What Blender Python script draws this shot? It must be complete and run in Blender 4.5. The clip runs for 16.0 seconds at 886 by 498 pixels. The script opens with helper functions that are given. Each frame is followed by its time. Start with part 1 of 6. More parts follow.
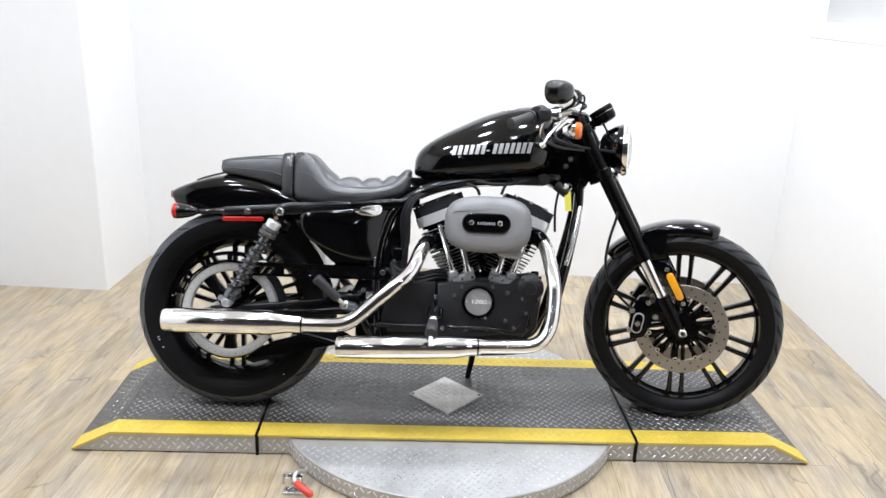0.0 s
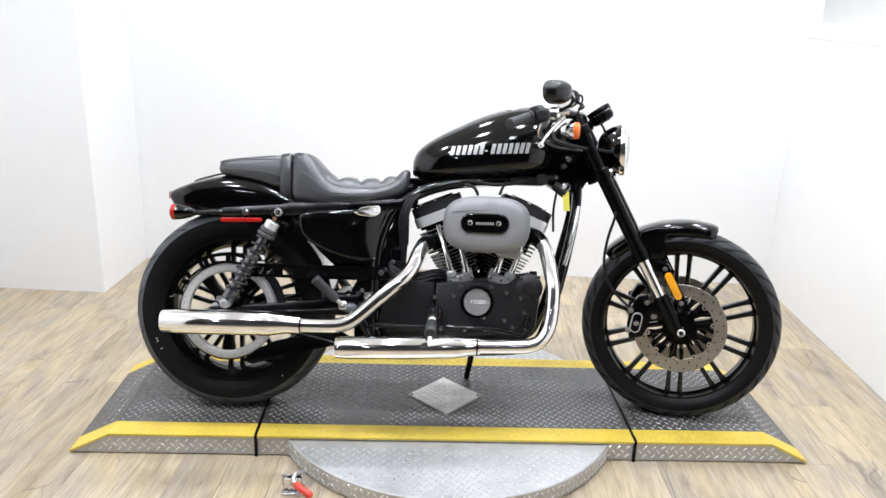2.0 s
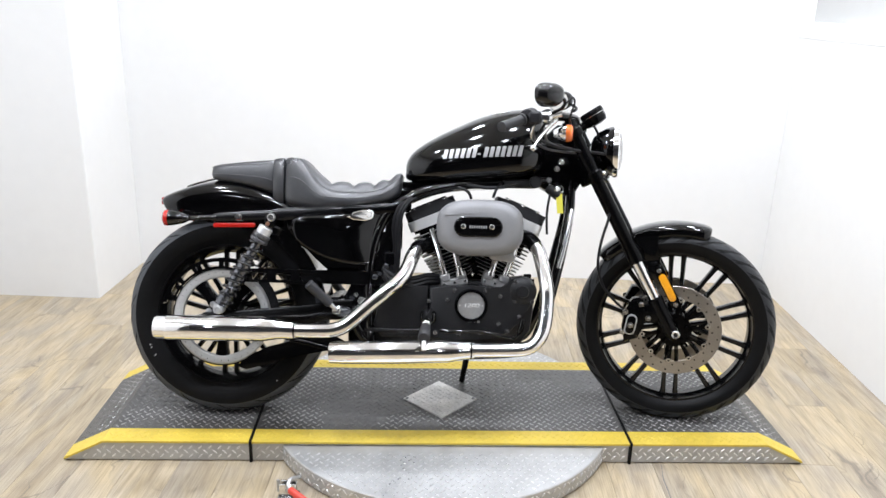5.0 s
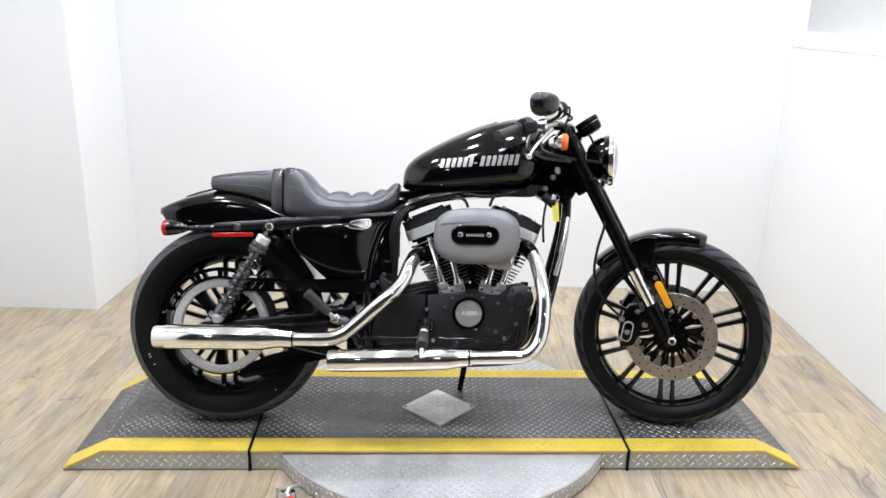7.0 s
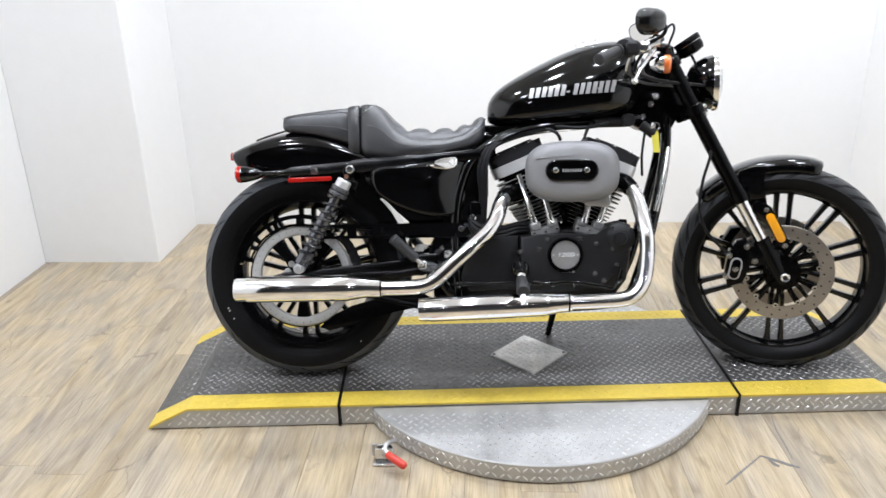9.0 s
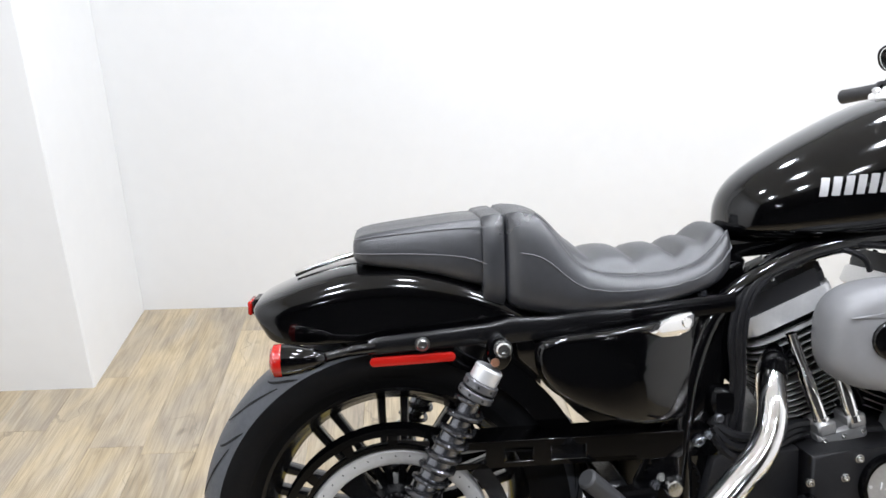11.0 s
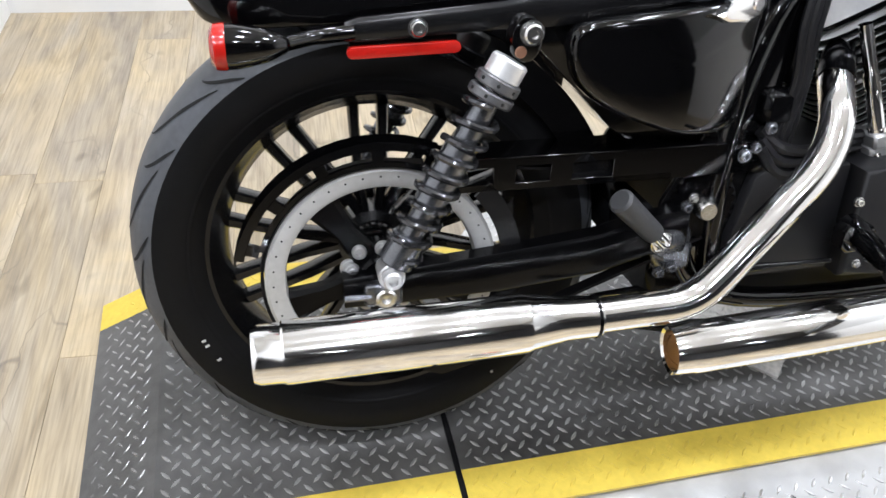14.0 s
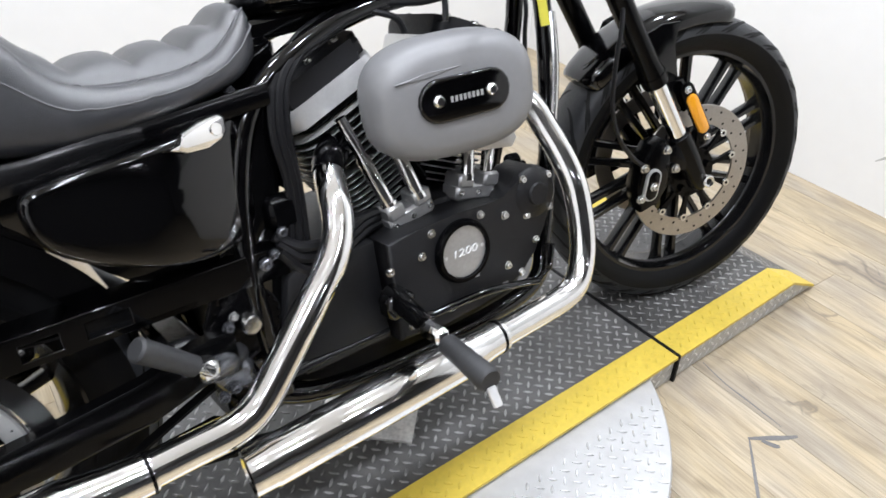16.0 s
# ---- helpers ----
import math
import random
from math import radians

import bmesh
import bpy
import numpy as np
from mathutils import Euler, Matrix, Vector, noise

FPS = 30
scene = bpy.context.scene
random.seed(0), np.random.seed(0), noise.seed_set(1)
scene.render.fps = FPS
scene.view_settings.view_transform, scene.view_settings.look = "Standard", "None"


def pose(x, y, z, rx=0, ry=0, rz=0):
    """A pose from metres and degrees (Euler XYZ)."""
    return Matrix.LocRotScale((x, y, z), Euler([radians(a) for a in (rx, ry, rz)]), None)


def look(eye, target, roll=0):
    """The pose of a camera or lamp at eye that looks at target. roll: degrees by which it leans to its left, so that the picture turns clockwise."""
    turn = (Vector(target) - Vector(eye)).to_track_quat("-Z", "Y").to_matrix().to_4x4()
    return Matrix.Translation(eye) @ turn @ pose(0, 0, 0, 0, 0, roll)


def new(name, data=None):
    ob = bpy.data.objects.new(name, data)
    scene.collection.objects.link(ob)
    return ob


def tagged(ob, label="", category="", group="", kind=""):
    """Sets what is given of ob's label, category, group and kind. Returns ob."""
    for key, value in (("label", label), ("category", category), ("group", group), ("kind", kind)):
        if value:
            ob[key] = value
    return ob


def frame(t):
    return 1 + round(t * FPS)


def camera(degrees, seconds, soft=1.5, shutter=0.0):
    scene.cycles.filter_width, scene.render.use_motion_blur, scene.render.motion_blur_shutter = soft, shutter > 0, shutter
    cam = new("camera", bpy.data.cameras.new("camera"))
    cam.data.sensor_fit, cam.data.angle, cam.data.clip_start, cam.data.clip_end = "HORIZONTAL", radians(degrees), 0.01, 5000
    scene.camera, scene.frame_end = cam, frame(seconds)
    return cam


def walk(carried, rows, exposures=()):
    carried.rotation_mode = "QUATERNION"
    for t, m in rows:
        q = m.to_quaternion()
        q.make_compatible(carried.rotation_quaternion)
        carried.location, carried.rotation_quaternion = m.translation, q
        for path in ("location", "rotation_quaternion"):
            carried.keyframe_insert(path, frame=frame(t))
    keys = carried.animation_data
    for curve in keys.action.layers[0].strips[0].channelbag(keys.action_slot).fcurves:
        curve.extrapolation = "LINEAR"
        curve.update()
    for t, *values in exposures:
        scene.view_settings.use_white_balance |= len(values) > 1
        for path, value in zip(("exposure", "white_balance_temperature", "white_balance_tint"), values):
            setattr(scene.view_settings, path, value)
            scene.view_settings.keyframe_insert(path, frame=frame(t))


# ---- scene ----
cam = camera(59.86, 16.0, shutter=0.15)
PATH = [
    (0, (-0.0011, -2.4768, 1.4185), (-0.0344, -0.5766, 0.7954), 2.37),
    (0.5, (-0.0053, -2.4663, 1.4170), (-0.0250, -0.5680, 0.7875), 2.23),
    (1, (-0.0065, -2.4645, 1.4134), (-0.0284, -0.5655, 0.7862), 2.15),
    (1.5, (-0.0063, -2.4701, 1.4153), (-0.0321, -0.5711, 0.7881), 2.20),
    (2, (-0.0080, -2.4793, 1.4129), (-0.0321, -0.5772, 0.7953), 2.27),
    (2.5, (-0.0041, -2.4797, 1.4185), (-0.0277, -0.5794, 0.7955), 2.07),
    (3, (-0.0083, -2.4771, 1.4148), (-0.0319, -0.5761, 0.7938), 1.53),
    (3.5, (-0.0023, -2.4693, 1.4194), (-0.0250, -0.5658, 0.8060), 1.57),
    (4, (-0.0035, -2.4749, 1.4170), (-0.0200, -0.5703, 0.8070), 1.58),
    (4.2, (0.0069, -2.4701, 1.4255), (-0.0062, -0.5671, 0.8104), 1.47),
    (6.3, (-0.0002, -2.4879, 1.4078), (-0.0288, -0.5809, 0.8056), 2.58),
    (6.5, (0.0058, -2.4907, 1.4114), (-0.0124, -0.5817, 0.8153), 2.13),
    (7, (0.0068, -2.4932, 1.4153), (-0.0067, -0.5809, 0.8296), 1.55),
    (7.5, (0.0069, -2.4968, 1.4156), (0.0006, -0.5885, 0.8171), 1.44),
    (8, (0.0030, -2.5124, 1.4157), (-0.0036, -0.6004, 0.8290), 1.73),
    (8.5, (-0.0399, -2.4709, 1.4027), (-0.0796, -0.5788, 0.7559), 2.44),
    (9, (-0.1882, -2.3386, 1.3649), (-0.2742, -0.4801, 0.6311), -1.15),
    (9.5, (-0.2786, -1.9806, 1.3552), (-0.4870, -0.1338, 0.6164), -1.29),
    (10, (-0.4298, -1.6587, 1.3347), (-0.5502, 0.1829, 0.5640), -0.93),
    (10.2, (-0.4949, -1.5396, 1.3519), (-0.5414, 0.3060, 0.5827), -2.10),
    (12.3, (-0.8430, -0.8811, 1.2692), (-0.5600, 0.8167, 0.2506), 4.19),
    (12.5, (-0.8413, -0.8803, 1.2462), (-0.5463, 0.7694, 0.1545), 4.18),
    (13, (-0.8310, -0.8887, 1.1909), (-0.5216, 0.6417, -0.0589), 5.14),
    (13.5, (-0.8233, -0.8985, 1.1571), (-0.5189, 0.5417, -0.1969), 5.58),
    (14, (-0.8097, -0.9129, 1.1502), (-0.4815, 0.5229, -0.2029), 4.95),
    (14.5, (-0.7671, -0.9281, 1.1552), (-0.2865, 0.5100, -0.1491), 4.22),
    (15, (-0.7090, -0.9400, 1.1690), (-0.0260, 0.4625, -0.0826), 3.81),
    (15.5, (-0.6658, -0.9559, 1.1804), (0.2418, 0.3557, -0.0263), 5.11),
    (16, (-0.5399, -0.9908, 1.2014), (0.4250, 0.3379, 0.0598), 2.04),
]
walk(cam, [(t, look(eye, target, roll)) for t, eye, target, roll in PATH],
     [(0.0, -0.29), (3.5, -0.23), (7.5, -0.38), (10.2, -0.36), (12.3, -0.25), (14.2, -0.16), (16.0, -0.31)])

# ---- light ----
world = bpy.data.worlds.new("world")
world.use_nodes = True
scene.world = world
world.node_tree.nodes["Background"].inputs[0].default_value = (1.0, 1.0, 1.0, 1)
world.node_tree.nodes["Background"].inputs[1].default_value = 0.02

ROOM_X0, ROOM_X1, ROOM_Y0, ROOM_Y1, ROOM_H = -2.233, 1.689, -6.0, 1.490, 2.75
LAMP_SPOTS = [(x, y) for y in (-1.75, -0.6, 0.62) for x in (-1.35, -0.45, 0.45, 1.3) if (x, y) not in ((-1.35, 0.62), (1.3, -1.75))] + [(-1.6, -3.9), (1.4, -3.9)]
LAMP_WATT = 19.8
for lx, ly in LAMP_SPOTS:
    lamp = bpy.data.lights.new("ceiling_lamp", "AREA")
    lamp.shape, lamp.size, lamp.energy, lamp.color = "DISK", 0.19, LAMP_WATT * (0.35 if ly < -3 else 0.45 if lx > 0 and ly < -1.5 else 1.0), (0.940, 0.985, 1.090)
    lob = new("ceiling_lamp", lamp)
    lob.location = (lx, ly, ROOM_H - 0.045)


# ---- materials ----
def material(name, color, rough=0.5, metal=0.0, vary=0.12, scale=30.0, bump=0.0, bump_scale=200.0, coat=0.0, rough_vary=0.1, spec=0.5, stretch=(1, 1, 1)):
    """A surface with two scales of colour variation, uneven gloss and fine relief."""
    m = bpy.data.materials.new(name)
    m.use_nodes = True
    nt = m.node_tree
    b = nt.nodes["Principled BSDF"]
    b.inputs["Metallic"].default_value = metal
    b.inputs["Coat Weight"].default_value = coat
    b.inputs["Coat Roughness"].default_value = 0.09
    b.inputs["Specular IOR Level"].default_value = spec
    tc = nt.nodes.new("ShaderNodeTexCoord")
    mp = nt.nodes.new("ShaderNodeMapping")
    mp.inputs["Scale"].default_value = stretch
    nt.links.new(tc.outputs["Object"], mp.inputs[0])

    def noise_at(sc, detail=4.0):
        n = nt.nodes.new("ShaderNodeTexNoise")
        n.inputs["Scale"].default_value, n.inputs["Detail"].default_value = sc, detail
        nt.links.new(mp.outputs[0], n.inputs["Vector"])
        return n.outputs["Fac"]
    big, small = noise_at(scale * 0.2), noise_at(scale * 3.0)
    mix = nt.nodes.new("ShaderNodeMath")
    mix.operation = "MULTIPLY_ADD"
    nt.links.new(big, mix.inputs[0])
    mix.inputs[1].default_value = 0.6
    half = nt.nodes.new("ShaderNodeMath")
    half.operation = "MULTIPLY"
    nt.links.new(small, half.inputs[0])
    half.inputs[1].default_value = 0.4
    nt.links.new(half.outputs[0], mix.inputs[2])
    ramp = nt.nodes.new("ShaderNodeMapRange")
    ramp.inputs[1].default_value, ramp.inputs[2].default_value = 0.3, 0.7
    ramp.inputs[3].default_value, ramp.inputs[4].default_value = 1 - vary, 1 + vary
    nt.links.new(mix.outputs[0], ramp.inputs[0])
    col = nt.nodes.new("ShaderNodeVectorMath")
    col.operation = "SCALE"
    col.inputs[0].default_value = color
    nt.links.new(ramp.outputs[0], col.inputs["Scale"])
    nt.links.new(col.outputs[0], b.inputs["Base Color"])
    rr = nt.nodes.new("ShaderNodeMapRange")
    rr.inputs[1].default_value, rr.inputs[2].default_value = 0.3, 0.7
    rr.inputs[3].default_value, rr.inputs[4].default_value = rough * (1 - rough_vary), rough * (1 + rough_vary)
    nt.links.new(big, rr.inputs[0])
    nt.links.new(rr.outputs[0], b.inputs["Roughness"])
    if bump:
        bp = nt.nodes.new("ShaderNodeBump")
        bp.inputs["Strength"].default_value, bp.inputs["Distance"].default_value = bump, 0.002
        nt.links.new(noise_at(bump_scale, 3.0), bp.inputs["Height"])
        nt.links.new(bp.outputs[0], b.inputs["Normal"])
    return m


def plank_material():
    """Weathered light oak vinyl: streaks along the plank, knots, a tone of its own for each plank."""
    m = bpy.data.materials.new("oak_planks")
    m.use_nodes = True
    nt = m.node_tree
    N, L = nt.nodes.new, nt.links.new
    b = nt.nodes["Principled BSDF"]
    oi = N("ShaderNodeObjectInfo")
    tc = N("ShaderNodeTexCoord")
    add = N("ShaderNodeVectorMath")
    add.operation = "MULTIPLY_ADD"
    comb = N("ShaderNodeCombineXYZ")
    for k in range(3):
        L(oi.outputs["Random"], comb.inputs[k])
    L(comb.outputs[0], add.inputs[0])
    add.inputs[1].default_value = (37.0, 91.0, 13.0)
    L(tc.outputs["Object"], add.inputs[2])

    def noise_n(scale, stretch, detail=5.0, dist=0.0):
        mp = N("ShaderNodeMapping")
        mp.inputs["Scale"].default_value = stretch
        L(add.outputs[0], mp.inputs[0])
        n = N("ShaderNodeTexNoise")
        n.inputs["Scale"].default_value, n.inputs["Detail"].default_value, n.inputs["Distortion"].default_value = scale, detail, dist
        L(mp.outputs[0], n.inputs["Vector"])
        return n.outputs["Fac"]
    streak = noise_n(5.0, (3.2, 0.50, 1), 6.0, 1.6)
    patch = noise_n(2.0, (1.7, 0.7, 1), 4.0, 2.2)
    grain = noise_n(60.0, (4.0, 0.15, 1), 3.0)
    knots = noise_n(9.0, (1.6, 0.8, 1), 2.0, 0.3)
    r1 = N("ShaderNodeValToRGB")
    e = r1.color_ramp.elements
    e[0].position, e[0].color = 0.30, (0.185, 0.148, 0.102, 1)
    e[1].position, e[1].color = 0.72, (0.62, 0.55, 0.43, 1)
    k = r1.color_ramp.elements.new(0.44)
    k.color = (0.39, 0.33, 0.24, 1)
    k = r1.color_ramp.elements.new(0.56)
    k.color = (0.51, 0.435, 0.315, 1)
    L(streak, r1.inputs[0])
    r2 = N("ShaderNodeValToRGB")
    e = r2.color_ramp.elements
    e[0].position, e[0].color = 0.35, (0.37, 0.315, 0.25, 1)
    e[1].position, e[1].color = 0.65, (0.575, 0.445, 0.26, 1)
    L(patch, r2.inputs[0])
    m1 = N("ShaderNodeMix")
    m1.data_type = "RGBA"
    m1.inputs["Factor"].default_value = 0.58
    L(r1.outputs[0], m1.inputs["A"])
    L(r2.outputs[0], m1.inputs["B"])
    m2 = N("ShaderNodeMix")
    m2.data_type, m2.blend_type = "RGBA", "MULTIPLY"
    L(m1.outputs["Result"], m2.inputs["A"])
    r3 = N("ShaderNodeMapRange")
    r3.inputs[1].default_value, r3.inputs[2].default_value, r3.inputs[3].default_value, r3.inputs[4].default_value = 0.3, 0.6, 0.80, 1.08
    L(grain, r3.inputs[0])
    L(r3.outputs[0], m2.inputs["B"])
    m2.inputs["Factor"].default_value = 1.0
    m3 = N("ShaderNodeMix")
    m3.data_type, m3.blend_type = "RGBA", "MULTIPLY"
    L(m2.outputs["Result"], m3.inputs["A"])
    r4 = N("ShaderNodeMapRange")
    r4.inputs[1].default_value, r4.inputs[2].default_value, r4.inputs[3].default_value, r4.inputs[4].default_value = 0.68, 0.78, 1.0, 0.62
    L(knots, r4.inputs[0])
    L(r4.outputs[0], m3.inputs["B"])
    m3.inputs["Factor"].default_value = 1.0
    # thin dark splits in the wood print
    warp = N("ShaderNodeMapping")
    warp.inputs["Scale"].default_value = (5.0, 1.15, 1.0)
    wn = N("ShaderNodeTexNoise")
    wn.inputs["Scale"].default_value, wn.inputs["Detail"].default_value = 7.0, 3.0
    L(add.outputs[0], wn.inputs["Vector"])
    wadd = N("ShaderNodeVectorMath")
    wadd.operation = "MULTIPLY_ADD"
    L(wn.outputs["Color"], wadd.inputs[0])
    wadd.inputs[1].default_value = (0.16, 0.25, 0.0)
    L(add.outputs[0], wadd.inputs[2])
    L(wadd.outputs[0], warp.inputs[0])
    vor = N("ShaderNodeTexVoronoi")
    vor.feature = "DISTANCE_TO_EDGE"
    vor.inputs["Scale"].default_value = 1.5
    L(warp.outputs[0], vor.inputs["Vector"])
    split = N("ShaderNodeMapRange")
    split.inputs[1].default_value, split.inputs[2].default_value, split.inputs[3].default_value, split.inputs[4].default_value = 0.003, 0.014, 1.0, 0.0
    L(vor.outputs["Distance"], split.inputs[0])
    where = N("ShaderNodeMapRange")
    where.inputs[1].default_value, where.inputs[2].default_value = 0.52, 0.60
    L(noise_n(2.2, (1.5, 0.9, 1), 2.0), where.inputs[0])
    both = N("ShaderNodeMath")
    both.operation = "MULTIPLY"
    L(split.outputs[0], both.inputs[0])
    L(where.outputs[0], both.inputs[1])
    m4 = N("ShaderNodeMix")
    m4.data_type = "RGBA"
    dim = N("ShaderNodeMath")
    dim.operation = "MULTIPLY"
    dim.inputs[1].default_value = 0.5
    L(both.outputs[0], dim.inputs[0])
    L(dim.outputs[0], m4.inputs["Factor"])
    L(m3.outputs["Result"], m4.inputs["A"])
    m4.inputs["B"].default_value = (0.13, 0.115, 0.10, 1)
    tone = N("ShaderNodeMapRange")
    tone.inputs[3].default_value, tone.inputs[4].default_value = 0.82, 0.98
    L(oi.outputs["Random"], tone.inputs[0])
    out = N("ShaderNodeVectorMath")
    out.operation = "SCALE"
    L(m4.outputs["Result"], out.inputs[0])
    L(tone.outputs[0], out.inputs["Scale"])
    L(out.outputs[0], b.inputs["Base Color"])
    b.inputs["Roughness"].default_value = 0.42
    bp = N("ShaderNodeBump")
    bp.inputs["Strength"].default_value, bp.inputs["Distance"].default_value = 0.25, 0.001
    L(grain, bp.inputs["Height"])
    L(bp.outputs[0], b.inputs["Normal"])
    return m


M = {}
M["wall"] = material("white_wall_paint", (0.825, 0.825, 0.815), 0.55, vary=0.02, scale=6, bump=0.06, bump_scale=90)
M["wall_grey"] = material("grey_wall_paint", (0.52, 0.52, 0.505), 0.6, vary=0.03, scale=6, bump=0.06, bump_scale=90)
M["wall_back"] = material("workshop_wall_paint", (0.10, 0.10, 0.105), 0.6, vary=0.15, scale=5, bump=0.05, bump_scale=90)
M["ceiling"] = material("ceiling_paint", (0.84, 0.84, 0.83), 0.8, vary=0.03, scale=5)
M["subfloor"] = material("plank_joint", (0.36, 0.305, 0.235), 0.8, vary=0.2, scale=20)
M["plank"] = plank_material()
M["mat_black"] = material("black_tread_mat", (0.082, 0.080, 0.077), 0.38, vary=0.5, scale=14, bump=0.25, bump_scale=320, rough_vary=0.3, spec=0.6)
# Much paler than the mat: the lugs' highlights are put into their colour.
M["lug_black"] = material("highlit_mat_lug", (0.34, 0.337, 0.33), 0.28, metal=0.45, vary=0.5, scale=22, rough_vary=0.3)
M["mat_yellow"] = material("yellow_tread_paint", (0.70, 0.52, 0.075), 0.45, vary=0.15, scale=28, bump=0.2, bump_scale=250)
M["alu"] = material("aluminium_tread_plate", (0.52, 0.52, 0.515), 0.50, metal=0.55, vary=0.18, scale=9, bump=0.12, bump_scale=160, rough_vary=0.3)
M["alu_worn"] = material("scuffed_tread_plate", (0.80, 0.785, 0.755), 0.5, metal=0.2, vary=0.38, scale=45, bump=0.2, bump_scale=120, rough_vary=0.3)
M["alu_lug"] = material("polished_lug", (0.80, 0.80, 0.80), 0.30, metal=0.8, vary=0.12, scale=25)
M["gloss"] = material("black_gloss_paint", (0.0010, 0.0010, 0.0012), 0.06, vary=0.15, scale=8, coat=0.85, rough_vary=0.3, spec=0.1)
M["satin"] = material("black_satin_metal", (0.0016, 0.0016, 0.0018), 0.22, vary=0.25, scale=40, bump=0.04, bump_scale=500, spec=0.14)
M["wrinkle"] = material("black_wrinkle_enamel", (0.008, 0.008, 0.009), 0.42, vary=0.35, scale=60, bump=0.35, bump_scale=900, spec=0.33)
M["wheel"] = material("black_wheel_enamel", (0.003, 0.003, 0.0034), 0.20, vary=0.25, scale=40, spec=0.5)
M["dark"] = material("dark_frame_metal", (0.0014, 0.0014, 0.0017), 0.17, vary=0.3, scale=30, spec=0.13)
M["rubber"] = material("tyre_rubber", (0.0045, 0.0045, 0.005), 0.5, vary=0.25, scale=30, bump=0.12, bump_scale=500, rough_vary=0.2, spec=0.15)
M["tread"] = material("tread_rubber", (0.020, 0.0215, 0.024), 0.42, vary=0.35, scale=40, bump=0.2, bump_scale=600, rough_vary=0.2, spec=0.4)
# Dusty rubber, greyed further by the white wall's sheen put into its colour.
M["tread_dusty_sheen"] = material("dusty_sheen_tread_rubber", (0.055, 0.059, 0.067), 0.45, vary=0.3, scale=40, bump=0.2, bump_scale=600, rough_vary=0.2, spec=0.5)
# Near-black that stands in for the shade inside grooves and small holes.
M["groove"] = material("recess_shade_black", (0.003, 0.003, 0.003), 0.9, vary=0.2, scale=30)
M["grip"] = material("grey_black_rubber", (0.029, 0.0295, 0.031), 0.5, vary=0.25, scale=60, bump=0.15, bump_scale=500, spec=0.4)
M["leather"] = material("black_seat_vinyl", (0.026, 0.027, 0.031), 0.36, vary=0.3, scale=30, bump=0.25, bump_scale=700, rough_vary=0.25, spec=1.0)
M["thread"] = material("grey_stitching", (0.12, 0.12, 0.125), 0.7, vary=0.2, scale=200)
M["chrome"] = material("chrome", (0.96, 0.955, 0.95), 0.105, metal=1.0, vary=0.03, scale=10, rough_vary=0.4)
M["steel"] = material("bright_steel", (0.72, 0.72, 0.71), 0.2, metal=1.0, vary=0.08, scale=50)
M["cast"] = material("cast_aluminium", (0.52, 0.52, 0.52), 0.38, metal=0.8, vary=0.14, scale=60, bump=0.2, bump_scale=500)
M["fin_edge"] = material("machined_fin_edge", (0.80, 0.80, 0.80), 0.34, metal=0.55, vary=0.08, scale=60)
M["rocker"] = material("charcoal_rocker_enamel", (0.016, 0.016, 0.018), 0.48, vary=0.2, scale=60, bump=0.25, bump_scale=800, spec=0.3)
M["airbox"] = material("grey_satin_cover_paint", (0.22, 0.22, 0.225), 0.45, metal=0.1, vary=0.05, scale=30, bump=0.04, bump_scale=900)
M["pulley"] = material("grey_painted_pulley", (0.45, 0.45, 0.44), 0.42, metal=0.3, vary=0.12, scale=40)
M["disc"] = material("stainless_brake_disc", (0.44, 0.41, 0.37), 0.32, metal=0.9, vary=0.12, scale=60, bump=0.1, bump_scale=400)
M["red"] = material("red_lens", (0.40, 0.010, 0.006), 0.2, vary=0.15, scale=90, coat=0.3)
M["amber"] = material("amber_lens", (0.85, 0.36, 0.015), 0.18, vary=0.12, scale=90, coat=0.8)
M["orange"] = material("orange_lens", (0.80, 0.17, 0.02), 0.2, vary=0.1, scale=90, coat=0.8)
M["pinkish"] = material("copper_washer", (0.55, 0.30, 0.20), 0.3, metal=0.8, vary=0.1, scale=90)
M["tag"] = material("yellow_paper_tag", (0.72, 0.66, 0.08), 0.6, vary=0.08, scale=40)
M["silver_paint"] = material("silver_tank_lettering", (0.44, 0.44, 0.44), 0.35, metal=0.4, vary=0.1, scale=60)
M["rail"] = material("worn_black_rail_paint", (0.006, 0.006, 0.0065), 0.22, vary=0.3, scale=40, bump=0.05, bump_scale=500, spec=0.28)
M["black_chrome"] = material("black_chrome_spring", (0.070, 0.070, 0.074), 0.13, metal=0.8, vary=0.2, scale=40)
M["shock_body"] = material("dark_shock_metal", (0.17, 0.175, 0.19), 0.24, metal=0.85, vary=0.2, scale=40)
M["red_grip"] = material("red_plastic_grip", (0.62, 0.055, 0.035), 0.4, vary=0.12, scale=60)
M["rust"] = material("heat_tinted_steel", (0.45, 0.22, 0.06), 0.4, metal=0.6, vary=0.3, scale=60)
M["cable"] = material("black_cable_sleeve", (0.006, 0.006, 0.007), 0.4, vary=0.2, scale=80, spec=0.25)
M["white_dot"] = material("grey_moulded_marking", (0.42, 0.42, 0.41), 0.6, vary=0.1, scale=60)
M["white_paint"] = material("white_letter_paint", (0.80, 0.80, 0.79), 0.5, vary=0.05, scale=60)
M["ring_grey"] = material("grey_anodised_ring", (0.13, 0.13, 0.135), 0.35, metal=0.5, vary=0.12, scale=60)
M["scar"] = material("scuffed_grey_floor", (0.17, 0.165, 0.16), 0.6, vary=0.25, scale=60)
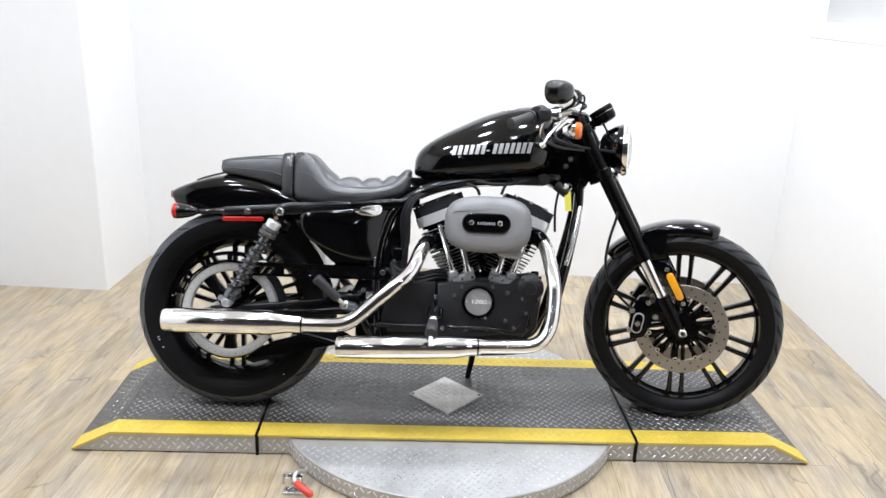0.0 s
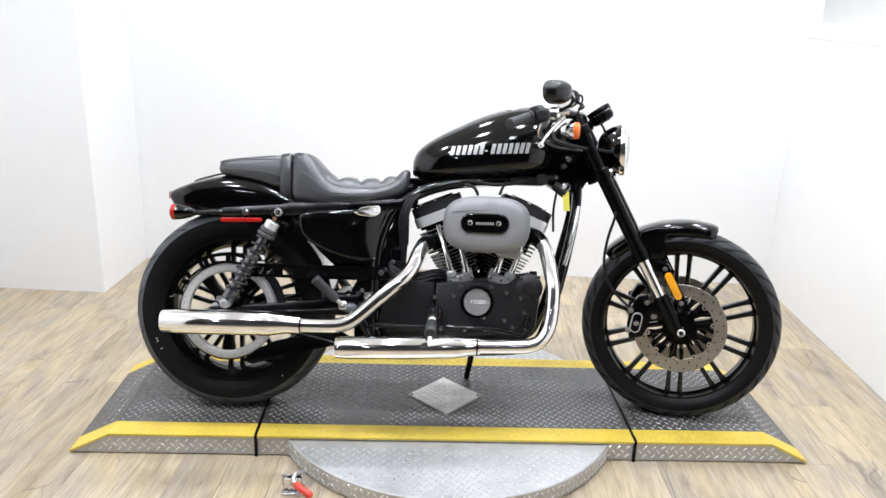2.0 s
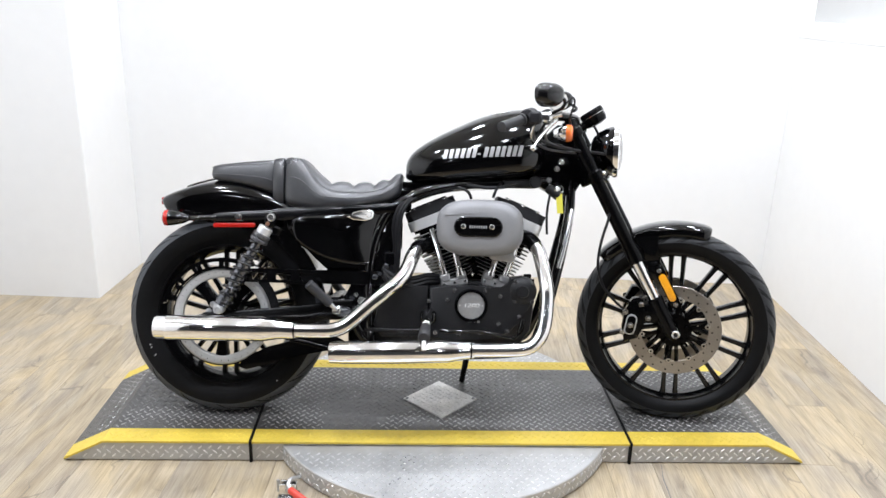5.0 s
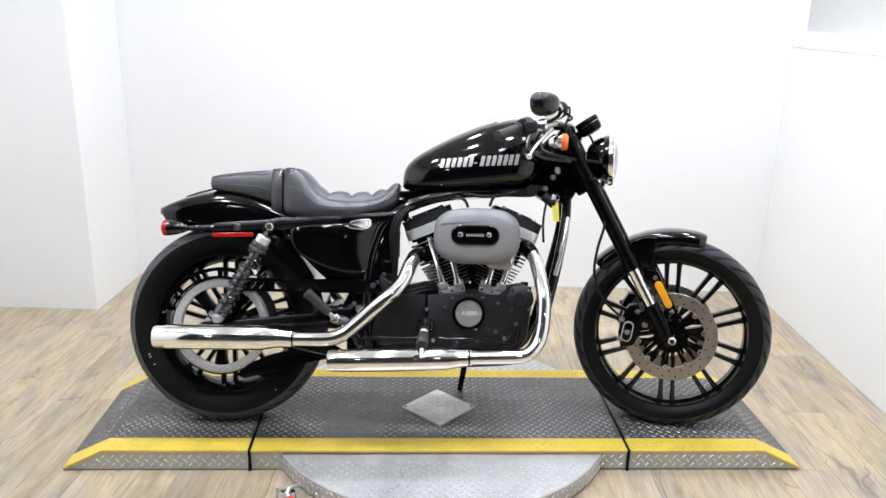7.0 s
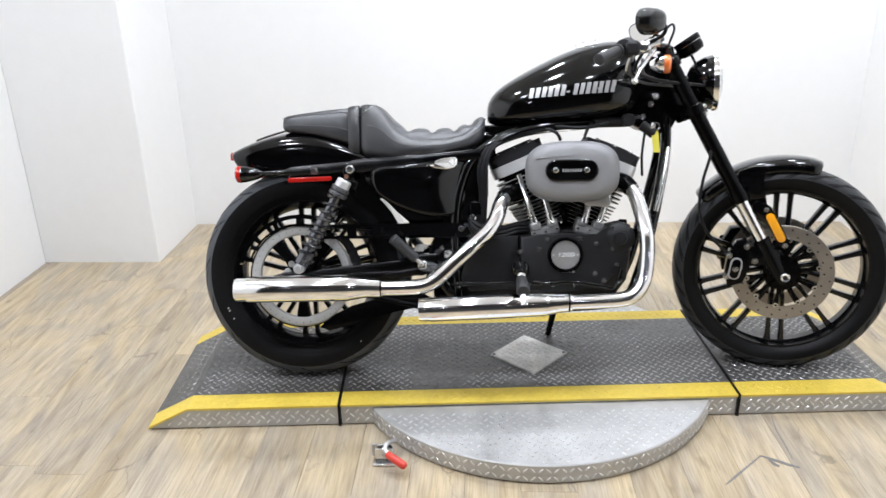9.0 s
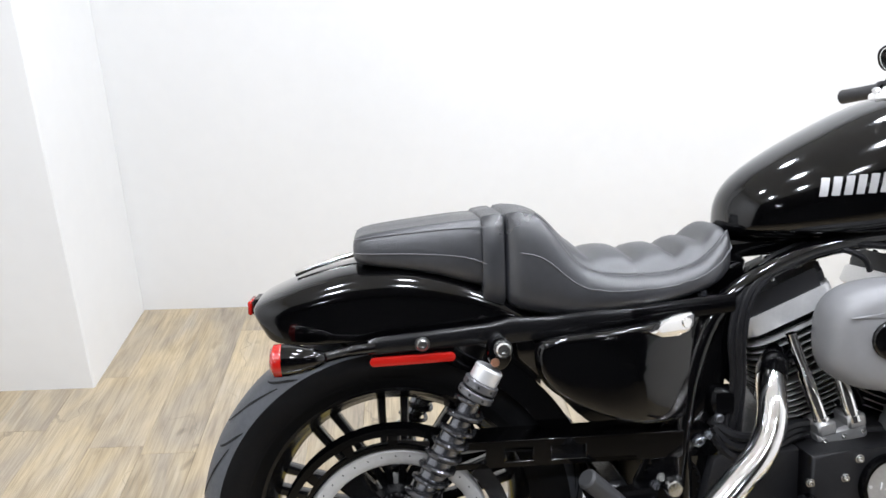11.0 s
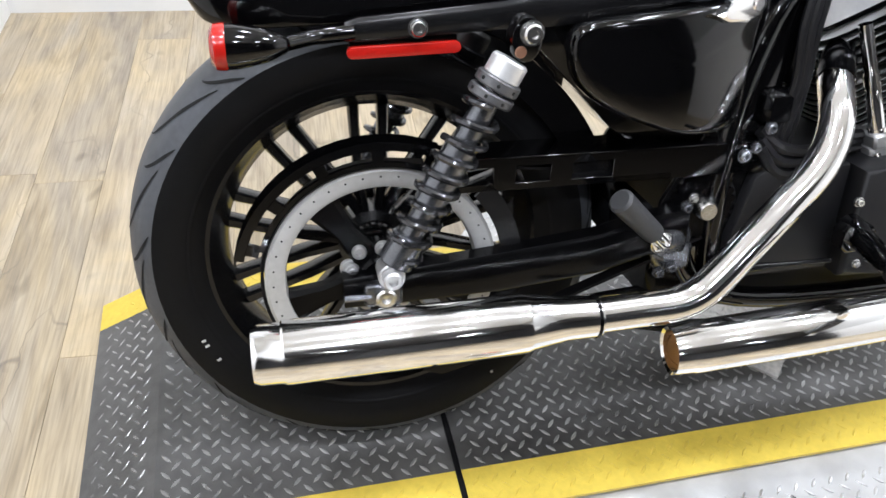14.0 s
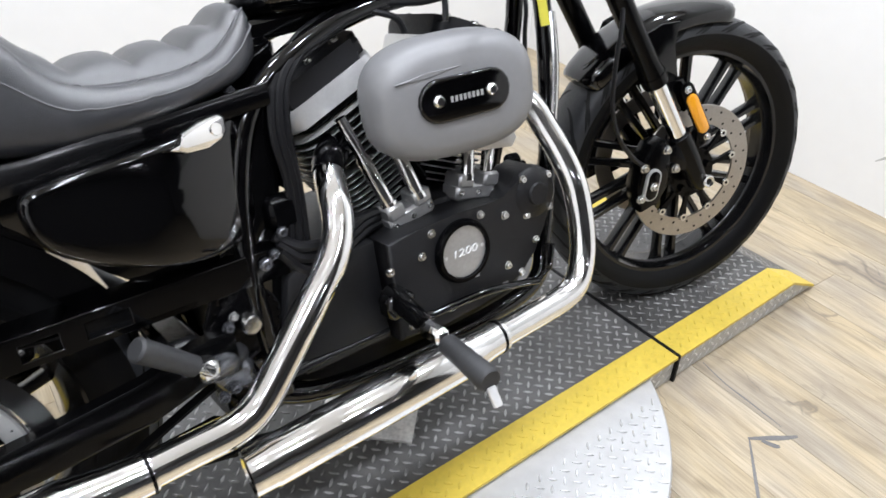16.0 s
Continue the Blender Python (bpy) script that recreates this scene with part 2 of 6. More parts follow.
M["mirror"] = material("mirror_glass", (0.9, 0.9, 0.9), 0.02, metal=1.0, vary=0.01, scale=10)
glass = bpy.data.materials.new("clear_lens")
glass.use_nodes = True
gb = glass.node_tree.nodes["Principled BSDF"]
gb.inputs["Transmission Weight"].default_value, gb.inputs["Roughness"].default_value, gb.inputs["IOR"].default_value = 1.0, 0.05, 1.45
M["glass"] = glass


# ---- mesh helpers ----
def V(*a):
    return Vector(a)


def part(name, bm, mat, parent=None, label="", smooth=True, angle=40, kind=""):
    """Links a bmesh as one mesh object, under parent if there is one."""
    bmesh.ops.recalc_face_normals(bm, faces=bm.faces)
    me = bpy.data.meshes.new(name)
    bm.to_mesh(me)
    bm.free()
    for one in (mat if isinstance(mat, (list, tuple)) else [mat]):
        me.materials.append(one)
    if smooth:
        me.polygons.foreach_set("use_smooth", [True] * len(me.polygons))
        me.set_sharp_from_angle(angle=radians(angle))
    ob = new(name, me)
    ob.parent = parent
    return tagged(ob, label, kind=kind)


def box(bm, c, s, bev=0.0, m=None, seg=1):
    """A box with centre c and sizes s, its edges rounded by bev."""
    g = bmesh.ops.create_cube(bm, size=1.0)
    vs = g["verts"]
    for v in vs:
        v.co = Vector((v.co.x * s[0] + c[0], v.co.y * s[1] + c[1], v.co.z * s[2] + c[2]))
    if bev:
        es = {e for v in vs for e in v.link_edges}
        r = bmesh.ops.bevel(bm, geom=list(es), offset=bev, segments=seg, affect="EDGES", profile=0.5)
        vs = list({v for f in r["faces"] for v in f.verts} | {v for v in vs if v.is_valid})
    if m is not None:
        bmesh.ops.transform(bm, matrix=m, verts=vs)
    return vs


def smooth_path(pts, k=6):
    """Points on a smooth curve through pts."""
    pts = [Vector(p) for p in pts]
    out = []
    for i in range(len(pts) - 1):
        p0, p1, p2, p3 = pts[max(i - 1, 0)], pts[i], pts[i + 1], pts[min(i + 2, len(pts) - 1)]
        for j in range(k):
            t = j / k
            out.append(0.5 * ((2 * p1) + (p2 - p0) * t + (2 * p0 - 5 * p1 + 4 * p2 - p3) * t * t + (3 * p1 - p0 - 3 * p2 + p3) * t ** 3))
    return out + [pts[-1]]


def tube(bm, pts, r, n=12, cap=True, flat=1.0):
    """A round bar along pts; r is one radius or one for each point. flat squeezes it across its second axis."""
    pts = [Vector(p) for p in pts]
    rs = r if isinstance(r, (list, tuple)) else [r] * len(pts)
    rings, up = [], None
    for i, p in enumerate(pts):
        a, b = pts[max(i - 1, 0)], pts[min(i + 1, len(pts) - 1)]
        d = (b - a)
        if d.length < 1e-9:
            d = V(0, 0, 1)
        d.normalize()
        if up is None:
            up = d.orthogonal().normalized()
        up = (up - d * up.dot(d))
        up = up.normalized() if up.length > 1e-6 else d.orthogonal().normalized()
        side = d.cross(up)
        rings.append([bm.verts.new(p + rs[i] * (math.cos(2 * math.pi * k / n) * up + flat * math.sin(2 * math.pi * k / n) * side)) for k in range(n)])
    for A, B in zip(rings, rings[1:]):
        for k in range(n):
            bm.faces.new((A[k], A[(k + 1) % n], B[(k + 1) % n], B[k]))
    if cap:
        bm.faces.new(rings[0][::-1])
        bm.faces.new(rings[-1])
    return rings


def rod(bm, a, b, r, n=16, bev=0.0):
    """A straight round bar from a to b, with chamfered ends."""
    a, b = Vector(a), Vector(b)
    if not bev:
        return tube(bm, [a, b], r, n)
    d = (b - a).normalized() * bev
    return tube(bm, [a, a + d, b - d, b], [r - bev, r, r, r - bev], n)


def lathe(bm, prof, m, n=48, closed=False):
    """A solid of revolution round local z of m; prof holds (radius, height)."""
    rings = []
    for r, h in prof:
        if r < 1e-6:
            rings.append([bm.verts.new(m @ V(0, 0, h))])
        else:
            rings.append([bm.verts.new(m @ V(r * math.cos(2 * math.pi * k / n), r * math.sin(2 * math.pi * k / n), h)) for k in range(n)])
    pairs = list(zip(rings, rings[1:])) + ([(rings[-1], rings[0])] if closed else [])
    for A, B in pairs:
        for k in range(n):
            a0, a1, b0, b1 = A[k % len(A)], A[(k + 1) % len(A)], B[k % len(B)], B[(k + 1) % len(B)]
            q = [v for i, v in enumerate((a0, a1, b1, b0)) if v not in (a0, a1, b1, b0)[:i]]
            if len(q) > 2:
                bm.faces.new(q)
    return rings


def prism(bm, outline, y0, y1, bev=0.0, m=None, seg=2):
    """The outline (x, z) drawn out from y0 to y1, with rounded rims."""
    a = [bm.verts.new((x, y0, z)) for x, z in outline]
    b = [bm.verts.new((x, y1, z)) for x, z in outline]
    fa, fb = bm.faces.new(a), bm.faces.new(b[::-1])
    n = len(a)
    for k in range(n):
        bm.faces.new((a[k], b[k], b[(k + 1) % n], a[(k + 1) % n]))
    vs = a + b
    if bev:
        r = bmesh.ops.bevel(bm, geom=list(fa.edges) + list(fb.edges), offset=bev, segments=seg, affect="EDGES", profile=0.5)
        vs = list({v for f in r["faces"] for v in f.verts} | {v for v in vs if v.is_valid})
    if m is not None:
        bmesh.ops.transform(bm, matrix=m, verts=vs)
    return vs


def loft(bm, loops, cap=True):
    """A skin over closed loops with equally many points."""
    rings = [[bm.verts.new(p) for p in loop] for loop in loops]
    n = len(rings[0])
    for A, B in zip(rings, rings[1:]):
        for k in range(n):
            bm.faces.new((A[k], A[(k + 1) % n], B[(k + 1) % n], B[k]))
    if cap:
        bm.faces.new(rings[0][::-1])
        bm.faces.new(rings[-1])
    return rings


def oval(cx, cz, rx, rz, n=28, e=2.6):
    """A rounded outline (x, z); e above 2 makes it squarer."""
    out = []
    for k in range(n):
        c, s = math.cos(2 * math.pi * k / n), math.sin(2 * math.pi * k / n)
        out.append((cx + rx * math.copysign(abs(c) ** (2 / e), c), cz + rz * math.copysign(abs(s) ** (2 / e), s)))
    return out


def stadium(cx, cz, length, r, turn=0.0, n=8):
    """A slot outline (x, z)."""
    out, h = [], length / 2 - r
    for side in (1, -1):
        for k in range(n + 1):
            a = -math.pi / 2 + math.pi * k / n + (0 if side > 0 else math.pi)
            out.append((side * h + r * math.cos(a), r * math.sin(a)))
    c, s = math.cos(radians(turn)), math.sin(radians(turn))
    return [(cx + c * x - s * z, cz + s * x + c * z) for x, z in out]


def hexbolt(bm, p, d, r=0.006, h=0.006):
    """A bolt head with a washer at p, facing d."""
    m = Matrix.Translation(p) @ Vector(d).to_track_quat("Z", "Y").to_matrix().to_4x4()
    lathe(bm, [(0, -0.002), (r * 1.25, -0.002), (r * 1.25, 0.001), (0, 0.001)], m, 16)
    lathe(bm, [(0, 0.0), (r, 0.0), (r, h * 0.75), (r * 0.8, h), (r * 0.45, h), (r * 0.42, h * 0.5), (0, h * 0.5)], m, 12)


AXIS_Y = Matrix.Rotation(radians(90), 4, "X")   # local z to -y


def at_y(x, y, z):
    """A frame at the point, whose local z points at the bike's right side (-y)."""
    return Matrix.Translation((x, y, z)) @ AXIS_Y


def empty(name, m=None):
    ob = new(name)
    ob.empty_display_size = 0.1
    if m is not None:
        ob.matrix_world = m
    return ob


# ---- the room ----
def slab(name, x0, x1, y0, y1, z0, z1, mat, label="", bev=0.0):
    bm = bmesh.new()
    box(bm, ((x0 + x1) / 2, (y0 + y1) / 2, (z0 + z1) / 2), (x1 - x0, y1 - y0, z1 - z0), bev)
    ob = part(name, bm, mat, None, label, smooth=False)
    return tagged(ob, kind="structure")


BAY_Y, HALL_X0, HALL_X1 = -2.3, -3.6, 3.2
floor = slab("floor", HALL_X0 - 0.2, HALL_X1 + 0.2, ROOM_Y0 - 0.2, ROOM_Y1 + 0.2, -0.12, -0.004, M["subfloor"], "light weathered oak plank floor")
slab("wall_back", ROOM_X0, ROOM_X1 + 0.15, ROOM_Y1, ROOM_Y1 + 0.15, -0.004, ROOM_H, M["wall"], "plain white painted showroom wall")
slab("wall_left", ROOM_X0 - 0.15, ROOM_X0, BAY_Y, ROOM_Y1 + 0.15, -0.004, ROOM_H, M["wall"], "plain white painted side wall")
slab("wall_pillar", ROOM_X0, -1.679, 0.963, ROOM_Y1, -0.004, ROOM_H, M["wall"], "white boxed-out pillar in the wall corner", 0.004)
wall_right = slab("wall_right_low", ROOM_X1, ROOM_X1 + 0.15, BAY_Y, ROOM_Y1, -0.004, 1.374, M["wall"], "white half-height wall with a flat top", 0.004)
bm = bmesh.new()
tube(bm, [(ROOM_X1 - 0.0008, -0.082, 0.151), (ROOM_X1 - 0.0008, -0.105, 0.172), (ROOM_X1 - 0.0008, -0.133, 0.195)], [0.0015, 0.004, 0.001], 8)
bmesh.ops.scale(bm, vec=(0.15, 1, 1), space=Matrix.Translation((-ROOM_X1, 0, 0)), verts=bm.verts)
part("wall_scuff", bm, M["wall_grey"], wall_right)
bm = bmesh.new()
box(bm, (ROOM_X1 - 0.0015, (BAY_Y + ROOM_Y1) / 2, 1.336), (0.003, ROOM_Y1 - BAY_Y - 0.004, 0.072), 0.001)
part("coping", bm, M["wall"], wall_right, "white coping board along the top")
slab("wall_right_high", ROOM_X1 + 0.06, ROOM_X1 + 0.15, BAY_Y, ROOM_Y1, 1.374, ROOM_H, M["wall_grey"], "pale grey upper wall set back above the ledge")
slab("wall_shop_left", HALL_X0 - 0.15, HALL_X0, ROOM_Y0, BAY_Y, -0.004, ROOM_H, M["wall_back"], "dark grey painted workshop wall")
slab("wall_shop_right", HALL_X1, HALL_X1 + 0.15, ROOM_Y0, BAY_Y, -0.004, ROOM_H, M["wall_back"], "dark grey painted workshop wall")
slab("wall_shop_return_left", HALL_X0 - 0.15, ROOM_X0 - 0.15, BAY_Y, BAY_Y + 0.15, -0.004, ROOM_H, M["wall_back"], "dark grey painted workshop wall")
slab("wall_shop_return_right", ROOM_X1 + 0.15, HALL_X1 + 0.15, BAY_Y, BAY_Y + 0.15, -0.004, ROOM_H, M["wall_back"], "dark grey painted workshop wall")
slab("wall_front", HALL_X0 - 0.15, HALL_X1 + 0.15, ROOM_Y0 - 0.15, ROOM_Y0, -0.004, ROOM_H, M["wall_back"], "dark grey painted workshop wall")
slab("ceiling", ROOM_X0 - 0.15, ROOM_X1 + 0.15, BAY_Y, ROOM_Y1 + 0.15, ROOM_H, ROOM_H + 0.1, M["ceiling"], "plain pale ceiling")
slab("ceiling_shop", HALL_X0 - 0.15, HALL_X1 + 0.15, ROOM_Y0 - 0.15, BAY_Y, ROOM_H, ROOM_H + 0.1, M["wall_back"], "dark workshop ceiling")
for lx, ly in LAMP_SPOTS:
    bm = bmesh.new()
    lathe(bm, [(0, 0), (0.14, 0), (0.14, -0.02), (0.115, -0.03), (0.105, -0.02), (0, -0.02)], Matrix.Translation((lx, ly, ROOM_H)), 32)
    tagged(part("ceiling_light", bm, M["steel"], None, "round flush white ceiling downlight"), category="ceiling light", group="ceiling lights")


# ---- the display platform ----
PLAT_Y0, PLAT_Y1, PLAT_Z = -0.354, 0.226, 0.075
PLAT_TURN = Matrix.Translation((-0.606, -0.358, 0)) @ pose(0, 0, 0, 0, 0, 3.2) @ Matrix.Translation((0.606, 0.358, 0))
MAT_Z = 0.068
wear = random.Random(3)


def lug_field(name, spots, mat, parent, size=0.0215, width=0.0056, height=0.0019, label=""):
    """Raised tread lugs in one mesh; spots hold (place, along, across, normal)."""
    vs, fs = [], []
    for p, a, c, nrm in spots:
        a, c = a * size / 2, c * width / 2
        k = len(vs)
        top = nrm * height
        vs += [p + a, p + a * 0.35 + c, p - a * 0.35 + c, p - a, p - a * 0.35 - c, p + a * 0.35 - c,
               p + a * 0.72 + top, p + a * 0.3 + c * 0.45 + top, p - a * 0.3 + c * 0.45 + top, p - a * 0.72 + top, p - a * 0.3 - c * 0.45 + top, p + a * 0.3 - c * 0.45 + top]
        fs += [(k + i, k + (i + 1) % 6, k + 6 + (i + 1) % 6, k + 6 + i) for i in range(6)]
        fs.append(tuple(k + 6 + i for i in range(6)))
    me = bpy.data.meshes.new(name)
    me.from_pydata([tuple(v) for v in vs], [], fs)
    me.materials.append(mat)
    ob = new(name, me)
    ob.parent = parent
    return tagged(ob, label, kind="stuff")


def tread(origin, u, v, lu, lv, pitch=0.0213, keep=None, edge=0.011):
    """Lug spots in the plane of u and v: a basket weave set cornerwise, each lug pointing at its neighbour's side."""
    u, v, origin = Vector(u).normalized(), Vector(v).normalized(), Vector(origin)
    nrm = u.cross(v)
    d1, d2 = (u + v).normalized(), (v - u).normalized()
    out, n = [], int((lu + lv) / pitch) + 2
    mid = origin + u * lu / 2 + v * lv / 2
    for i in range(-n, n + 1):
        for j in range(-n, n + 1):
            w = d1 * i * pitch + d2 * j * pitch
            if abs(w.dot(u)) > lu / 2 - edge or abs(w.dot(v)) > lv / 2 - edge:
                continue
            p = mid + w
            if keep and not keep(p):
                continue
            a = d1 if (i + j) % 2 else d2
            out.append((p, a, nrm.cross(a), nrm))
    return out


def platform_section(x0, x1, slope=0, label=""):
    """One part of the low platform. slope -1 or 1: that end runs down to the floor as a ramp."""
    ob = tagged(empty("platform_section", PLAT_TURN @ Matrix.Translation(((x0 + x1) / 2, (PLAT_Y0 + PLAT_Y1) / 2, 0))), label, "display platform", "platform sections")
    off = V(-(x0 + x1) / 2, -(PLAT_Y0 + PLAT_Y1) / 2, 0)
    run = 0.125
    low = [(x0, 0.0045), (x1, 0.0045)]
    high = [(x1, MAT_Z), (x0, MAT_Z)]
    if slope < 0:
        high = [(x1, MAT_Z), (x0 + run, MAT_Z), (x0, 0.0065)]
    if slope > 0:
        high = [(x1, 0.0065), (x1 - run, MAT_Z), (x0, MAT_Z)]
    shift = Matrix.Translation(off)
    bm = bmesh.new()
    prism(bm, low + high, PLAT_Y0 + 0.003, PLAT_Y1 - 0.003, 0.0, shift)
    part("base", bm, M["alu"], ob, "bare aluminium tread plate side", smooth=False)
    for fx in (x0 + 0.05, x1 - 0.05):
        bm = bmesh.new()
        box(bm, (fx, (PLAT_Y0 + PLAT_Y1) / 2, 0.0023), (0.04, PLAT_Y1 - PLAT_Y0 - 0.05, 0.0046), 0, shift)
        part("foot_strip", bm, M["rubber"], ob, smooth=False)
    top = [(x, z + 0.007) for x, z in high]
    skin = high + top[::-1]
    strips = [("tread_mat", PLAT_Y0 + 0.072, PLAT_Y1 - 0.062, M["mat_black"], M["lug_black"], "worn black tread surface"),
              ("yellow_edge", PLAT_Y0 - 0.004, PLAT_Y0 + 0.072, M["mat_yellow"], M["mat_yellow"], "scuffed yellow safety stripe"),
              ("yellow_edge", PLAT_Y1 - 0.062, PLAT_Y1 + 0.004, M["mat_yellow"], M["mat_yellow"], "scuffed yellow safety stripe")]
    for name, y0, y1, mat, lug_mat, text in strips:
        bm = bmesh.new()
        prism(bm, skin, y0, y1, 0.0, shift)
        strip = part(name, bm, mat, ob, text, smooth=False)
        spots = []
        fx0, fx1 = x0 + (run if slope < 0 else 0), x1 - (run if slope > 0 else 0)
        spots += tread(V(fx0, y0, PLAT_Z) + off, (1, 0, 0), (0, 1, 0), fx1 - fx0, y1 - y0)
        if slope:
            rise = math.hypot(run, MAT_Z - 0.004)
            if slope < 0:
                spots += tread(V(x0, y0, 0.011) + off, (run, 0, MAT_Z - 0.004), (0, 1, 0), rise, y1 - y0)
            else:
                spots += tread(V(x1 - run, y0, PLAT_Z) + off, (run, 0, 0.004 - MAT_Z), (0, 1, 0), rise, y1 - y0)
        if "yellow" in name:
            worn = [q for q in spots if wear.random() < (0.28 if slope == 0 and abs(q[0].x - off.x + 0.05) < 0.28 else 0.04)]
            lug_field("worn_tread", worn, M["mat_black"], strip, height=0.0016, size=0.017, width=0.0036)
        lug_field("tread_pattern", spots, lug_mat, strip, height=0.0017 if "yellow" in name else 0.0019)
    face = tread(V(x0, PLAT_Y0 + 0.003, 0.0) + off, (1, 0, 0), (0, 0, 1), x1 - x0, MAT_Z, 0.0213,
                 keep=lambda p: p.z + 0.012 < MAT_Z * min(1.0, (abs((x0 if slope < 0 else x1) - (p - off).x) / run if slope else 1.0)))
    lug_field("side_tread", face, M["alu_lug"], ob)
    return ob


platform_section(-1.190, -0.611, -1, "black tread-plate ramp section with yellow edges")
platform_section(-0.601, 0.610, 0, "black tread-plate centre section with yellow edges")
platform_section(0.620, 1.190, 1, "black tread-plate ramp section with yellow edges")

for seam in (-0.606, 0.615):
    strip = tagged(empty("joint_strip", PLAT_TURN @ Matrix.Translation((seam, (PLAT_Y0 + PLAT_Y1) / 2, 0))), "black rubber strip in the joint between platform sections", "joint strip", "joint strips")
    bm = bmesh.new()
    box(bm, (0, 0, 0.0385), (0.0085, PLAT_Y1 - PLAT_Y0 + 0.010, 0.077), 0.001)
    part("strip", bm, M["rubber"], strip)

DISC_C, DISC_R, DISC_H = V(-0.006, -0.034, 0), 0.588, 0.060
turntable = tagged(empty("turntable", Matrix.Translation(DISC_C) @ pose(0, 0, 0, 0, 0, 3.2)), "round aluminium tread-plate turntable under the platform", "turntable")
bm = bmesh.new()
lathe(bm, [(0.02, 0.0), (DISC_R - 0.03, 0.0), (DISC_R - 0.03, 0.005), (DISC_R, 0.005), (DISC_R, DISC_H - 0.003), (DISC_R - 0.003, DISC_H), (0.02, DISC_H)], Matrix.Identity(4), 128, closed=True)
part("plate", bm, M["alu"], turntable, "worn bare aluminium tread plate")
spots = tread((-DISC_R, -DISC_R, DISC_H), (1, 0, 0), (0, 1, 0), 2 * DISC_R, 2 * DISC_R, 0.0225,
              keep=lambda p: p.xy.length < DISC_R - 0.014 and (p.y < PLAT_Y0 - DISC_C.y - 0.012 or p.y > PLAT_Y1 - DISC_C.y + 0.012))
for k in range(176):
    a = 2 * math.pi * k / 176
    for row in (0, 1):
        nrm = V(math.cos(a), math.sin(a), 0)
        side = V(-math.sin(a), math.cos(a), 0)
        if abs(DISC_R * math.sin(a)) < 0.27:
            continue
        d = (side + V(0, 0, 1) * (1 if (k + row) % 2 else -1)).normalized()
        spots.append((nrm * DISC_R + V(0, 0, 0.017 + 0.026 * row), d, nrm.cross(d), nrm))
lug_field("tread_pattern", spots, M["alu_lug"], turntable)

plate = tagged(empty("diamond_plate", Matrix.Translation((-0.0115, -0.044, PLAT_Z)) @ pose(0, 0, 0, 0, 0, 3.6)), "square bare aluminium tread plate set cornerwise on the mat", "metal plate")
bm = bmesh.new()
vs = [(-0.130, 0, 0), (0, -0.130, 0), (0.130, 0, 0), (0, 0.130, 0)]
lo = [bm.verts.new(v) for v in vs]
hi = [bm.verts.new((v[0], v[1], 0.0055)) for v in vs]
bm.faces.new(lo[::-1]), bm.faces.new(hi)
for k in range(4):
    bm.faces.new((lo[k], lo[(k + 1) % 4], hi[(k + 1) % 4], hi[k]))
part("plate", bm, M["alu_worn"], plate, smooth=False)
for px, py in ((-0.117, 0.0), (0.117, 0.0)):
    bm = bmesh.new()
    lathe(bm, [(0, 0.0078), (0.0025, 0.0078), (0.0055, 0.0072), (0.006, 0.0050)], Matrix.Translation((px, py, 0)), 14)
    part("plate_screw", bm, M["ring_grey"], plate)
lug_field("tread_pattern", tread((-0.13, -0.14, 0.0055), (1, 0, 0), (0, 1, 0), 0.26, 0.28, 0.0213,
          keep=lambda p: abs(p.x) / 0.118 + abs(p.y) / 0.118 < 1), M["alu_worn"], plate, size=0.020, width=0.0052, height=0.0016)

clamp = tagged(empty("toggle_clamp", Matrix.Translation((-0.450, -0.529, 0.0))), "small steel toggle clamp with a red grip on the floor", "clamp")
bm = bmesh.new()
box(bm, (0, 0, 0.004), (0.06, 0.05, 0.008), 0.002)
box(bm, (0.0, 0.012, 0.027), (0.05, 0.006, 0.046), 0.002)
box(bm, (0.0, -0.008, 0.027), (0.05, 0.006, 0.046), 0.002)
part("bracket", bm, M["steel"], clamp)
bm = bmesh.new()
tube(bm, smooth_path([(0.03, 0.03, 0.05), (0.01, 0.0, 0.062), (0.005, -0.02, 0.055), (0.02, -0.04, 0.045)]), 0.006, 8)
rod(bm, (-0.03, 0.004, 0.018), (-0.03, 0.004, 0.055), 0.005, 8)
rod(bm, (0.0, -0.018, 0.035), (0.0, 0.022, 0.035), 0.006, 8)
part("lever", bm, M["cast"], clamp)
bm = bmesh.new()
tube(bm, [(0.012, -0.03, 0.049), (0.016, -0.034, 0.047), (0.04, -0.05, 0.04), (0.062, -0.064, 0.034), (0.066, -0.067, 0.032)], [0.008, 0.0105, 0.0115, 0.0115, 0.007], 12)
part("grip", bm, M["red_grip"], clamp, "red plastic grip")


# ---- the planks of the floor ----
def plank_mesh(x0, x1, y0, y1):
    g, e = 0.0002, 0.0005
    lo = [(x0 + g, y0 + g, -0.004), (x1 - g, y0 + g, -0.004), (x1 - g, y1 - g, -0.004), (x0 + g, y1 - g, -0.004)]
    mid = [(x, y, -0.0014) for x, y, _ in lo]
    hi = [(x + (e if x < (x0 + x1) / 2 else -e), y + (e if y < (y0 + y1) / 2 else -e), 0.0) for x, y, _ in lo]
    fs = [(0, 1, 5, 4), (1, 2, 6, 5), (2, 3, 7, 6), (3, 0, 4, 7), (4, 5, 9, 8), (5, 6, 10, 9), (6, 7, 11, 10), (7, 4, 8, 11), (8, 9, 10, 11)]
    me = bpy.data.meshes.new("plank")
    me.from_pydata(lo + mid + hi, [], fs)
    me.materials.append(M["plank"])
    return me


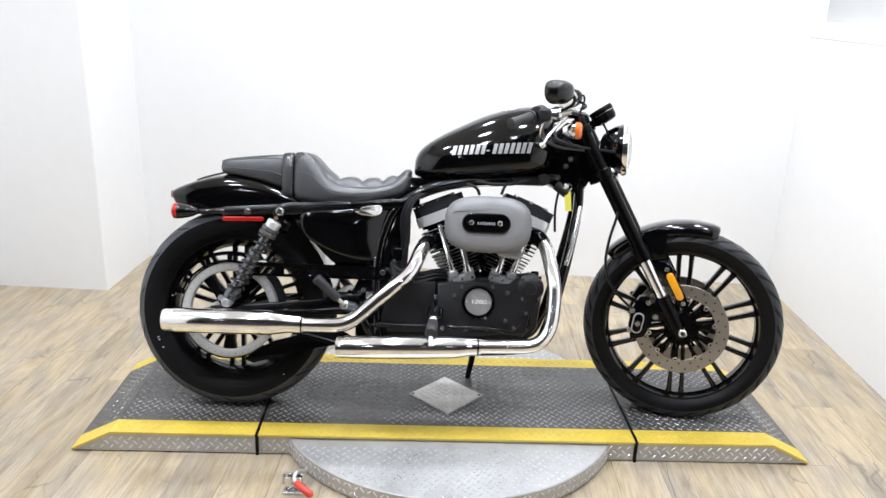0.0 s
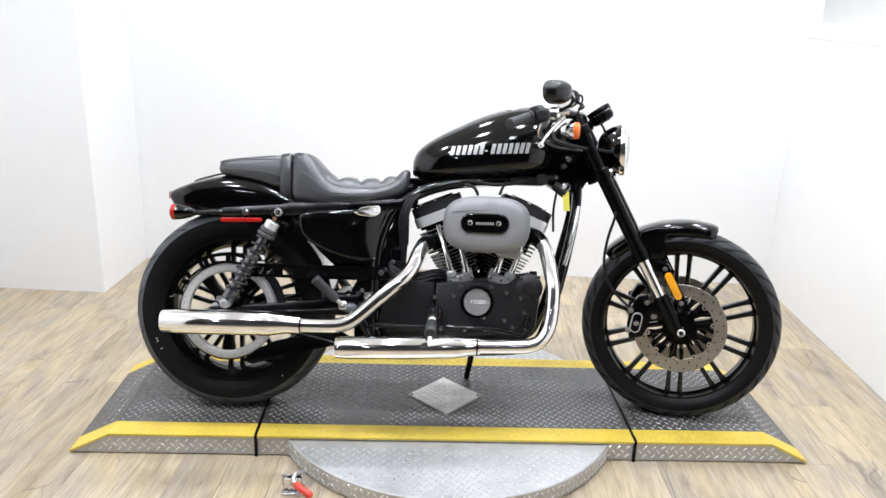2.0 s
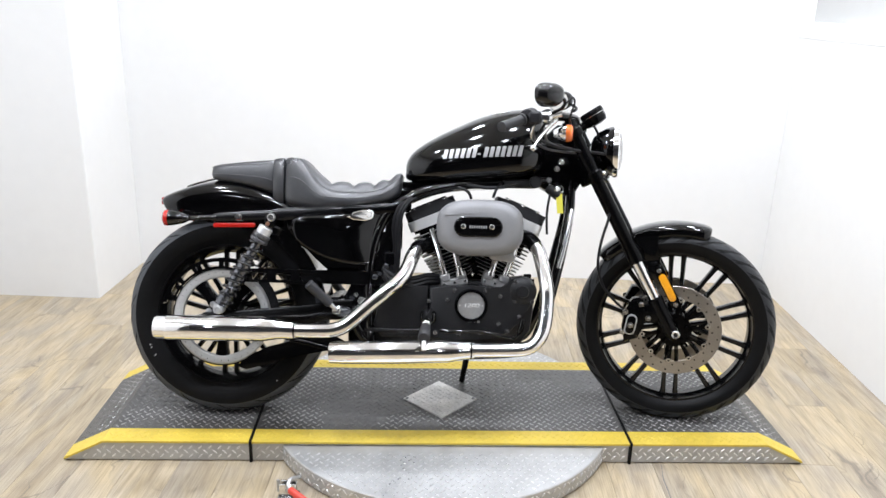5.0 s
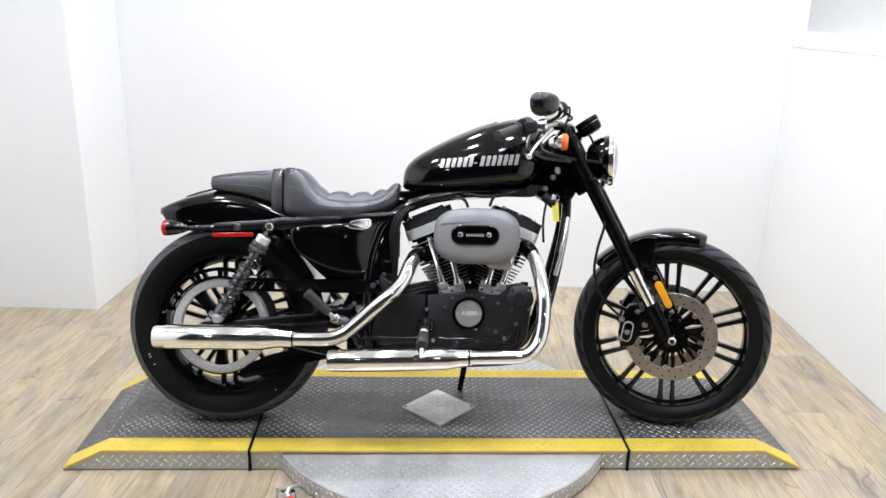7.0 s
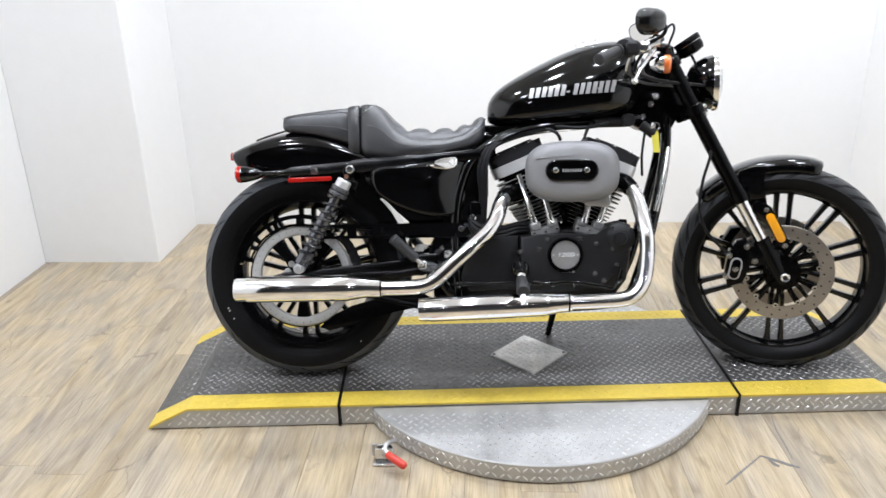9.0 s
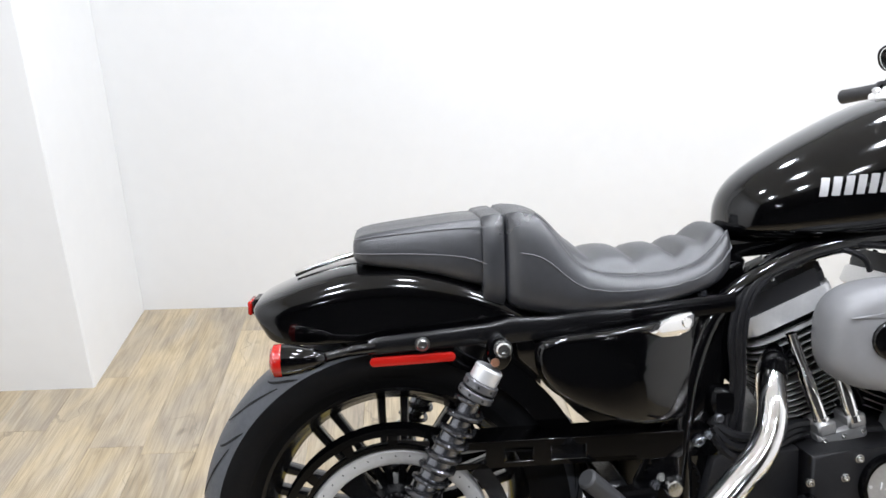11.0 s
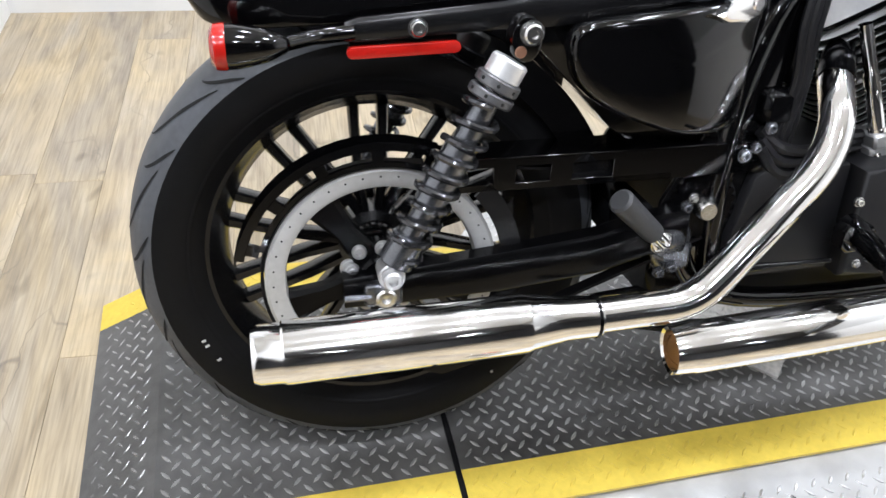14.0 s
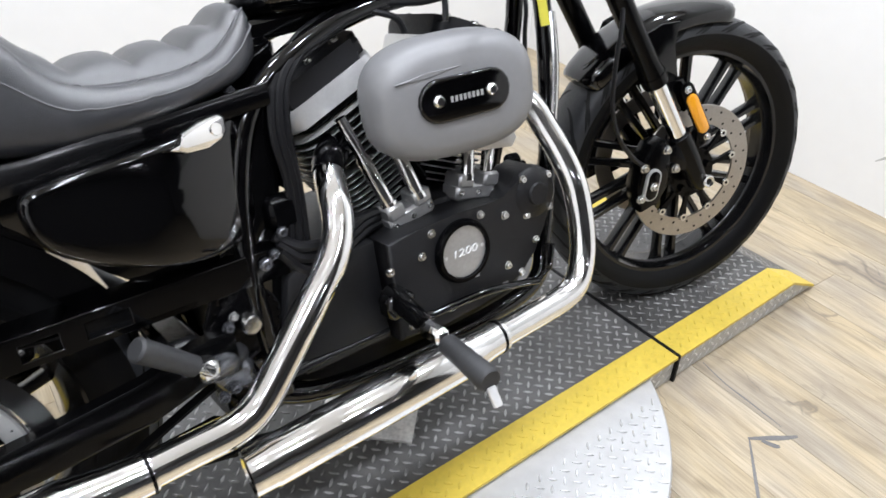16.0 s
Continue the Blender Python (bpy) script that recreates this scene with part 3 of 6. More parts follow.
PLANK_W, PLANK_L = 0.152, 1.22
rng = random.Random(5)
x = HALL_X0
while x < HALL_X1 - 0.01:
    x1 = min(x + (0.034 if x == HALL_X0 else PLANK_W), HALL_X1)
    y = ROOM_Y0 - rng.random() * PLANK_L
    while y < ROOM_Y1:
        inside = ROOM_X0 - 0.1 < x < ROOM_X1 + 0.05
        a, b = max(y, ROOM_Y0), min(y + PLANK_L, ROOM_Y1 if inside else BAY_Y)
        if b - a > 0.02:
            new("plank", plank_mesh(x, x1, a, b)).parent = floor
        y += PLANK_L
    x = x1


# ---- scars in the floor's surface beside the turntable ----
def scar(pts, wide, mat):
    """A thin worn line in the floor covering, tapering to its ends."""
    bm = bmesh.new()
    path = smooth_path([V(px + 0.012, py + 0.046, 0.0006) for px, py in pts], 4)
    prev = None
    for i, p in enumerate(path):
        d = (path[min(i + 1, len(path) - 1)] - path[max(i - 1, 0)]).normalized()
        n = V(-d.y, d.x, 0) * wide * (0.35 + 0.65 * math.sin(math.pi * (i + 0.5) / len(path))) / 2
        row = [bm.verts.new(p + n), bm.verts.new(p - n), bm.verts.new(p - n - V(0, 0, 0.0004)), bm.verts.new(p + n - V(0, 0, 0.0004))]
        if prev:
            for k in range(4):
                bm.faces.new((prev[k], prev[(k + 1) % 4], row[(k + 1) % 4], row[k]))
        prev = row
    part("floor_scar", bm, mat, floor, smooth=False)


scar([(0.47, -0.662), (0.496, -0.638), (0.535, -0.601), (0.606, -0.534)], 0.007, M["scar"])
scar([(0.603, -0.533), (0.640, -0.556), (0.665, -0.572), (0.694, -0.587)], 0.013, M["scar"])
scar([(0.622, -0.552), (0.632, -0.574), (0.640, -0.583)], 0.012, M["scar"])
scar([(0.707, -0.331), (0.694, -0.406), (0.692, -0.477), (0.689, -0.552)], 0.0035, M["scar"])


# ---- the motorcycle: x forward, y to its left, z up from the platform ----
bike = tagged(empty("motorcycle", Matrix.Translation((0.0265, -0.136, PLAT_Z + 0.003)) @ pose(0, 0, 0, 0, 0, 1.7) @ pose(0, 0, 0, -15.5, 0, 0)),
              "black V-twin roadster motorcycle leaning on its side stand", "motorcycle")
STEER_P = V(0.8925, 0, 0)
STEER_D = V(-math.sin(radians(28.9)), 0, math.cos(radians(28.9)))
STEER = Matrix.Translation(STEER_P) @ Matrix.Rotation(radians(-16.0), 4, STEER_D) @ Matrix.Translation(-STEER_P)
REAR, FRONT = V(-0.7500, 0, 0.328), V(0.7525, 0, 0.323)


def steered(bm):
    bmesh.ops.transform(bm, matrix=STEER, verts=bm.verts)
    return bm


def raised(bm, m):
    bmesh.ops.transform(bm, matrix=m, verts=bm.verts)
    return bm


def headset(bm):
    """Parts about the steering head, set a little ahead and then turned with the steering."""
    bmesh.ops.translate(bm, vec=(0.017, 0, 0), verts=bm.verts)
    return steered(bm)


def wheel(name, c, rim_r, tyre_r, tyre_w, turn, label, deep):
    """A cast wheel with split spokes and its tyre, turning round y."""
    fix = steered if turn else (lambda b: b)
    m = at_y(*c)
    w = tyre_w * 0.5 * 0.72
    bm = bmesh.new()
    prof = [(rim_r, -w), (rim_r + 0.004, -w + 0.004), (rim_r - 0.004, -w + 0.012), (rim_r - 0.016 * deep, -w + 0.022), (rim_r - 0.024 * deep, -0.018), (rim_r - 0.026 * deep, 0.0)]
    prof += [(r, -h) for r, h in prof[::-1][1:]]
    inner = [(rim_r - 0.010, w - 0.001), (rim_r - 0.021 * deep, w - 0.020), (rim_r - 0.033 * deep, 0.016), (rim_r - 0.034 * deep, -0.016), (rim_r - 0.021 * deep, -w + 0.020), (rim_r - 0.010, -w + 0.001)]
    lathe(bm, prof + inner, m, 72, closed=True)
    lathe(bm, [(0.0, 0.055), (0.03, 0.055), (0.035, 0.05), (0.038, 0.03), (0.05, 0.024), (0.053, 0.0), (0.05, -0.024), (0.038, -0.03), (0.035, -0.05), (0.03, -0.055), (0, -0.055)], m, 32)
    rim = part(name, fix(bm), M["wheel"], bike, label)
    for k in range(10):
        a = radians(-90 + 36 * k)
        for s in (-1, 1):
            bm = bmesh.new()
            d, q = V(math.cos(a), 0, math.sin(a)), V(-math.sin(a), 0, math.cos(a))
            h = 0.016
            pts = []
            for rr, off, ww, hh in ((0.045, 0.010, 0.0062, 0.020), (0.10, 0.0165, 0.0068, 0.017), (rim_r * 0.72, 0.0195, 0.0070, 0.014), (rim_r - 0.034, 0.0200, 0.0078, 0.014), (rim_r - 0.018 * deep, 0.0205, 0.0100, 0.015)):
                o = Vector(c) + d * rr + q * s * off
                pts.append([o + q * u * ww + V(0, v * hh, 0) for u, v in ((-1, -0.7), (-0.6, -1), (0.6, -1), (1, -0.7), (1, 0.7), (0.6, 1), (-0.6, 1), (-1, 0.7))])
            loft(bm, pts)
            part("spoke", fix(bm), M["wheel"], rim)
        bm = bmesh.new()
        loops = []
        for u, r0 in ((-0.0265, 0.031), (-0.018, 0.024), (-0.009, 0.020), (0.0, 0.019), (0.009, 0.020), (0.018, 0.024), (0.0265, 0.031)):
            o0, o1 = Vector(c) + d * (rim_r - r0) + q * u, Vector(c) + d * (rim_r - 0.008) + q * u
            loops.append([o0 - V(0, 0.012, 0), o0 + V(0, 0.012, 0), o1 + V(0, 0.015, 0), o1 - V(0, 0.015, 0)])
        loft(bm, loops)
        part("spoke_web", fix(bm), M["wheel"], rim)
    t = tyre_r
    b = rim_r
    hw = tyre_w / 2
    half = [(b + (t - b) * f, hw * w) for f, w in ((-0.06, 0.70), (0.02, 0.78), (0.15, 0.89), (0.34, 0.98), (0.50, 1.0), (0.64, 0.97), (0.77, 0.87), (0.88, 0.70), (0.955, 0.46), (0.99, 0.23), (1.0, 0.0))]
    prof = half + [(r, -h) for r, h in half[::-1][1:]]
    cut = 4 if turn else 5
    bm = bmesh.new()
    lathe(bm, half[:cut + 1], m, 96)
    lathe(bm, [(r, -h) for r, h in half[:cut + 1]], m, 96)
    tyre = part("tyre", fix(bm), M["rubber"], rim, "black rubber tyre with curved tread grooves", angle=60)
    bm = bmesh.new()
    lathe(bm, half[cut:] + [(r, -h) for r, h in half[cut:][::-1][1:]], m, 96)
    # The rear tread takes the paler rubber that carries the wall's sheen.
    part("tread", fix(bm), M["tread"] if turn else M["tread_dusty_sheen"], tyre, "greyish worn tread rubber, with wall sheen in the rear one's colour", angle=60)
    ps = half[cut:][::-1]
    run = [0.0]
    for (r0, h0), (r1, h1) in zip(ps, ps[1:]):
        run.append(run[-1] + math.hypot(r1 - r0, h1 - h0))

    def crown(u, ang, lift=0.0009):
        """A place on the tread: u from -1 to 1 across it."""
        d = min(abs(u), 1.0) * run[-1]
        i = max(k for k in range(len(ps) - 1) if run[k] <= d + 1e-9)
        k = (d - run[i]) / (run[i + 1] - run[i])
        r, h = ps[i][0] + (ps[i + 1][0] - ps[i][0]) * k, ps[i][1] + (ps[i + 1][1] - ps[i][1]) * k
        r, h = r + lift * (1 - 0.8 * abs(u)), h + lift * abs(u)
        return Vector(c) + V(math.cos(ang) * r, math.copysign(h, u), math.sin(ang) * r)
    # Strips laid on the tread; their black stands in for the grooves' shade.
    bm = bmesh.new()
    count = 30 if turn else 15
    for k in range(count):
        for s in (-1, 1):
            a0 = 2 * math.pi * (k + (0.5 if s > 0 else 0)) / count
            for (u0, u1, da, skew, wide) in ((0.10, 0.95, 0.30, 0.05, 0.0036), (0.50, 0.97, 0.14, -0.04, 0.0030)) if turn else ((0.22, 0.86, 0.34, 0.05, 0.0027), (0.52, 0.95, 0.15, 0.16, 0.0025)):
                prev = None
                sw = 1 if turn else -1
                for i in range(15):
                    f = i / 14
                    u = u0 + (u1 - u0) * f ** 0.8
                    du = (u1 - u0) * 0.8 * (f + 0.03) ** -0.2 * run[-1]
                    ang = a0 + skew + da * f ** 1.5 * sw
                    dv = da * 1.5 * f ** 0.5 * sw * t
                    ln = math.hypot(du, dv)
                    w2 = wide * (1 - 0.75 * abs(2 * f - 1) ** 3)
                    ou, oa = -dv / ln * w2 / run[-1], du / ln * w2 / t
                    row = [bm.verts.new(crown(s * max(u + q * ou, 0.01), ang + q * oa)) for q in (-1, 1)]
                    if prev:
                        bm.faces.new((prev[0], prev[1], row[1], row[0]))
                    prev = row
    part("groove_pattern", fix(bm), M["groove"], tyre, kind="stuff")
    bm = bmesh.new()
    lathe(bm, [(b + 0.012, -hw * 0.875 - 0.001), (b + 0.015, -hw * 0.9 - 0.0015), (b + 0.018, -hw * 0.915 - 0.001)], m, 96)
    lathe(bm, [(b + 0.012, hw * 0.875 + 0.001), (b + 0.015, hw * 0.9 + 0.0015), (b + 0.018, hw * 0.915 + 0.001)], m, 96)
    part("sidewall_rib", fix(bm), M["rubber"], tyre)
    return rim, tyre


rear_wheel, rear_tyre = wheel("rear_wheel", REAR, 0.236, 0.331, 0.150, False, "black cast wheel with paired spokes", 1.0)
front_wheel, front_tyre = wheel("front_wheel", FRONT, 0.259, 0.326, 0.122, True, "black cast wheel with paired spokes", 0.6)

# moulded tyre marks, unreadable
for k, a in enumerate((203, 205, 211)):
    bm = bmesh.new()
    r = 0.268
    box(bm, (0, 0, 0), (0.0035, 0.0008, 0.006), 0, Matrix.Translation(REAR + V(math.cos(radians(a)) * r, -0.0755, math.sin(radians(a)) * r)) @ Matrix.Rotation(radians(90 - a), 4, "Y"))
    part("moulded_mark", bm, M["white_dot"], rear_tyre)
bm = bmesh.new()
lathe(bm, [(0, 0.001), (0.0022, 0.001), (0.0022, 0)], at_y(REAR.x + 0.17, -0.0755, REAR.z - 0.215), 12)
part("balance_dot", bm, M["white_dot"], rear_tyre)

# rear pulley and belt
py = -0.113
bm = bmesh.new()
lathe(bm, [(0.126, -0.004), (0.128, 0.010), (0.132, 0.013), (0.150, 0.015), (0.154, 0.012), (0.154, -0.010), (0.148, -0.014), (0.135, -0.012)], at_y(REAR.x, py, REAR.z), 72, closed=True)
pulley = part("belt_pulley", bm, M["pulley"], rear_wheel, "grey painted belt pulley ring")
for k in range(5):
    a = radians(54 + 72 * k)
    bm = bmesh.new()
    d, q = V(math.cos(a), 0, math.sin(a)), V(-math.sin(a), 0, math.cos(a))
    loops = []
    for rr, ww, hh, yo in ((0.028, 0.020, 0.012, 0.0), (0.08, 0.014, 0.010, 0.002), (0.134, 0.024, 0.009, 0.003)):
        o = Vector((REAR.x, py + yo, REAR.z)) + d * rr
        loops.append([o + q * u * ww + V(0, v * hh, 0) for u, v in ((-1, -0.5), (-0.7, -1), (0.7, -1), (1, -0.5), (1, 1), (-1, 1))])
    loft(bm, loops)
    part("pulley_spoke", bm, M["satin"], pulley)
bm = bmesh.new()
lathe(bm, [(0, 0.022), (0.03, 0.022), (0.036, 0.016), (0.04, 0.0), (0.04, -0.03), (0, -0.03)], at_y(REAR.x, py, REAR.z), 32)
part("pulley_hub", bm, M["dark"], pulley)
for k in range(5):
    a = radians(90 + 72 * k)
    bm = bmesh.new()
    hexbolt(bm, (REAR.x + 0.043 * math.cos(a), py - 0.014, REAR.z + 0.043 * math.sin(a)), (0, -1, 0), 0.0085, 0.009)
    part("pulley_bolt", bm, M["cast"], pulley)
# Tiny black discs draw the dots round the pulley ring.
for k in range(40):
    a = 2 * math.pi * k / 40
    bm = bmesh.new()
    lathe(bm, [(0, 0.0002), (0.0014, 0.0002), (0.0014, 0)], at_y(REAR.x + 0.143 * math.cos(a), py - 0.0142, REAR.z + 0.143 * math.sin(a)), 8)
    part("pulley_dot", bm, M["groove"], pulley)
FS = V(-0.300, py, 0.392)
bm = bmesh.new()
br, fr = 0.155, 0.048
dx = FS - REAR
ang = math.atan2(dx.z, dx.x)
tilt = math.acos((br - fr) / math.hypot(dx.x, dx.z))
loop = [REAR + V(br * math.cos(ang + tilt + k * (2 * math.pi - 2 * tilt) / 40), 0, br * math.sin(ang + tilt + k * (2 * math.pi - 2 * tilt) / 40)) for k in range(41)]
loop += [Vector((FS.x, 0, FS.z)) + V(fr * math.cos(ang - tilt + k * 2 * tilt / 14), 0, fr * math.sin(ang - tilt + k * 2 * tilt / 14)) for k in range(15)]
outer = []
for i, p in enumerate(loop):
    t = (loop[(i + 1) % len(loop)] - loop[i - 1]).normalized()
    n = V(t.z, 0, -t.x)
    outer.append([V(p.x, py - 0.010, p.z), V(p.x, py + 0.010, p.z), V(p.x, py + 0.010, p.z) + n * 0.004, V(p.x, py - 0.010, p.z) + n * 0.004])
rings = [[bm.verts.new(v) for v in o] for o in outer]
for i in range(len(rings)):
    A, B = rings[i], rings[(i + 1) % len(rings)]
    for k in range(4):
        bm.faces.new((A[k], A[(k + 1) % 4], B[(k + 1) % 4], B[k]))
part("drive_belt", bm, M["rubber"], bike, "black toothed rubber drive belt")
bm = bmesh.new()
gear = [(FS.x + r * math.cos(2 * math.pi * (k + o) / 22), FS.z + r * math.sin(2 * math.pi * (k + o) / 22)) for k in range(22) for o, r in ((0.0, 0.045), (0.3, 0.045), (0.4, 0.050), (0.9, 0.050))]
prism(bm, gear, FS.y - 0.012, FS.y + 0.012, 0.0)
part("drive_sprocket", bm, M["dark"], bike, "dark toothed drive sprocket")
bm = bmesh.new()
lathe(bm, [(0, 0.02), (0.012, 0.02), (0.015, 0.016), (0.015, 0.0)], at_y(FS.x, FS.y - 0.012, FS.z), 24)
hexbolt(bm, FS + V(-0.02, -0.02, 0.018), (0, -1, 0), 0.006)
part("sprocket_nut", bm, M["steel"], bike)


# belt guard with slots: an upper bar and an arc over the pulley
def ring_piece(bm, c, r0, r1, a0, a1, y0, y1, n=16):
    loops = []
    for k in range(n + 1):
        a = radians(a0 + (a1 - a0) * k / n)
        d = V(math.cos(a), 0, math.sin(a))
        o0, o1 = Vector(c) + d * r0, Vector(c) + d * r1
        loops.append([V(o0.x, y0, o0.z), V(o1.x, y0, o1.z), V(o1.x, y1, o1.z), V(o0.x, y1, o0.z)])
    loft(bm, loops)


bm = bmesh.new()
gc = V(REAR.x - 0.002, 0, REAR.z)
ring_piece(bm, gc, 0.179, 0.188, 66, 166, -0.134, -0.126)
ring_piece(bm, gc, 0.188, 0.191, 66, 168, -0.136, -0.104)
ring_piece(bm, gc, 0.158, 0.164, 66, 160, -0.134, -0.127)
for a0 in (66, 88, 112, 136, 158):
    ring_piece(bm, gc, 0.163, 0.180, a0, a0 + 5, -0.134, -0.127, 4)
belt_guard = part("belt_guard", bm, M["gloss"], bike, "glossy black slotted belt guard")
bm = bmesh.new()
x0, x1 = -0.680, -0.225
box(bm, ((x0 + x1) / 2, -0.104, 0.486), (x1 - x0, 0.062, 0.004), 0.001)
box(bm, ((x0 + x1) / 2, -0.133, 0.481), (x1 - x0, 0.004, 0.012), 0.001)
box(bm, (-0.52, -0.133, 0.448), (0.32, 0.004, 0.010), 0.001)
for px in (-0.668, -0.592, -0.516):
    box(bm, (px, -0.133, 0.464), (0.030, 0.004, 0.026), 0.001)
box(bm, (-0.335, -0.133, 0.460), (0.22, 0.004, 0.034), 0.001)
part("guard_bar", bm, M["gloss"], belt_guard)
bm = bmesh.new()
box(bm, (-0.40, -0.124, 0.462), (0.20, 0.003, 0.036), 0.001)
part("guard_web", bm, M["rail"], belt_guard)
bm = bmesh.new()
ring_piece(bm, gc, 0.163, 0.190, 4, 42, -0.135, -0.130)
part("guard_arm", bm, M["rail"], belt_guard)
bm = bmesh.new()
box(bm, (-0.392, 0, 0.362), (0.055, 0.25, 0.075), 0.012)
part("swing_arm_cross_member", bm, M["rail"], bike, "black swing arm cross member")
bm = bmesh.new()
prism(bm, [(-0.70, 0.170), (-0.66, 0.205), (-0.60, 0.235), (-0.50, 0.262), (-0.38, 0.272), (-0.34, 0.250), (-0.40, 0.228), (-0.50, 0.208), (-0.60, 0.178), (-0.67, 0.158)], -0.128, -0.120, 0.002)
part("lower_guard", bm, M["satin"], belt_guard)

# swing arm
for s in (-1, 1):
    bm = bmesh.new()
    loops = []
    for x, z, hh in ((-0.805, 0.322, 0.021), (-0.74, 0.325, 0.024), (-0.60, 0.333, 0.0285), (-0.46, 0.347, 0.030), (-0.385, 0.363, 0.030), (-0.33, 0.366, 0.032)):
        y = s * (0.140 if x < -0.45 else 0.132)
        loops.append([V(x, y + a * 0.016, z + b * hh) for a, b in ((-1, -0.75), (-0.75, -1), (0.75, -1), (1, -0.75), (1, 0.75), (0.75, 1), (-0.75, 1), (-1, 0.75))])
    loft(bm, loops)
    part("swing_arm", bm, M["satin"], bike, "black box-section swing arm")
    bm = bmesh.new()
    hexbolt(bm, (-0.752, s * 0.158, 0.318), (0, s, 0), 0.014, 0.012)
    part("axle_nut", bm, M["steel"], rear_wheel)
bm = bmesh.new()
rod(bm, (-0.805, -0.158, 0.318), (-0.77, -0.158, 0.318), 0.0045, 8)
box(bm, (-0.755, -0.1575, 0.32), (0.05, 0.004, 0.032), 0.004)
rod(bm, (REAR.x, -0.15, REAR.z - 0.006), (REAR.x, 0.15, REAR.z - 0.006), 0.012, 12)
part("axle", bm, M["shock_body"], rear_wheel)
for a in (115, 150):
    bm = bmesh.new()
    hexbolt(bm, (-0.768 + 0.03 * math.cos(radians(a)), -0.118, 0.362 - (150 - a) * 0.0002 + (0.012 if a == 115 else -0.02)), (0, -1, 0), 0.010, 0.012)
    part("pulley_bolt", bm, M["cast"], pulley)

# inner rear mudguard
bm = bmesh.new()
for r, n in ((0.336, 0),):
    loops = []
    for k in range(15):
        a = radians(4 + 76 * k / 14)
        d = V(math.cos(a), 0, math.sin(a))
        o = REAR + d * r
        o2 = REAR + d * (r - 0.004)
        loops.append([V(o.x, -0.090, o.z), V(o.x, 0.090, o.z), V(o2.x, 0.090, o2.z), V(o2.x, -0.090, o2.z)])
    loft(bm, loops)
    for s in (-1, 1):
        ring_piece(bm, REAR, r - 0.045, r, 20, 80, s * 0.090 - 0.002, s * 0.090 + 0.002)
low = [(REAR.x + 0.337 * math.cos(radians(a)), REAR.z + 0.337 * math.sin(radians(a))) for a in range(44, 82, 4)]
prism(bm, low + [(-0.70, 0.672), (-0.60, 0.672), (-0.510, 0.668), (-0.504, 0.600)], -0.090, 0.090, 0.002)
part("inner_mudguard", bm, M["gloss"], bike, "black plastic inner mudguard")


# rear fender
def fender_loops(stations):
    """Cross-sections along x: (x, half width, top, side bottom)."""
    loops = []
    for x, w, zt, zb, lean in stations:
        pts = [(w, zb), (w, zb + (zt - zb) * 0.45), (w * 0.985, zb + (zt - zb) * 0.66), (w * 0.90, zb + (zt - zb) * 0.83), (w * 0.74, zb + (zt - zb) * 0.93), (w * 0.45, zb + (zt - zb) * 0.985), (0, zt)]
        full = pts + [(-y, z) for y, z in pts[::-1][1:]]
        inner = [(y * 0.965, z - 0.004) for y, z in full[::-1]]
        loops.append([V(x + lean * (zt - z), y, z) for y, z in full + inner])
    return loops


bm = bmesh.new()
st = [(-0.974, 0.072, 0.702, 0.664, 0.55), (-0.968, 0.087, 0.713, 0.655, 0.55), (-0.945, 0.095, 0.726, 0.651, 0.45), (-0.895, 0.099, 0.747, 0.649, 0.2), (-0.825, 0.100, 0.767, 0.650, 0), (-0.765, 0.101, 0.774, 0.652, 0), (-0.70, 0.101, 0.769, 0.655, 0),
      (-0.625, 0.101, 0.747, 0.655, 0), (-0.57, 0.100, 0.720, 0.652, 0), (-0.53, 0.099, 0.694, 0.645, 0), (-0.49, 0.098, 0.660, 0.615, 0), (-0.46, 0.097, 0.618, 0.58, 0)]
loft(bm, fender_loops(st))
rear_fender = part("rear_fender", bm, M["gloss"], bike, "glossy black steel rear fender", angle=60)
rear_fender.modifiers.new("round", "SUBSURF").levels = 2
rear_fender.modifiers["round"].render_levels = 2
bm = bmesh.new()
tube(bm, smooth_path([(-0.905, 0, 0.748), (-0.87, 0, 0.761), (-0.82, 0, 0.775), (-0.78, 0, 0.783)], 4), 0.0045, 10)
part("fender_wire_cover", bm, M["chrome"], rear_fender)
bm = bmesh.new()
box(bm, (-0.968, 0.0, 0.699), (0.016, 0.060, 0.028), 0.005)
tail = part("tail_light", bm, M["dark"], rear_fender, "small black tail light")
bm = bmesh.new()
box(bm, (-0.979, 0.0, 0.698), (0.009, 0.050, 0.024), 0.003)
part("red_lens", bm, M["red"], tail)

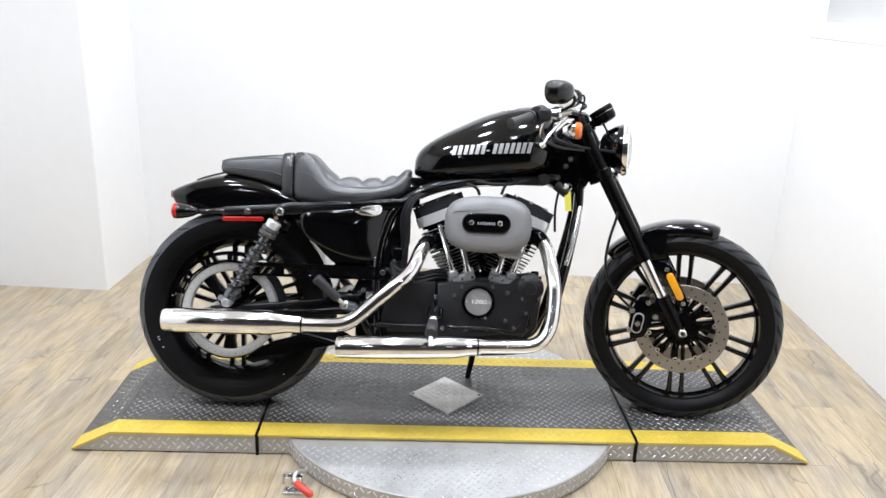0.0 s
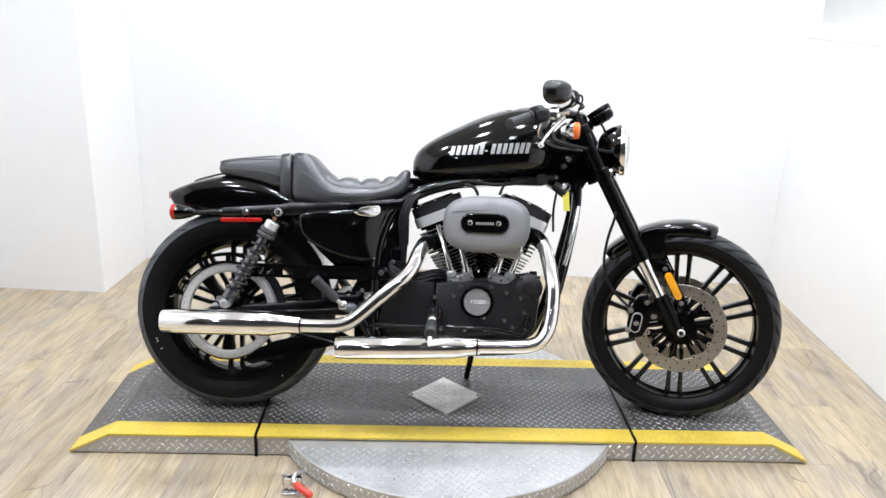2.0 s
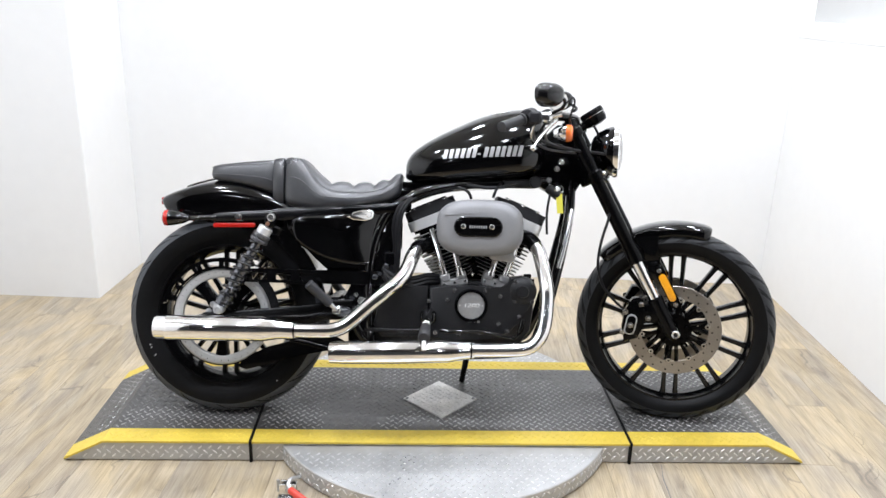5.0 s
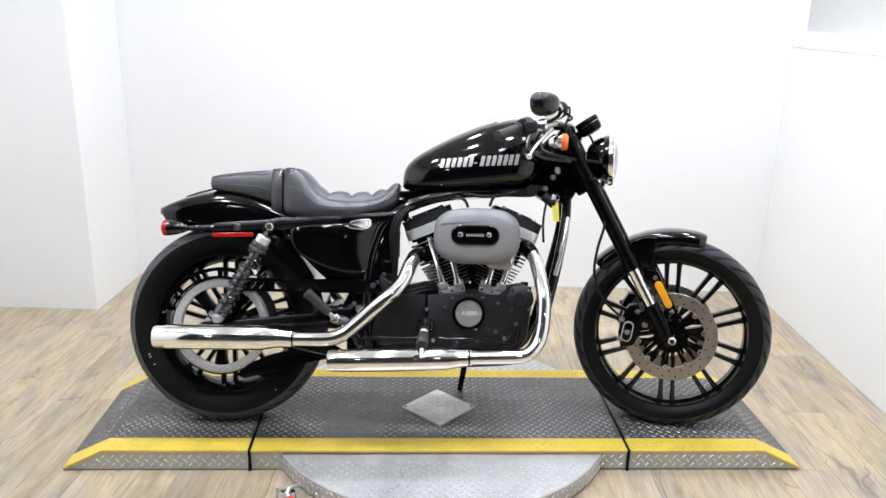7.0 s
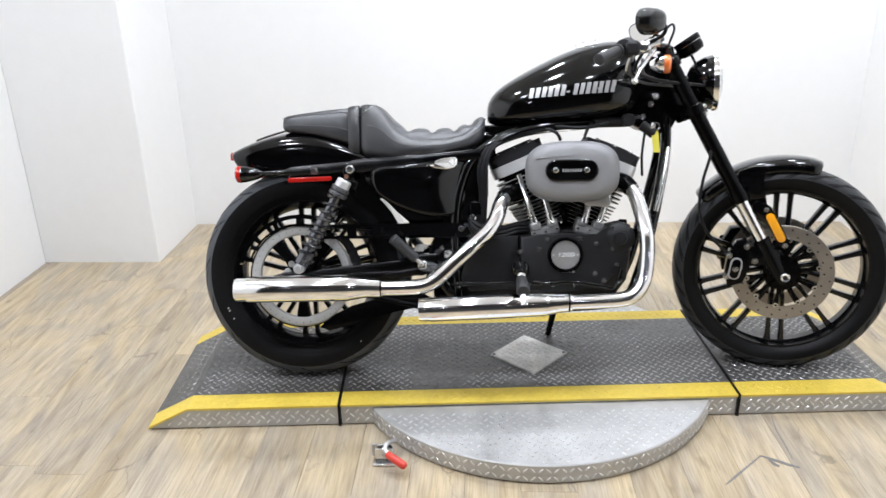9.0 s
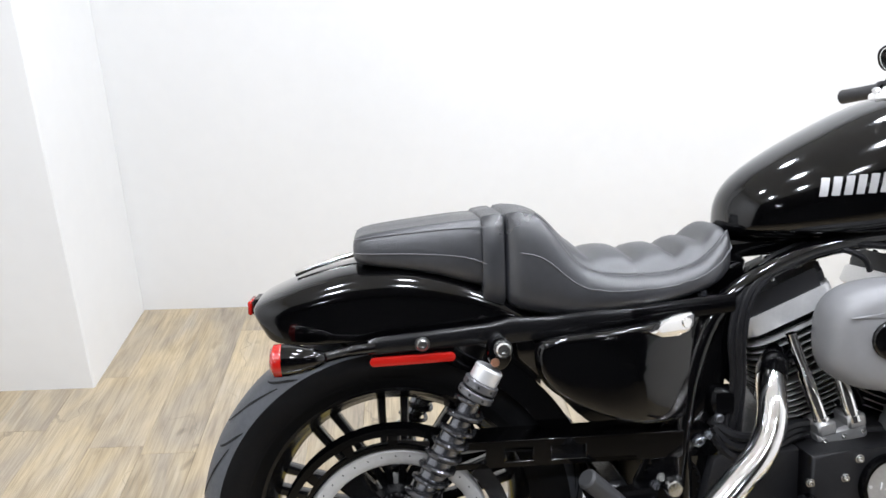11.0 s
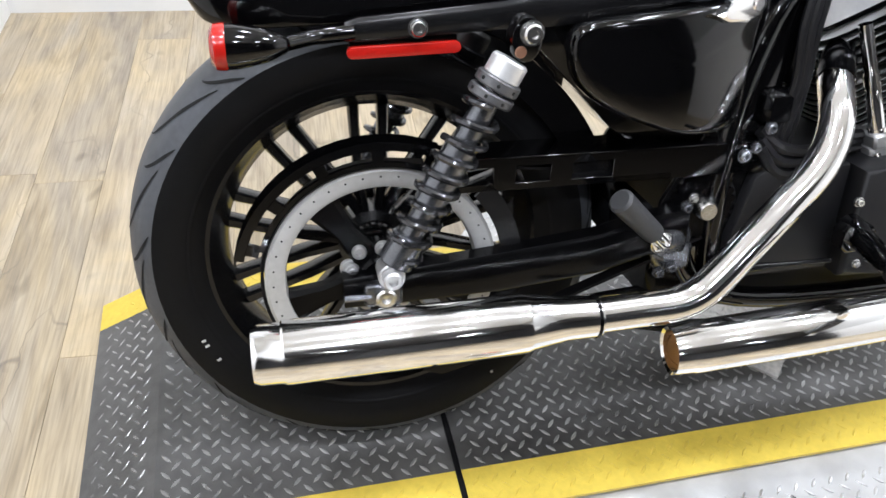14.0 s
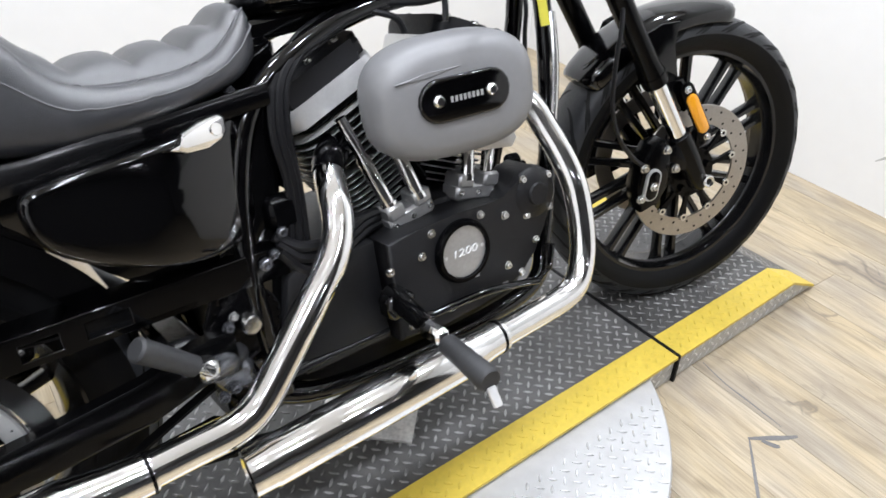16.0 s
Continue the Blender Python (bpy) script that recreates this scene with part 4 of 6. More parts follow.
for s in (-1, 1):
    # strut, reflector, indicator
    bm = bmesh.new()
    loops = []
    for x, z, hh in ((-0.785, 0.647, 0.011), (-0.77, 0.649, 0.0135), (-0.68, 0.655, 0.0145), (-0.60, 0.660, 0.016), (-0.56, 0.664, 0.020), (-0.50, 0.668, 0.0175), (-0.42, 0.676, 0.0165), (-0.37, 0.681, 0.010)):
        y = s * (0.118 if x < -0.5 else 0.1275)
        loops.append([V(x, y + a * 0.008, z + b * hh) for a, b in ((-1, -0.6), (-0.5, -1), (0.5, -1), (1, -0.6), (1, 0.6), (0.5, 1), (-0.5, 1), (-1, 0.6))])
    loft(bm, loops)
    strut = part("fender_strut", bm, M["rail"], bike, "black fender support rail")
    bm = bmesh.new()
    loops = []
    for x, z, hh in ((-0.505, 0.668, 0.012), (-0.36, 0.680, 0.0155), (-0.20, 0.694, 0.015)):
        loops.append([V(x, s * 0.125 + a * 0.008, z + b * hh) for a, b in ((-1, -0.6), (-0.5, -1), (0.5, -1), (1, -0.6), (1, 0.6), (0.5, 1), (-0.5, 1), (-1, 0.6))])
    loft(bm, loops)
    part("seat_rail", bm, M["dark"], bike, "black frame rail under the seat")
    bm = bmesh.new()
    hexbolt(bm, (-0.702, s * 0.126, 0.650), (0, s, 0), 0.0095, 0.009)
    part("strut_bolt", bm, M["steel"], strut)
    bm = bmesh.new()
    prism(bm, stadium(-0.717, 0.6245, 0.135, 0.0072, 1.5), s * 0.118 - 0.006, s * 0.118 + 0.006, 0.002)
    part("side_reflector", bm, M["red"], bike, "slim red side reflector")
    bm = bmesh.new()
    box(bm, (-0.717, s * 0.112, 0.629), (0.128, 0.004, 0.018), 0.001)
    part("reflector_bracket", bm, M["satin"], strut)
    bm = bmesh.new()
    tube(bm, smooth_path([(-0.775, s * 0.120, 0.647), (-0.81, s * 0.124, 0.645), (-0.852, s * 0.150, 0.643)], 4), [0.010] * 5 + [0.0085] * 4, 12)
    tube(bm, [(-0.848, s * 0.155, 0.643), (-0.852, s * 0.155, 0.643), (-0.868, s * 0.155, 0.643), (-0.885, s * 0.155, 0.643), (-0.905, s * 0.155, 0.643), (-0.915, s * 0.155, 0.643)], [0.004, 0.009, 0.0165, 0.021, 0.0245, 0.0245], 20)
    ind = part("turn_signal", bm, M["gloss"], bike, "bullet-shaped black turn signal")
    bm = bmesh.new()
    tube(bm, [(-0.914, s * 0.155, 0.643), (-0.916, s * 0.155, 0.643), (-0.926, s * 0.155, 0.643), (-0.931, s * 0.155, 0.643)], [0.0245, 0.0255, 0.0245, 0.018], 20)
    part("red_lens", bm, M["red"], ind)

    # shock absorber
    top, bot = V(-0.585, s * 0.172, 0.653), V(-0.747, s * 0.172, 0.361)
    ax = (bot - top).normalized()
    L = (bot - top).length
    bm = bmesh.new()
    rod(bm, top + ax * 0.045, top + ax * (L - 0.02), 0.0155, 20)
    rod(bm, top + ax * 0.15, top + ax * 0.235, 0.0205, 20, 0.003)
    rod(bm, bot - ax * 0.055, bot - ax * 0.012, 0.023, 20, 0.003)
    shock = part("shock_absorber", bm, M["shock_body"], bike, "black coil-over rear shock absorber")
    bm = bmesh.new()
    prism(bm, [(top.x + u * 0.0185 * math.cos(a) * 1.0 - 0.004, top.z + 0.026 * math.sin(a) - 0.008) for u, a in ((1, 2 * math.pi * k / 20) for k in range(20))], top.y - 0.014, top.y + 0.014, 0.004)
    part("top_eye", bm, M["gloss"], shock)
    bm = bmesh.new()
    hexbolt(bm, top + V(0, s * 0.016, 0), (0, s, 0), 0.0115, 0.010)
    part("shock_bolt", bm, M["steel"], shock)
    bm = bmesh.new()
    lathe(bm, [(0, 0.003), (0.006, 0.003), (0.007, 0)], Matrix.Translation(top + ax * 0.024 + V(0, s * 0.0145, 0)) @ V(0, s, 0).to_track_quat("Z", "Y").to_matrix().to_4x4(), 16)
    part("copper_plug", bm, M["pinkish"], shock)
    bm = bmesh.new()
    rod(bm, top + ax * 0.036, top + ax * 0.062, 0.0225, 24, 0.003)
    part("adjuster_collar", bm, M["fin_edge"], shock, "pale silver adjuster collar")
    bm = bmesh.new()
    rod(bm, top + ax * 0.060, top + ax * 0.074, 0.0275, 24, 0.002)
    part("preload_ring", bm, M["ring_grey"], shock)
    bm = bmesh.new()
    rod(bm, top + ax * 0.077, top + ax * 0.089, 0.0285, 24, 0.002)
    part("preload_ring", bm, M["ring_grey"], shock)
    m = Matrix.Translation(top) @ ax.to_track_quat("Z", "Y").to_matrix().to_4x4()
    for lower, rad in ((0.067, 0.0275), (0.083, 0.0285)):
        for k in range(8):
            # Black discs on the ring's rim, coloured like the shade in a hole.
            bm = bmesh.new()
            turn8 = Matrix.Rotation(radians(45 * k + lower * 900), 4, "Z")
            rod(bm, m @ turn8 @ V(rad - 0.001, 0, lower), m @ turn8 @ V(rad + 0.0004, 0, lower), 0.0022, 8)
            part("ring_hole", bm, M["groove"], shock)
    pts, rr = [], []
    turns, n = 9.0, 18
    total = int(turns * n)
    for k in range(total + 1):
        f = k / total
        g = f + 0.06 * math.sin(2 * math.pi * f) * 0.3
        pts.append(m @ V(0.0250 * math.cos(2 * math.pi * k / n), 0.0250 * math.sin(2 * math.pi * k / n), 0.092 + (L - 0.118) * g))
    bm = bmesh.new()
    tube(bm, pts, 0.0044, 8)
    part("coil_spring", bm, M["black_chrome"], shock, "glossy black coil spring")
    bm = bmesh.new()
    rod(bm, bot - V(0, 0.016, 0), bot + V(0, 0.016, 0), 0.017, 20, 0.002)
    part("bottom_eye", bm, M["cast"], shock)
    bm = bmesh.new()
    hexbolt(bm, bot + V(0, s * 0.019, 0), (0, s, 0), 0.0125, 0.011)
    part("shock_bolt", bm, M["cast"], shock)


# seat: passenger pad, strap, rider's bucket
def seat_loop(x, w, zt, zb, dip=0.0, lean=0.0, e=0.0):
    sh = min(0.016, -dip * 0.9) if dip < 0 else 0.0
    half = [(w * 0.80, zb - 0.004), (w * 0.97, zb + 0.004), (w * 1.0, zb + (zt - zb) * 0.30), (w * 0.985, zb + (zt - zb) * 0.62 - sh * 0.5), (w * 0.94, zb + (zt - zb) * 0.86 - sh * 0.85), (w * 0.86, zt - 0.001 - sh), (w * 0.78, zt - sh),
            (w * 0.70, zt - 0.005 - sh * 0.9 if dip < 0 else zt - 0.001), (w * 0.62, zt - dip * 0.5 - e * 0.5), (w * 0.32, zt - dip - e), (0, zt - dip + 0.002 - e)]
    full = half + [(-y, z) for y, z in half[::-1][1:]]
    return [V(x + lean * (z - zb), y, z) for y, z in full]


bm = bmesh.new()
loft(bm, [seat_loop(-0.806, 0.064, 0.800, 0.782), seat_loop(-0.802, 0.082, 0.815, 0.774), seat_loop(-0.784, 0.088, 0.821, 0.769), seat_loop(-0.70, 0.093, 0.831, 0.758), seat_loop(-0.63, 0.097, 0.838, 0.742), seat_loop(-0.56, 0.101, 0.843, 0.708)])
seat = part("seat", bm, M["leather"], bike, "black vinyl two-up seat with grey stitching", angle=80)
bm = bmesh.new()
loft(bm, [seat_loop(-0.600, 0.0975, 0.840, 0.714), seat_loop(-0.597, 0.0998, 0.843, 0.707), seat_loop(-0.582, 0.1020, 0.8455, 0.702), seat_loop(-0.568, 0.1030, 0.8465, 0.699), seat_loop(-0.565, 0.101, 0.844, 0.704)])
part("seat_strap", bm, M["leather"], seat, "broad black vinyl strap", angle=80)
bm = bmesh.new()
stations = [(-0.575, 0.1035, 0.8455, 0.699, 0, 0), (-0.54, 0.112, 0.851, 0.690, 0, 0), (-0.515, 0.118, 0.848, 0.684, -0.002, 0), (-0.495, 0.123, 0.833, 0.681, -0.006, 0), (-0.475, 0.127, 0.806, 0.680, -0.010, 0),
            (-0.455, 0.130, 0.782, 0.680, -0.013, 0.0), (-0.435, 0.132, 0.768, 0.681, -0.016, 0.0), (-0.421, 0.133, 0.763, 0.682, -0.012, 0.015), (-0.407, 0.133, 0.760, 0.683, -0.017, 0), (-0.375, 0.133, 0.757, 0.686, -0.020, 0),
            (-0.357, 0.132, 0.756, 0.688, -0.019, 0), (-0.345, 0.132, 0.756, 0.689, -0.014, 0.015), (-0.333, 0.131, 0.756, 0.691, -0.019, 0), (-0.305, 0.129, 0.757, 0.695, -0.020, 0), (-0.288, 0.127, 0.759, 0.699, -0.019, 0),
            (-0.276, 0.125, 0.761, 0.701, -0.013, 0.015), (-0.264, 0.123, 0.764, 0.704, -0.018, 0), (-0.240, 0.117, 0.773, 0.710, -0.017, 0), (-0.226, 0.112, 0.780, 0.714, -0.011, 0.012), (-0.212, 0.106, 0.790, 0.720, -0.012, 0), (-0.197, 0.096, 0.802, 0.730, -0.008, 0), (-0.186, 0.085, 0.806, 0.740, -0.004, 0), (-0.180, 0.066, 0.800, 0.752, 0, 0)]
loft(bm, [seat_loop(x, w, zt, zb, d, 0, e) for x, w, zt, zb, d, e in stations])
bucket = part("rider_seat", bm, M["leather"], seat, "quilted black bucket seat", angle=80)
for ob in (seat, bucket):
    md = ob.modifiers.new("round", "SUBSURF")
    md.levels = md.render_levels = 1


def seat_line(frac, lift=0.001, side=-1, rows=stations, skip=0):
    """Stitch line along the seat's side at one point of its cross-section."""
    pts = []
    for x, w, zt, zb, d, e in rows[skip:]:
        lp = seat_loop(x, w, zt, zb, d, 0, 0)[:11]
        i = int(frac)
        p = lp[i].lerp(lp[i + 1], frac - i)
        q = p - V(x, 0, (zt + zb) / 2)
        q.x = 0
        p = p + q.normalized() * lift
        pts.append(V(p.x, side * p.y, p.z))
    return smooth_path(pts, 3)


for f, skip in ((6.75, 2), (6.2, 2), (2.9, 1)):
    for s in (-1, 1):
        bm = bmesh.new()
        tube(bm, seat_line(f, 0.0002 if f < 6 else 0.0008, s, skip=skip), 0.0012, 6)
        part("stitching", bm, M["thread"], bucket)
pad_rows = [(-0.802, 0.082, 0.815, 0.774, 0, 0), (-0.784, 0.088, 0.821, 0.769, 0, 0), (-0.70, 0.093, 0.831, 0.758, 0, 0), (-0.63, 0.097, 0.838, 0.742, 0, 0), (-0.594, 0.0995, 0.841, 0.720, 0, 0)]
for f in (4.1, 2.3):
    for s in (-1, 1):
        bm = bmesh.new()
        tube(bm, seat_line(f, 0.0002, s, pad_rows), 0.0010, 6)
        part("stitching", bm, M["thread"], seat)


# fuel tank
TANK = [(-0.174, 0.024, 0.838, 0.796), (-0.166, 0.047, 0.862, 0.788), (-0.147, 0.068, 0.888, 0.783), (-0.11, 0.088, 0.915, 0.780), (-0.06, 0.105, 0.944, 0.779), (0.0, 0.117, 0.974, 0.780), (0.06, 0.125, 1.002, 0.783),
        (0.12, 0.129, 1.022, 0.788), (0.18, 0.127, 1.034, 0.795), (0.225, 0.119, 1.038, 0.803), (0.258, 0.104, 1.030, 0.813), (0.28, 0.082, 1.008, 0.828), (0.292, 0.048, 0.970, 0.850)]


def tank_row(x):
    for a, b in zip(TANK, TANK[1:]):
        if a[0] <= x <= b[0]:
            f = (x - a[0]) / (b[0] - a[0])
            return [p + (q - p) * f for p, q in zip(a, b)]
    return TANK[-1]


def tank_loop(row, n=36):
    x, w, zt, zb = row
    zm, out = zb + (zt - zb) * 0.36, []
    for k in range(n):
        c, s = math.cos(2 * math.pi * k / n), math.sin(2 * math.pi * k / n)
        h = (zt - zm) if s > 0 else (zm - zb)
        e = 2.15 if s > 0 else 3.2
        out.append(V(x, w * math.copysign(abs(c) ** (2 / e), c), zm + h * math.copysign(abs(s) ** (2 / e), s)))
    return out


def tank_side(x, z, lift=0.0):
    """The tank's right side at x and z."""
    _, w, zt, zb = tank_row(x)
    zm = zb + (zt - zb) * 0.36
    h, e = ((zt - zm), 2.15) if z > zm else ((zm - zb), 3.2)
    f = min(abs(z - zm) / h, 1.0)
    return V(x, -(w * (1 - f ** e) ** (1 / e) + lift), z)


bm = bmesh.new()
loft(bm, [tank_loop(r) for r in TANK])
tank = part("fuel_tank", bm, M["gloss"], bike, "glossy black teardrop fuel tank", angle=80)
md = tank.modifiers.new("round", "SUBSURF")
md.levels = md.render_levels = 2
# maker's name as plain slanted bars
xs = [(-0.052 + 0.0185 * k) for k in range(14)]
for k, x in enumerate(xs):
    if k == 6:
        z0, z1, wd = 0.871, 0.876, 0.010
    else:
        z0, z1, wd = 0.857 + 0.0010 * k, 0.887 + 0.0014 * k, 0.0125
    for s in (-1, 1):
        bm = bmesh.new()
        grid = []
        for i in range(4):
            row = []
            for j in range(5):
                z = z0 + (z1 - z0) * j / 4
                p = tank_side(x + wd * i / 3 + 0.22 * (z - z0), z, 0.0008)
                row.append(bm.verts.new((p.x, p.y if s < 0 else -p.y, p.z)))
            grid.append(row)
        for i in range(3):
            for j in range(4):
                bm.faces.new((grid[i][j], grid[i + 1][j], grid[i + 1][j + 1], grid[i][j + 1]))
        part("lettering_bar", bm, M["silver_paint"], tank)
fc = Matrix.Translation((0.143, 0, 1.0265)) @ Matrix.Rotation(radians(-11), 4, "Y")
bm = bmesh.new()
lathe(bm, [(0, 0.006), (0.034, 0.006), (0.040, 0.004), (0.042, -0.001), (0.042, -0.012)], fc, 36)
cap = part("filler_cap", bm, M["chrome"], tank, "chrome filler cap with domed bolts round its rim")
bm = bmesh.new()
lathe(bm, [(0, 0.013), (0.015, 0.0125), (0.019, 0.009), (0.020, 0.004)], fc, 24)
part("cap_lid", bm, M["chrome"], cap)
for k in range(6):
    bm = bmesh.new()
    c = fc @ V(0.031 * math.cos(k * math.pi / 3), 0.031 * math.sin(k * math.pi / 3), 0.0)
    lathe(bm, [(0, 0.0135), (0.004, 0.013), (0.0065, 0.010), (0.0065, 0.004)], Matrix.Translation(c) @ fc.to_3x3().to_4x4(), 14)
    part("cap_bolt", bm, M["steel"], cap)
bm = bmesh.new()
box(bm, (0.06, 0, 0.775), (0.44, 0.10, 0.03), 0.006, Matrix.Rotation(radians(-3), 4, "Y"))
for s in (-1, 1):
    tube(bm, smooth_path([(0.31, s * 0.03, 0.80), (0.15, s * 0.06, 0.785), (-0.05, s * 0.085, 0.765), (-0.20, s * 0.11, 0.70), (-0.26, s * 0.12, 0.60), (-0.28, s * 0.12, 0.45), (-0.27, s * 0.12, 0.26)], 5), 0.016, 12)
    tube(bm, smooth_path([(0.38, s * 0.025, 0.84), (0.378, s * 0.04, 0.70), (0.352, s * 0.062, 0.56), (0.318, s * 0.08, 0.42), (0.288, s * 0.09, 0.32), (0.24, s * 0.11, 0.245), (0.1, s * 0.12, 0.225), (-0.15, s * 0.12, 0.225), (-0.28, s * 0.12, 0.26), (-0.33, s * 0.12, 0.34)], 5), 0.0165, 12)
    prism(bm, [(-0.30, 0.52), (-0.24, 0.66), (-0.19, 0.70), (-0.21, 0.56), (-0.25, 0.30), (-0.36, 0.30), (-0.36, 0.40)], s * 0.115 - 0.004, s * 0.115 + 0.004, 0.001)
frame_part = part("frame", bm, M["gloss"], bike, "black tubular steel frame")
bm = bmesh.new()
hp, hd = V(0.418, 0, 0.860), STEER_D
rod(bm, hp - hd * 0.075, hp + hd * 0.085, 0.032, 24, 0.004)
prism(bm, [(0.24, 0.80), (0.275, 0.93), (0.33, 0.985), (0.41, 0.97), (0.435, 0.83), (0.385, 0.745), (0.30, 0.765)], -0.045, 0.045, 0.008)
part("steering_head", bm, M["dark"], frame_part)
for p in ((0.33, -0.048, 0.838), (0.345, -0.048, 0.862), (0.305, -0.048, 0.80)):
    bm = bmesh.new()
    hexbolt(bm, p, (0, -1, 0), 0.0075, 0.007)
    part("frame_bolt", bm, M["steel"], frame_part)
bm = bmesh.new()
rod(bm, (0.255, -0.085, 0.790), (0.255, -0.035, 0.790), 0.020, 20, 0.003)
rod(bm, (0.295, -0.07, 0.775), (0.335, -0.075, 0.745), 0.016, 16, 0.003)
box(bm, (0.20, -0.05, 0.785), (0.12, 0.05, 0.03), 0.008)
part("ignition_coil", bm, M["wrinkle"], bike, "black ignition coil and switch housing")
bm = bmesh.new()
rod(bm, (0.322, -0.072, 0.772), (0.330, -0.086, 0.768), 0.012, 16, 0.003)
tube(bm, [(0.335 + 0.012 * math.cos(k * 0.5), -0.085, 0.768 + 0.012 * math.sin(k * 0.5)) for k in range(13)], 0.0022, 6)
part("ignition_key", bm, M["steel"], bike, "ignition key with a ring")
bm = bmesh.new()
prism(bm, [(0.322, 0.756), (0.343, 0.754), (0.349, 0.690), (0.329, 0.690)], -0.0875, -0.0862, 0.0)
part("key_tag", bm, M["tag"], bike, "yellow paper key tag")

# side cover
cover = [(-0.528, 0.604), (-0.532, 0.640), (-0.524, 0.652), (-0.500, 0.660), (-0.40, 0.668), (-0.30, 0.675), (-0.236, 0.681), (-0.224, 0.672), (-0.221, 0.625), (-0.226, 0.575), (-0.242, 0.530), (-0.268, 0.506), (-0.312, 0.502), (-0.37, 0.509), (-0.43, 0.529), (-0.486, 0.556), (-0.516, 0.580)]


def turn_in(x):
    """How far the cover's front end curves towards the frame."""
    k = max(x + 0.37, 0.0)
    return 0.2 * k + 1.5 * k * k


for s in (-1, 1):
    bm = bmesh.new()
    cx, cz = -0.365, 0.605
    loops = []
    for f, y in ((1.0, 0.125), (1.0, 0.150), (0.985, 0.158), (0.955, 0.1635), (0.92, 0.1655), (0.85, 0.167), (0.40, 0.1685), (0.10, 0.169)):
        loops.append([V(cx + (x - cx) * f, s * (y - turn_in(cx + (x - cx) * f)), cz + (z - cz) * f) for x, z in cover])
    loft(bm, loops)
    sc = part("side_cover", bm, M["gloss"], bike, "glossy black oil tank side cover", angle=50)
    md = sc.modifiers.new("round", "SUBSURF")
    md.levels = md.render_levels = 1
    bm = bmesh.new()
    prism(bm, [(-0.357, 0.662), (-0.332, 0.664), (-0.334, 0.676), (-0.310, 0.683), (-0.276, 0.686), (-0.267, 0.680), (-0.267, 0.662), (-0.278, 0.652), (-0.300, 0.648), (-0.332, 0.651)], s * 0.163 - 0.010, s * 0.163 + 0.009, 0.004)
    lathe(bm, [(0, 0.004), (0.008, 0.004), (0.010, 0.0)], Matrix.Translation((-0.284, s * 0.171, 0.669)) @ V(0, s, 0).to_track_quat("Z", "Y").to_matrix().to_4x4(), 16)
    for v in bm.verts:
        v.co.y -= s * turn_in(v.co.x)
    part("cover_emblem", bm, M["chrome"], sc, "bright chrome winged shape")
for q, r in (((-0.241, -0.10, 0.705), 0.006), ((-0.225, -0.135, 0.505), 0.007), ((-0.260, -0.14, 0.470), 0.008), ((-0.245, -0.14, 0.480), 0.006)):
    bm = bmesh.new()
    hexbolt(bm, q, (0, -1, 0), r)
    part("frame_bolt", bm, M["shock_body"], frame_part)
# battery and oil tank block behind the covers
bm = bmesh.new()
box(bm, (-0.335, 0, 0.61), (0.20, 0.20, 0.14), 0.02)
box(bm, (-0.195, 0, 0.72), (0.09, 0.14, 0.08), 0.01)
box(bm, (-0.31, 0.0, 0.51), (0.08, 0.18, 0.10), 0.01)
prism(bm, [(-0.30, 0.70), (-0.185, 0.70), (-0.180, 0.63), (-0.205, 0.53), (-0.235, 0.48), (-0.30, 0.47)], -0.098, 0.098, 0.006)
prism(bm, [(-0.553, 0.650), (-0.550, 0.612), (-0.498, 0.566), (-0.452, 0.518), (-0.400, 0.472), (-0.315, 0.452), (-0.245, 0.462), (-0.235, 0.66)], -0.108, 0.108, 0.006)
part("oil_tank", bm, M["gloss"], bike, "black oil tank and battery box")

# ---- engine ----
CR = V(0.055, 0, 0.352)
bm = bmesh.new()
prism(bm, [(-0.20, 0.44), (-0.10, 0.462), (0.22, 0.462), (0.262, 0.40), (0.25, 0.30), (0.20, 0.235), (0.0, 0.215), (-0.20, 0.225), (-0.27, 0.28), (-0.315, 0.30), (-0.315, 0.405), (-0.265, 0.42)], -0.118, 0.135, 0.012)
engine = part("engine_case", bm, M["wrinkle"], bike, "black V-twin crankcase")
bm = bmesh.new()
box(bm, (-0.262, 0, 0.262), (0.17, 0.22, 0.10), 0.012)
part("transmission_case", bm, M["dark"], engine, "black rear transmission casing")
bm = bmesh.new()
prism(bm, [(-0.262, 0.318), (-0.235, 0.436), (-0.222, 0.445), (-0.088, 0.446), (-0.086, 0.282), (-0.235, 0.278)], -0.158, -0.100, 0.006)
part("sprocket_cover", bm, M["wrinkle"], engine, "black sprocket cover")
cam_out = [(-0.083, 0.444), (-0.02, 0.449), (0.05, 0.452), (0.11, 0.449), (0.148, 0.442), (0.182, 0.478), (0.217, 0.485), (0.246, 0.465), (0.254, 0.435), (0.246, 0.400), (0.222, 0.366), (0.203, 0.337), (0.175, 0.302), (0.13, 0.288), (0.07, 0.280), (0.0, 0.276), (-0.083, 0.278)]
bm = bmesh.new()
prism(bm, cam_out, -0.160, -0.085, 0.008, seg=3)
cam_cover = part("cam_cover", bm, M["wrinkle"], engine, "black cam cover with bright bolts")
bm = bmesh.new()
lathe(bm, [(0.040, 0.0), (0.053, 0.0), (0.053, 0.006), (0.049, 0.012), (0.044, 0.012), (0.043, 0.006), (0.040, 0.005)], at_y(0.050, -0.160, 0.389), 40, closed=True)
part("badge_ring", bm, M["dark"], cam_cover)
bm = bmesh.new()
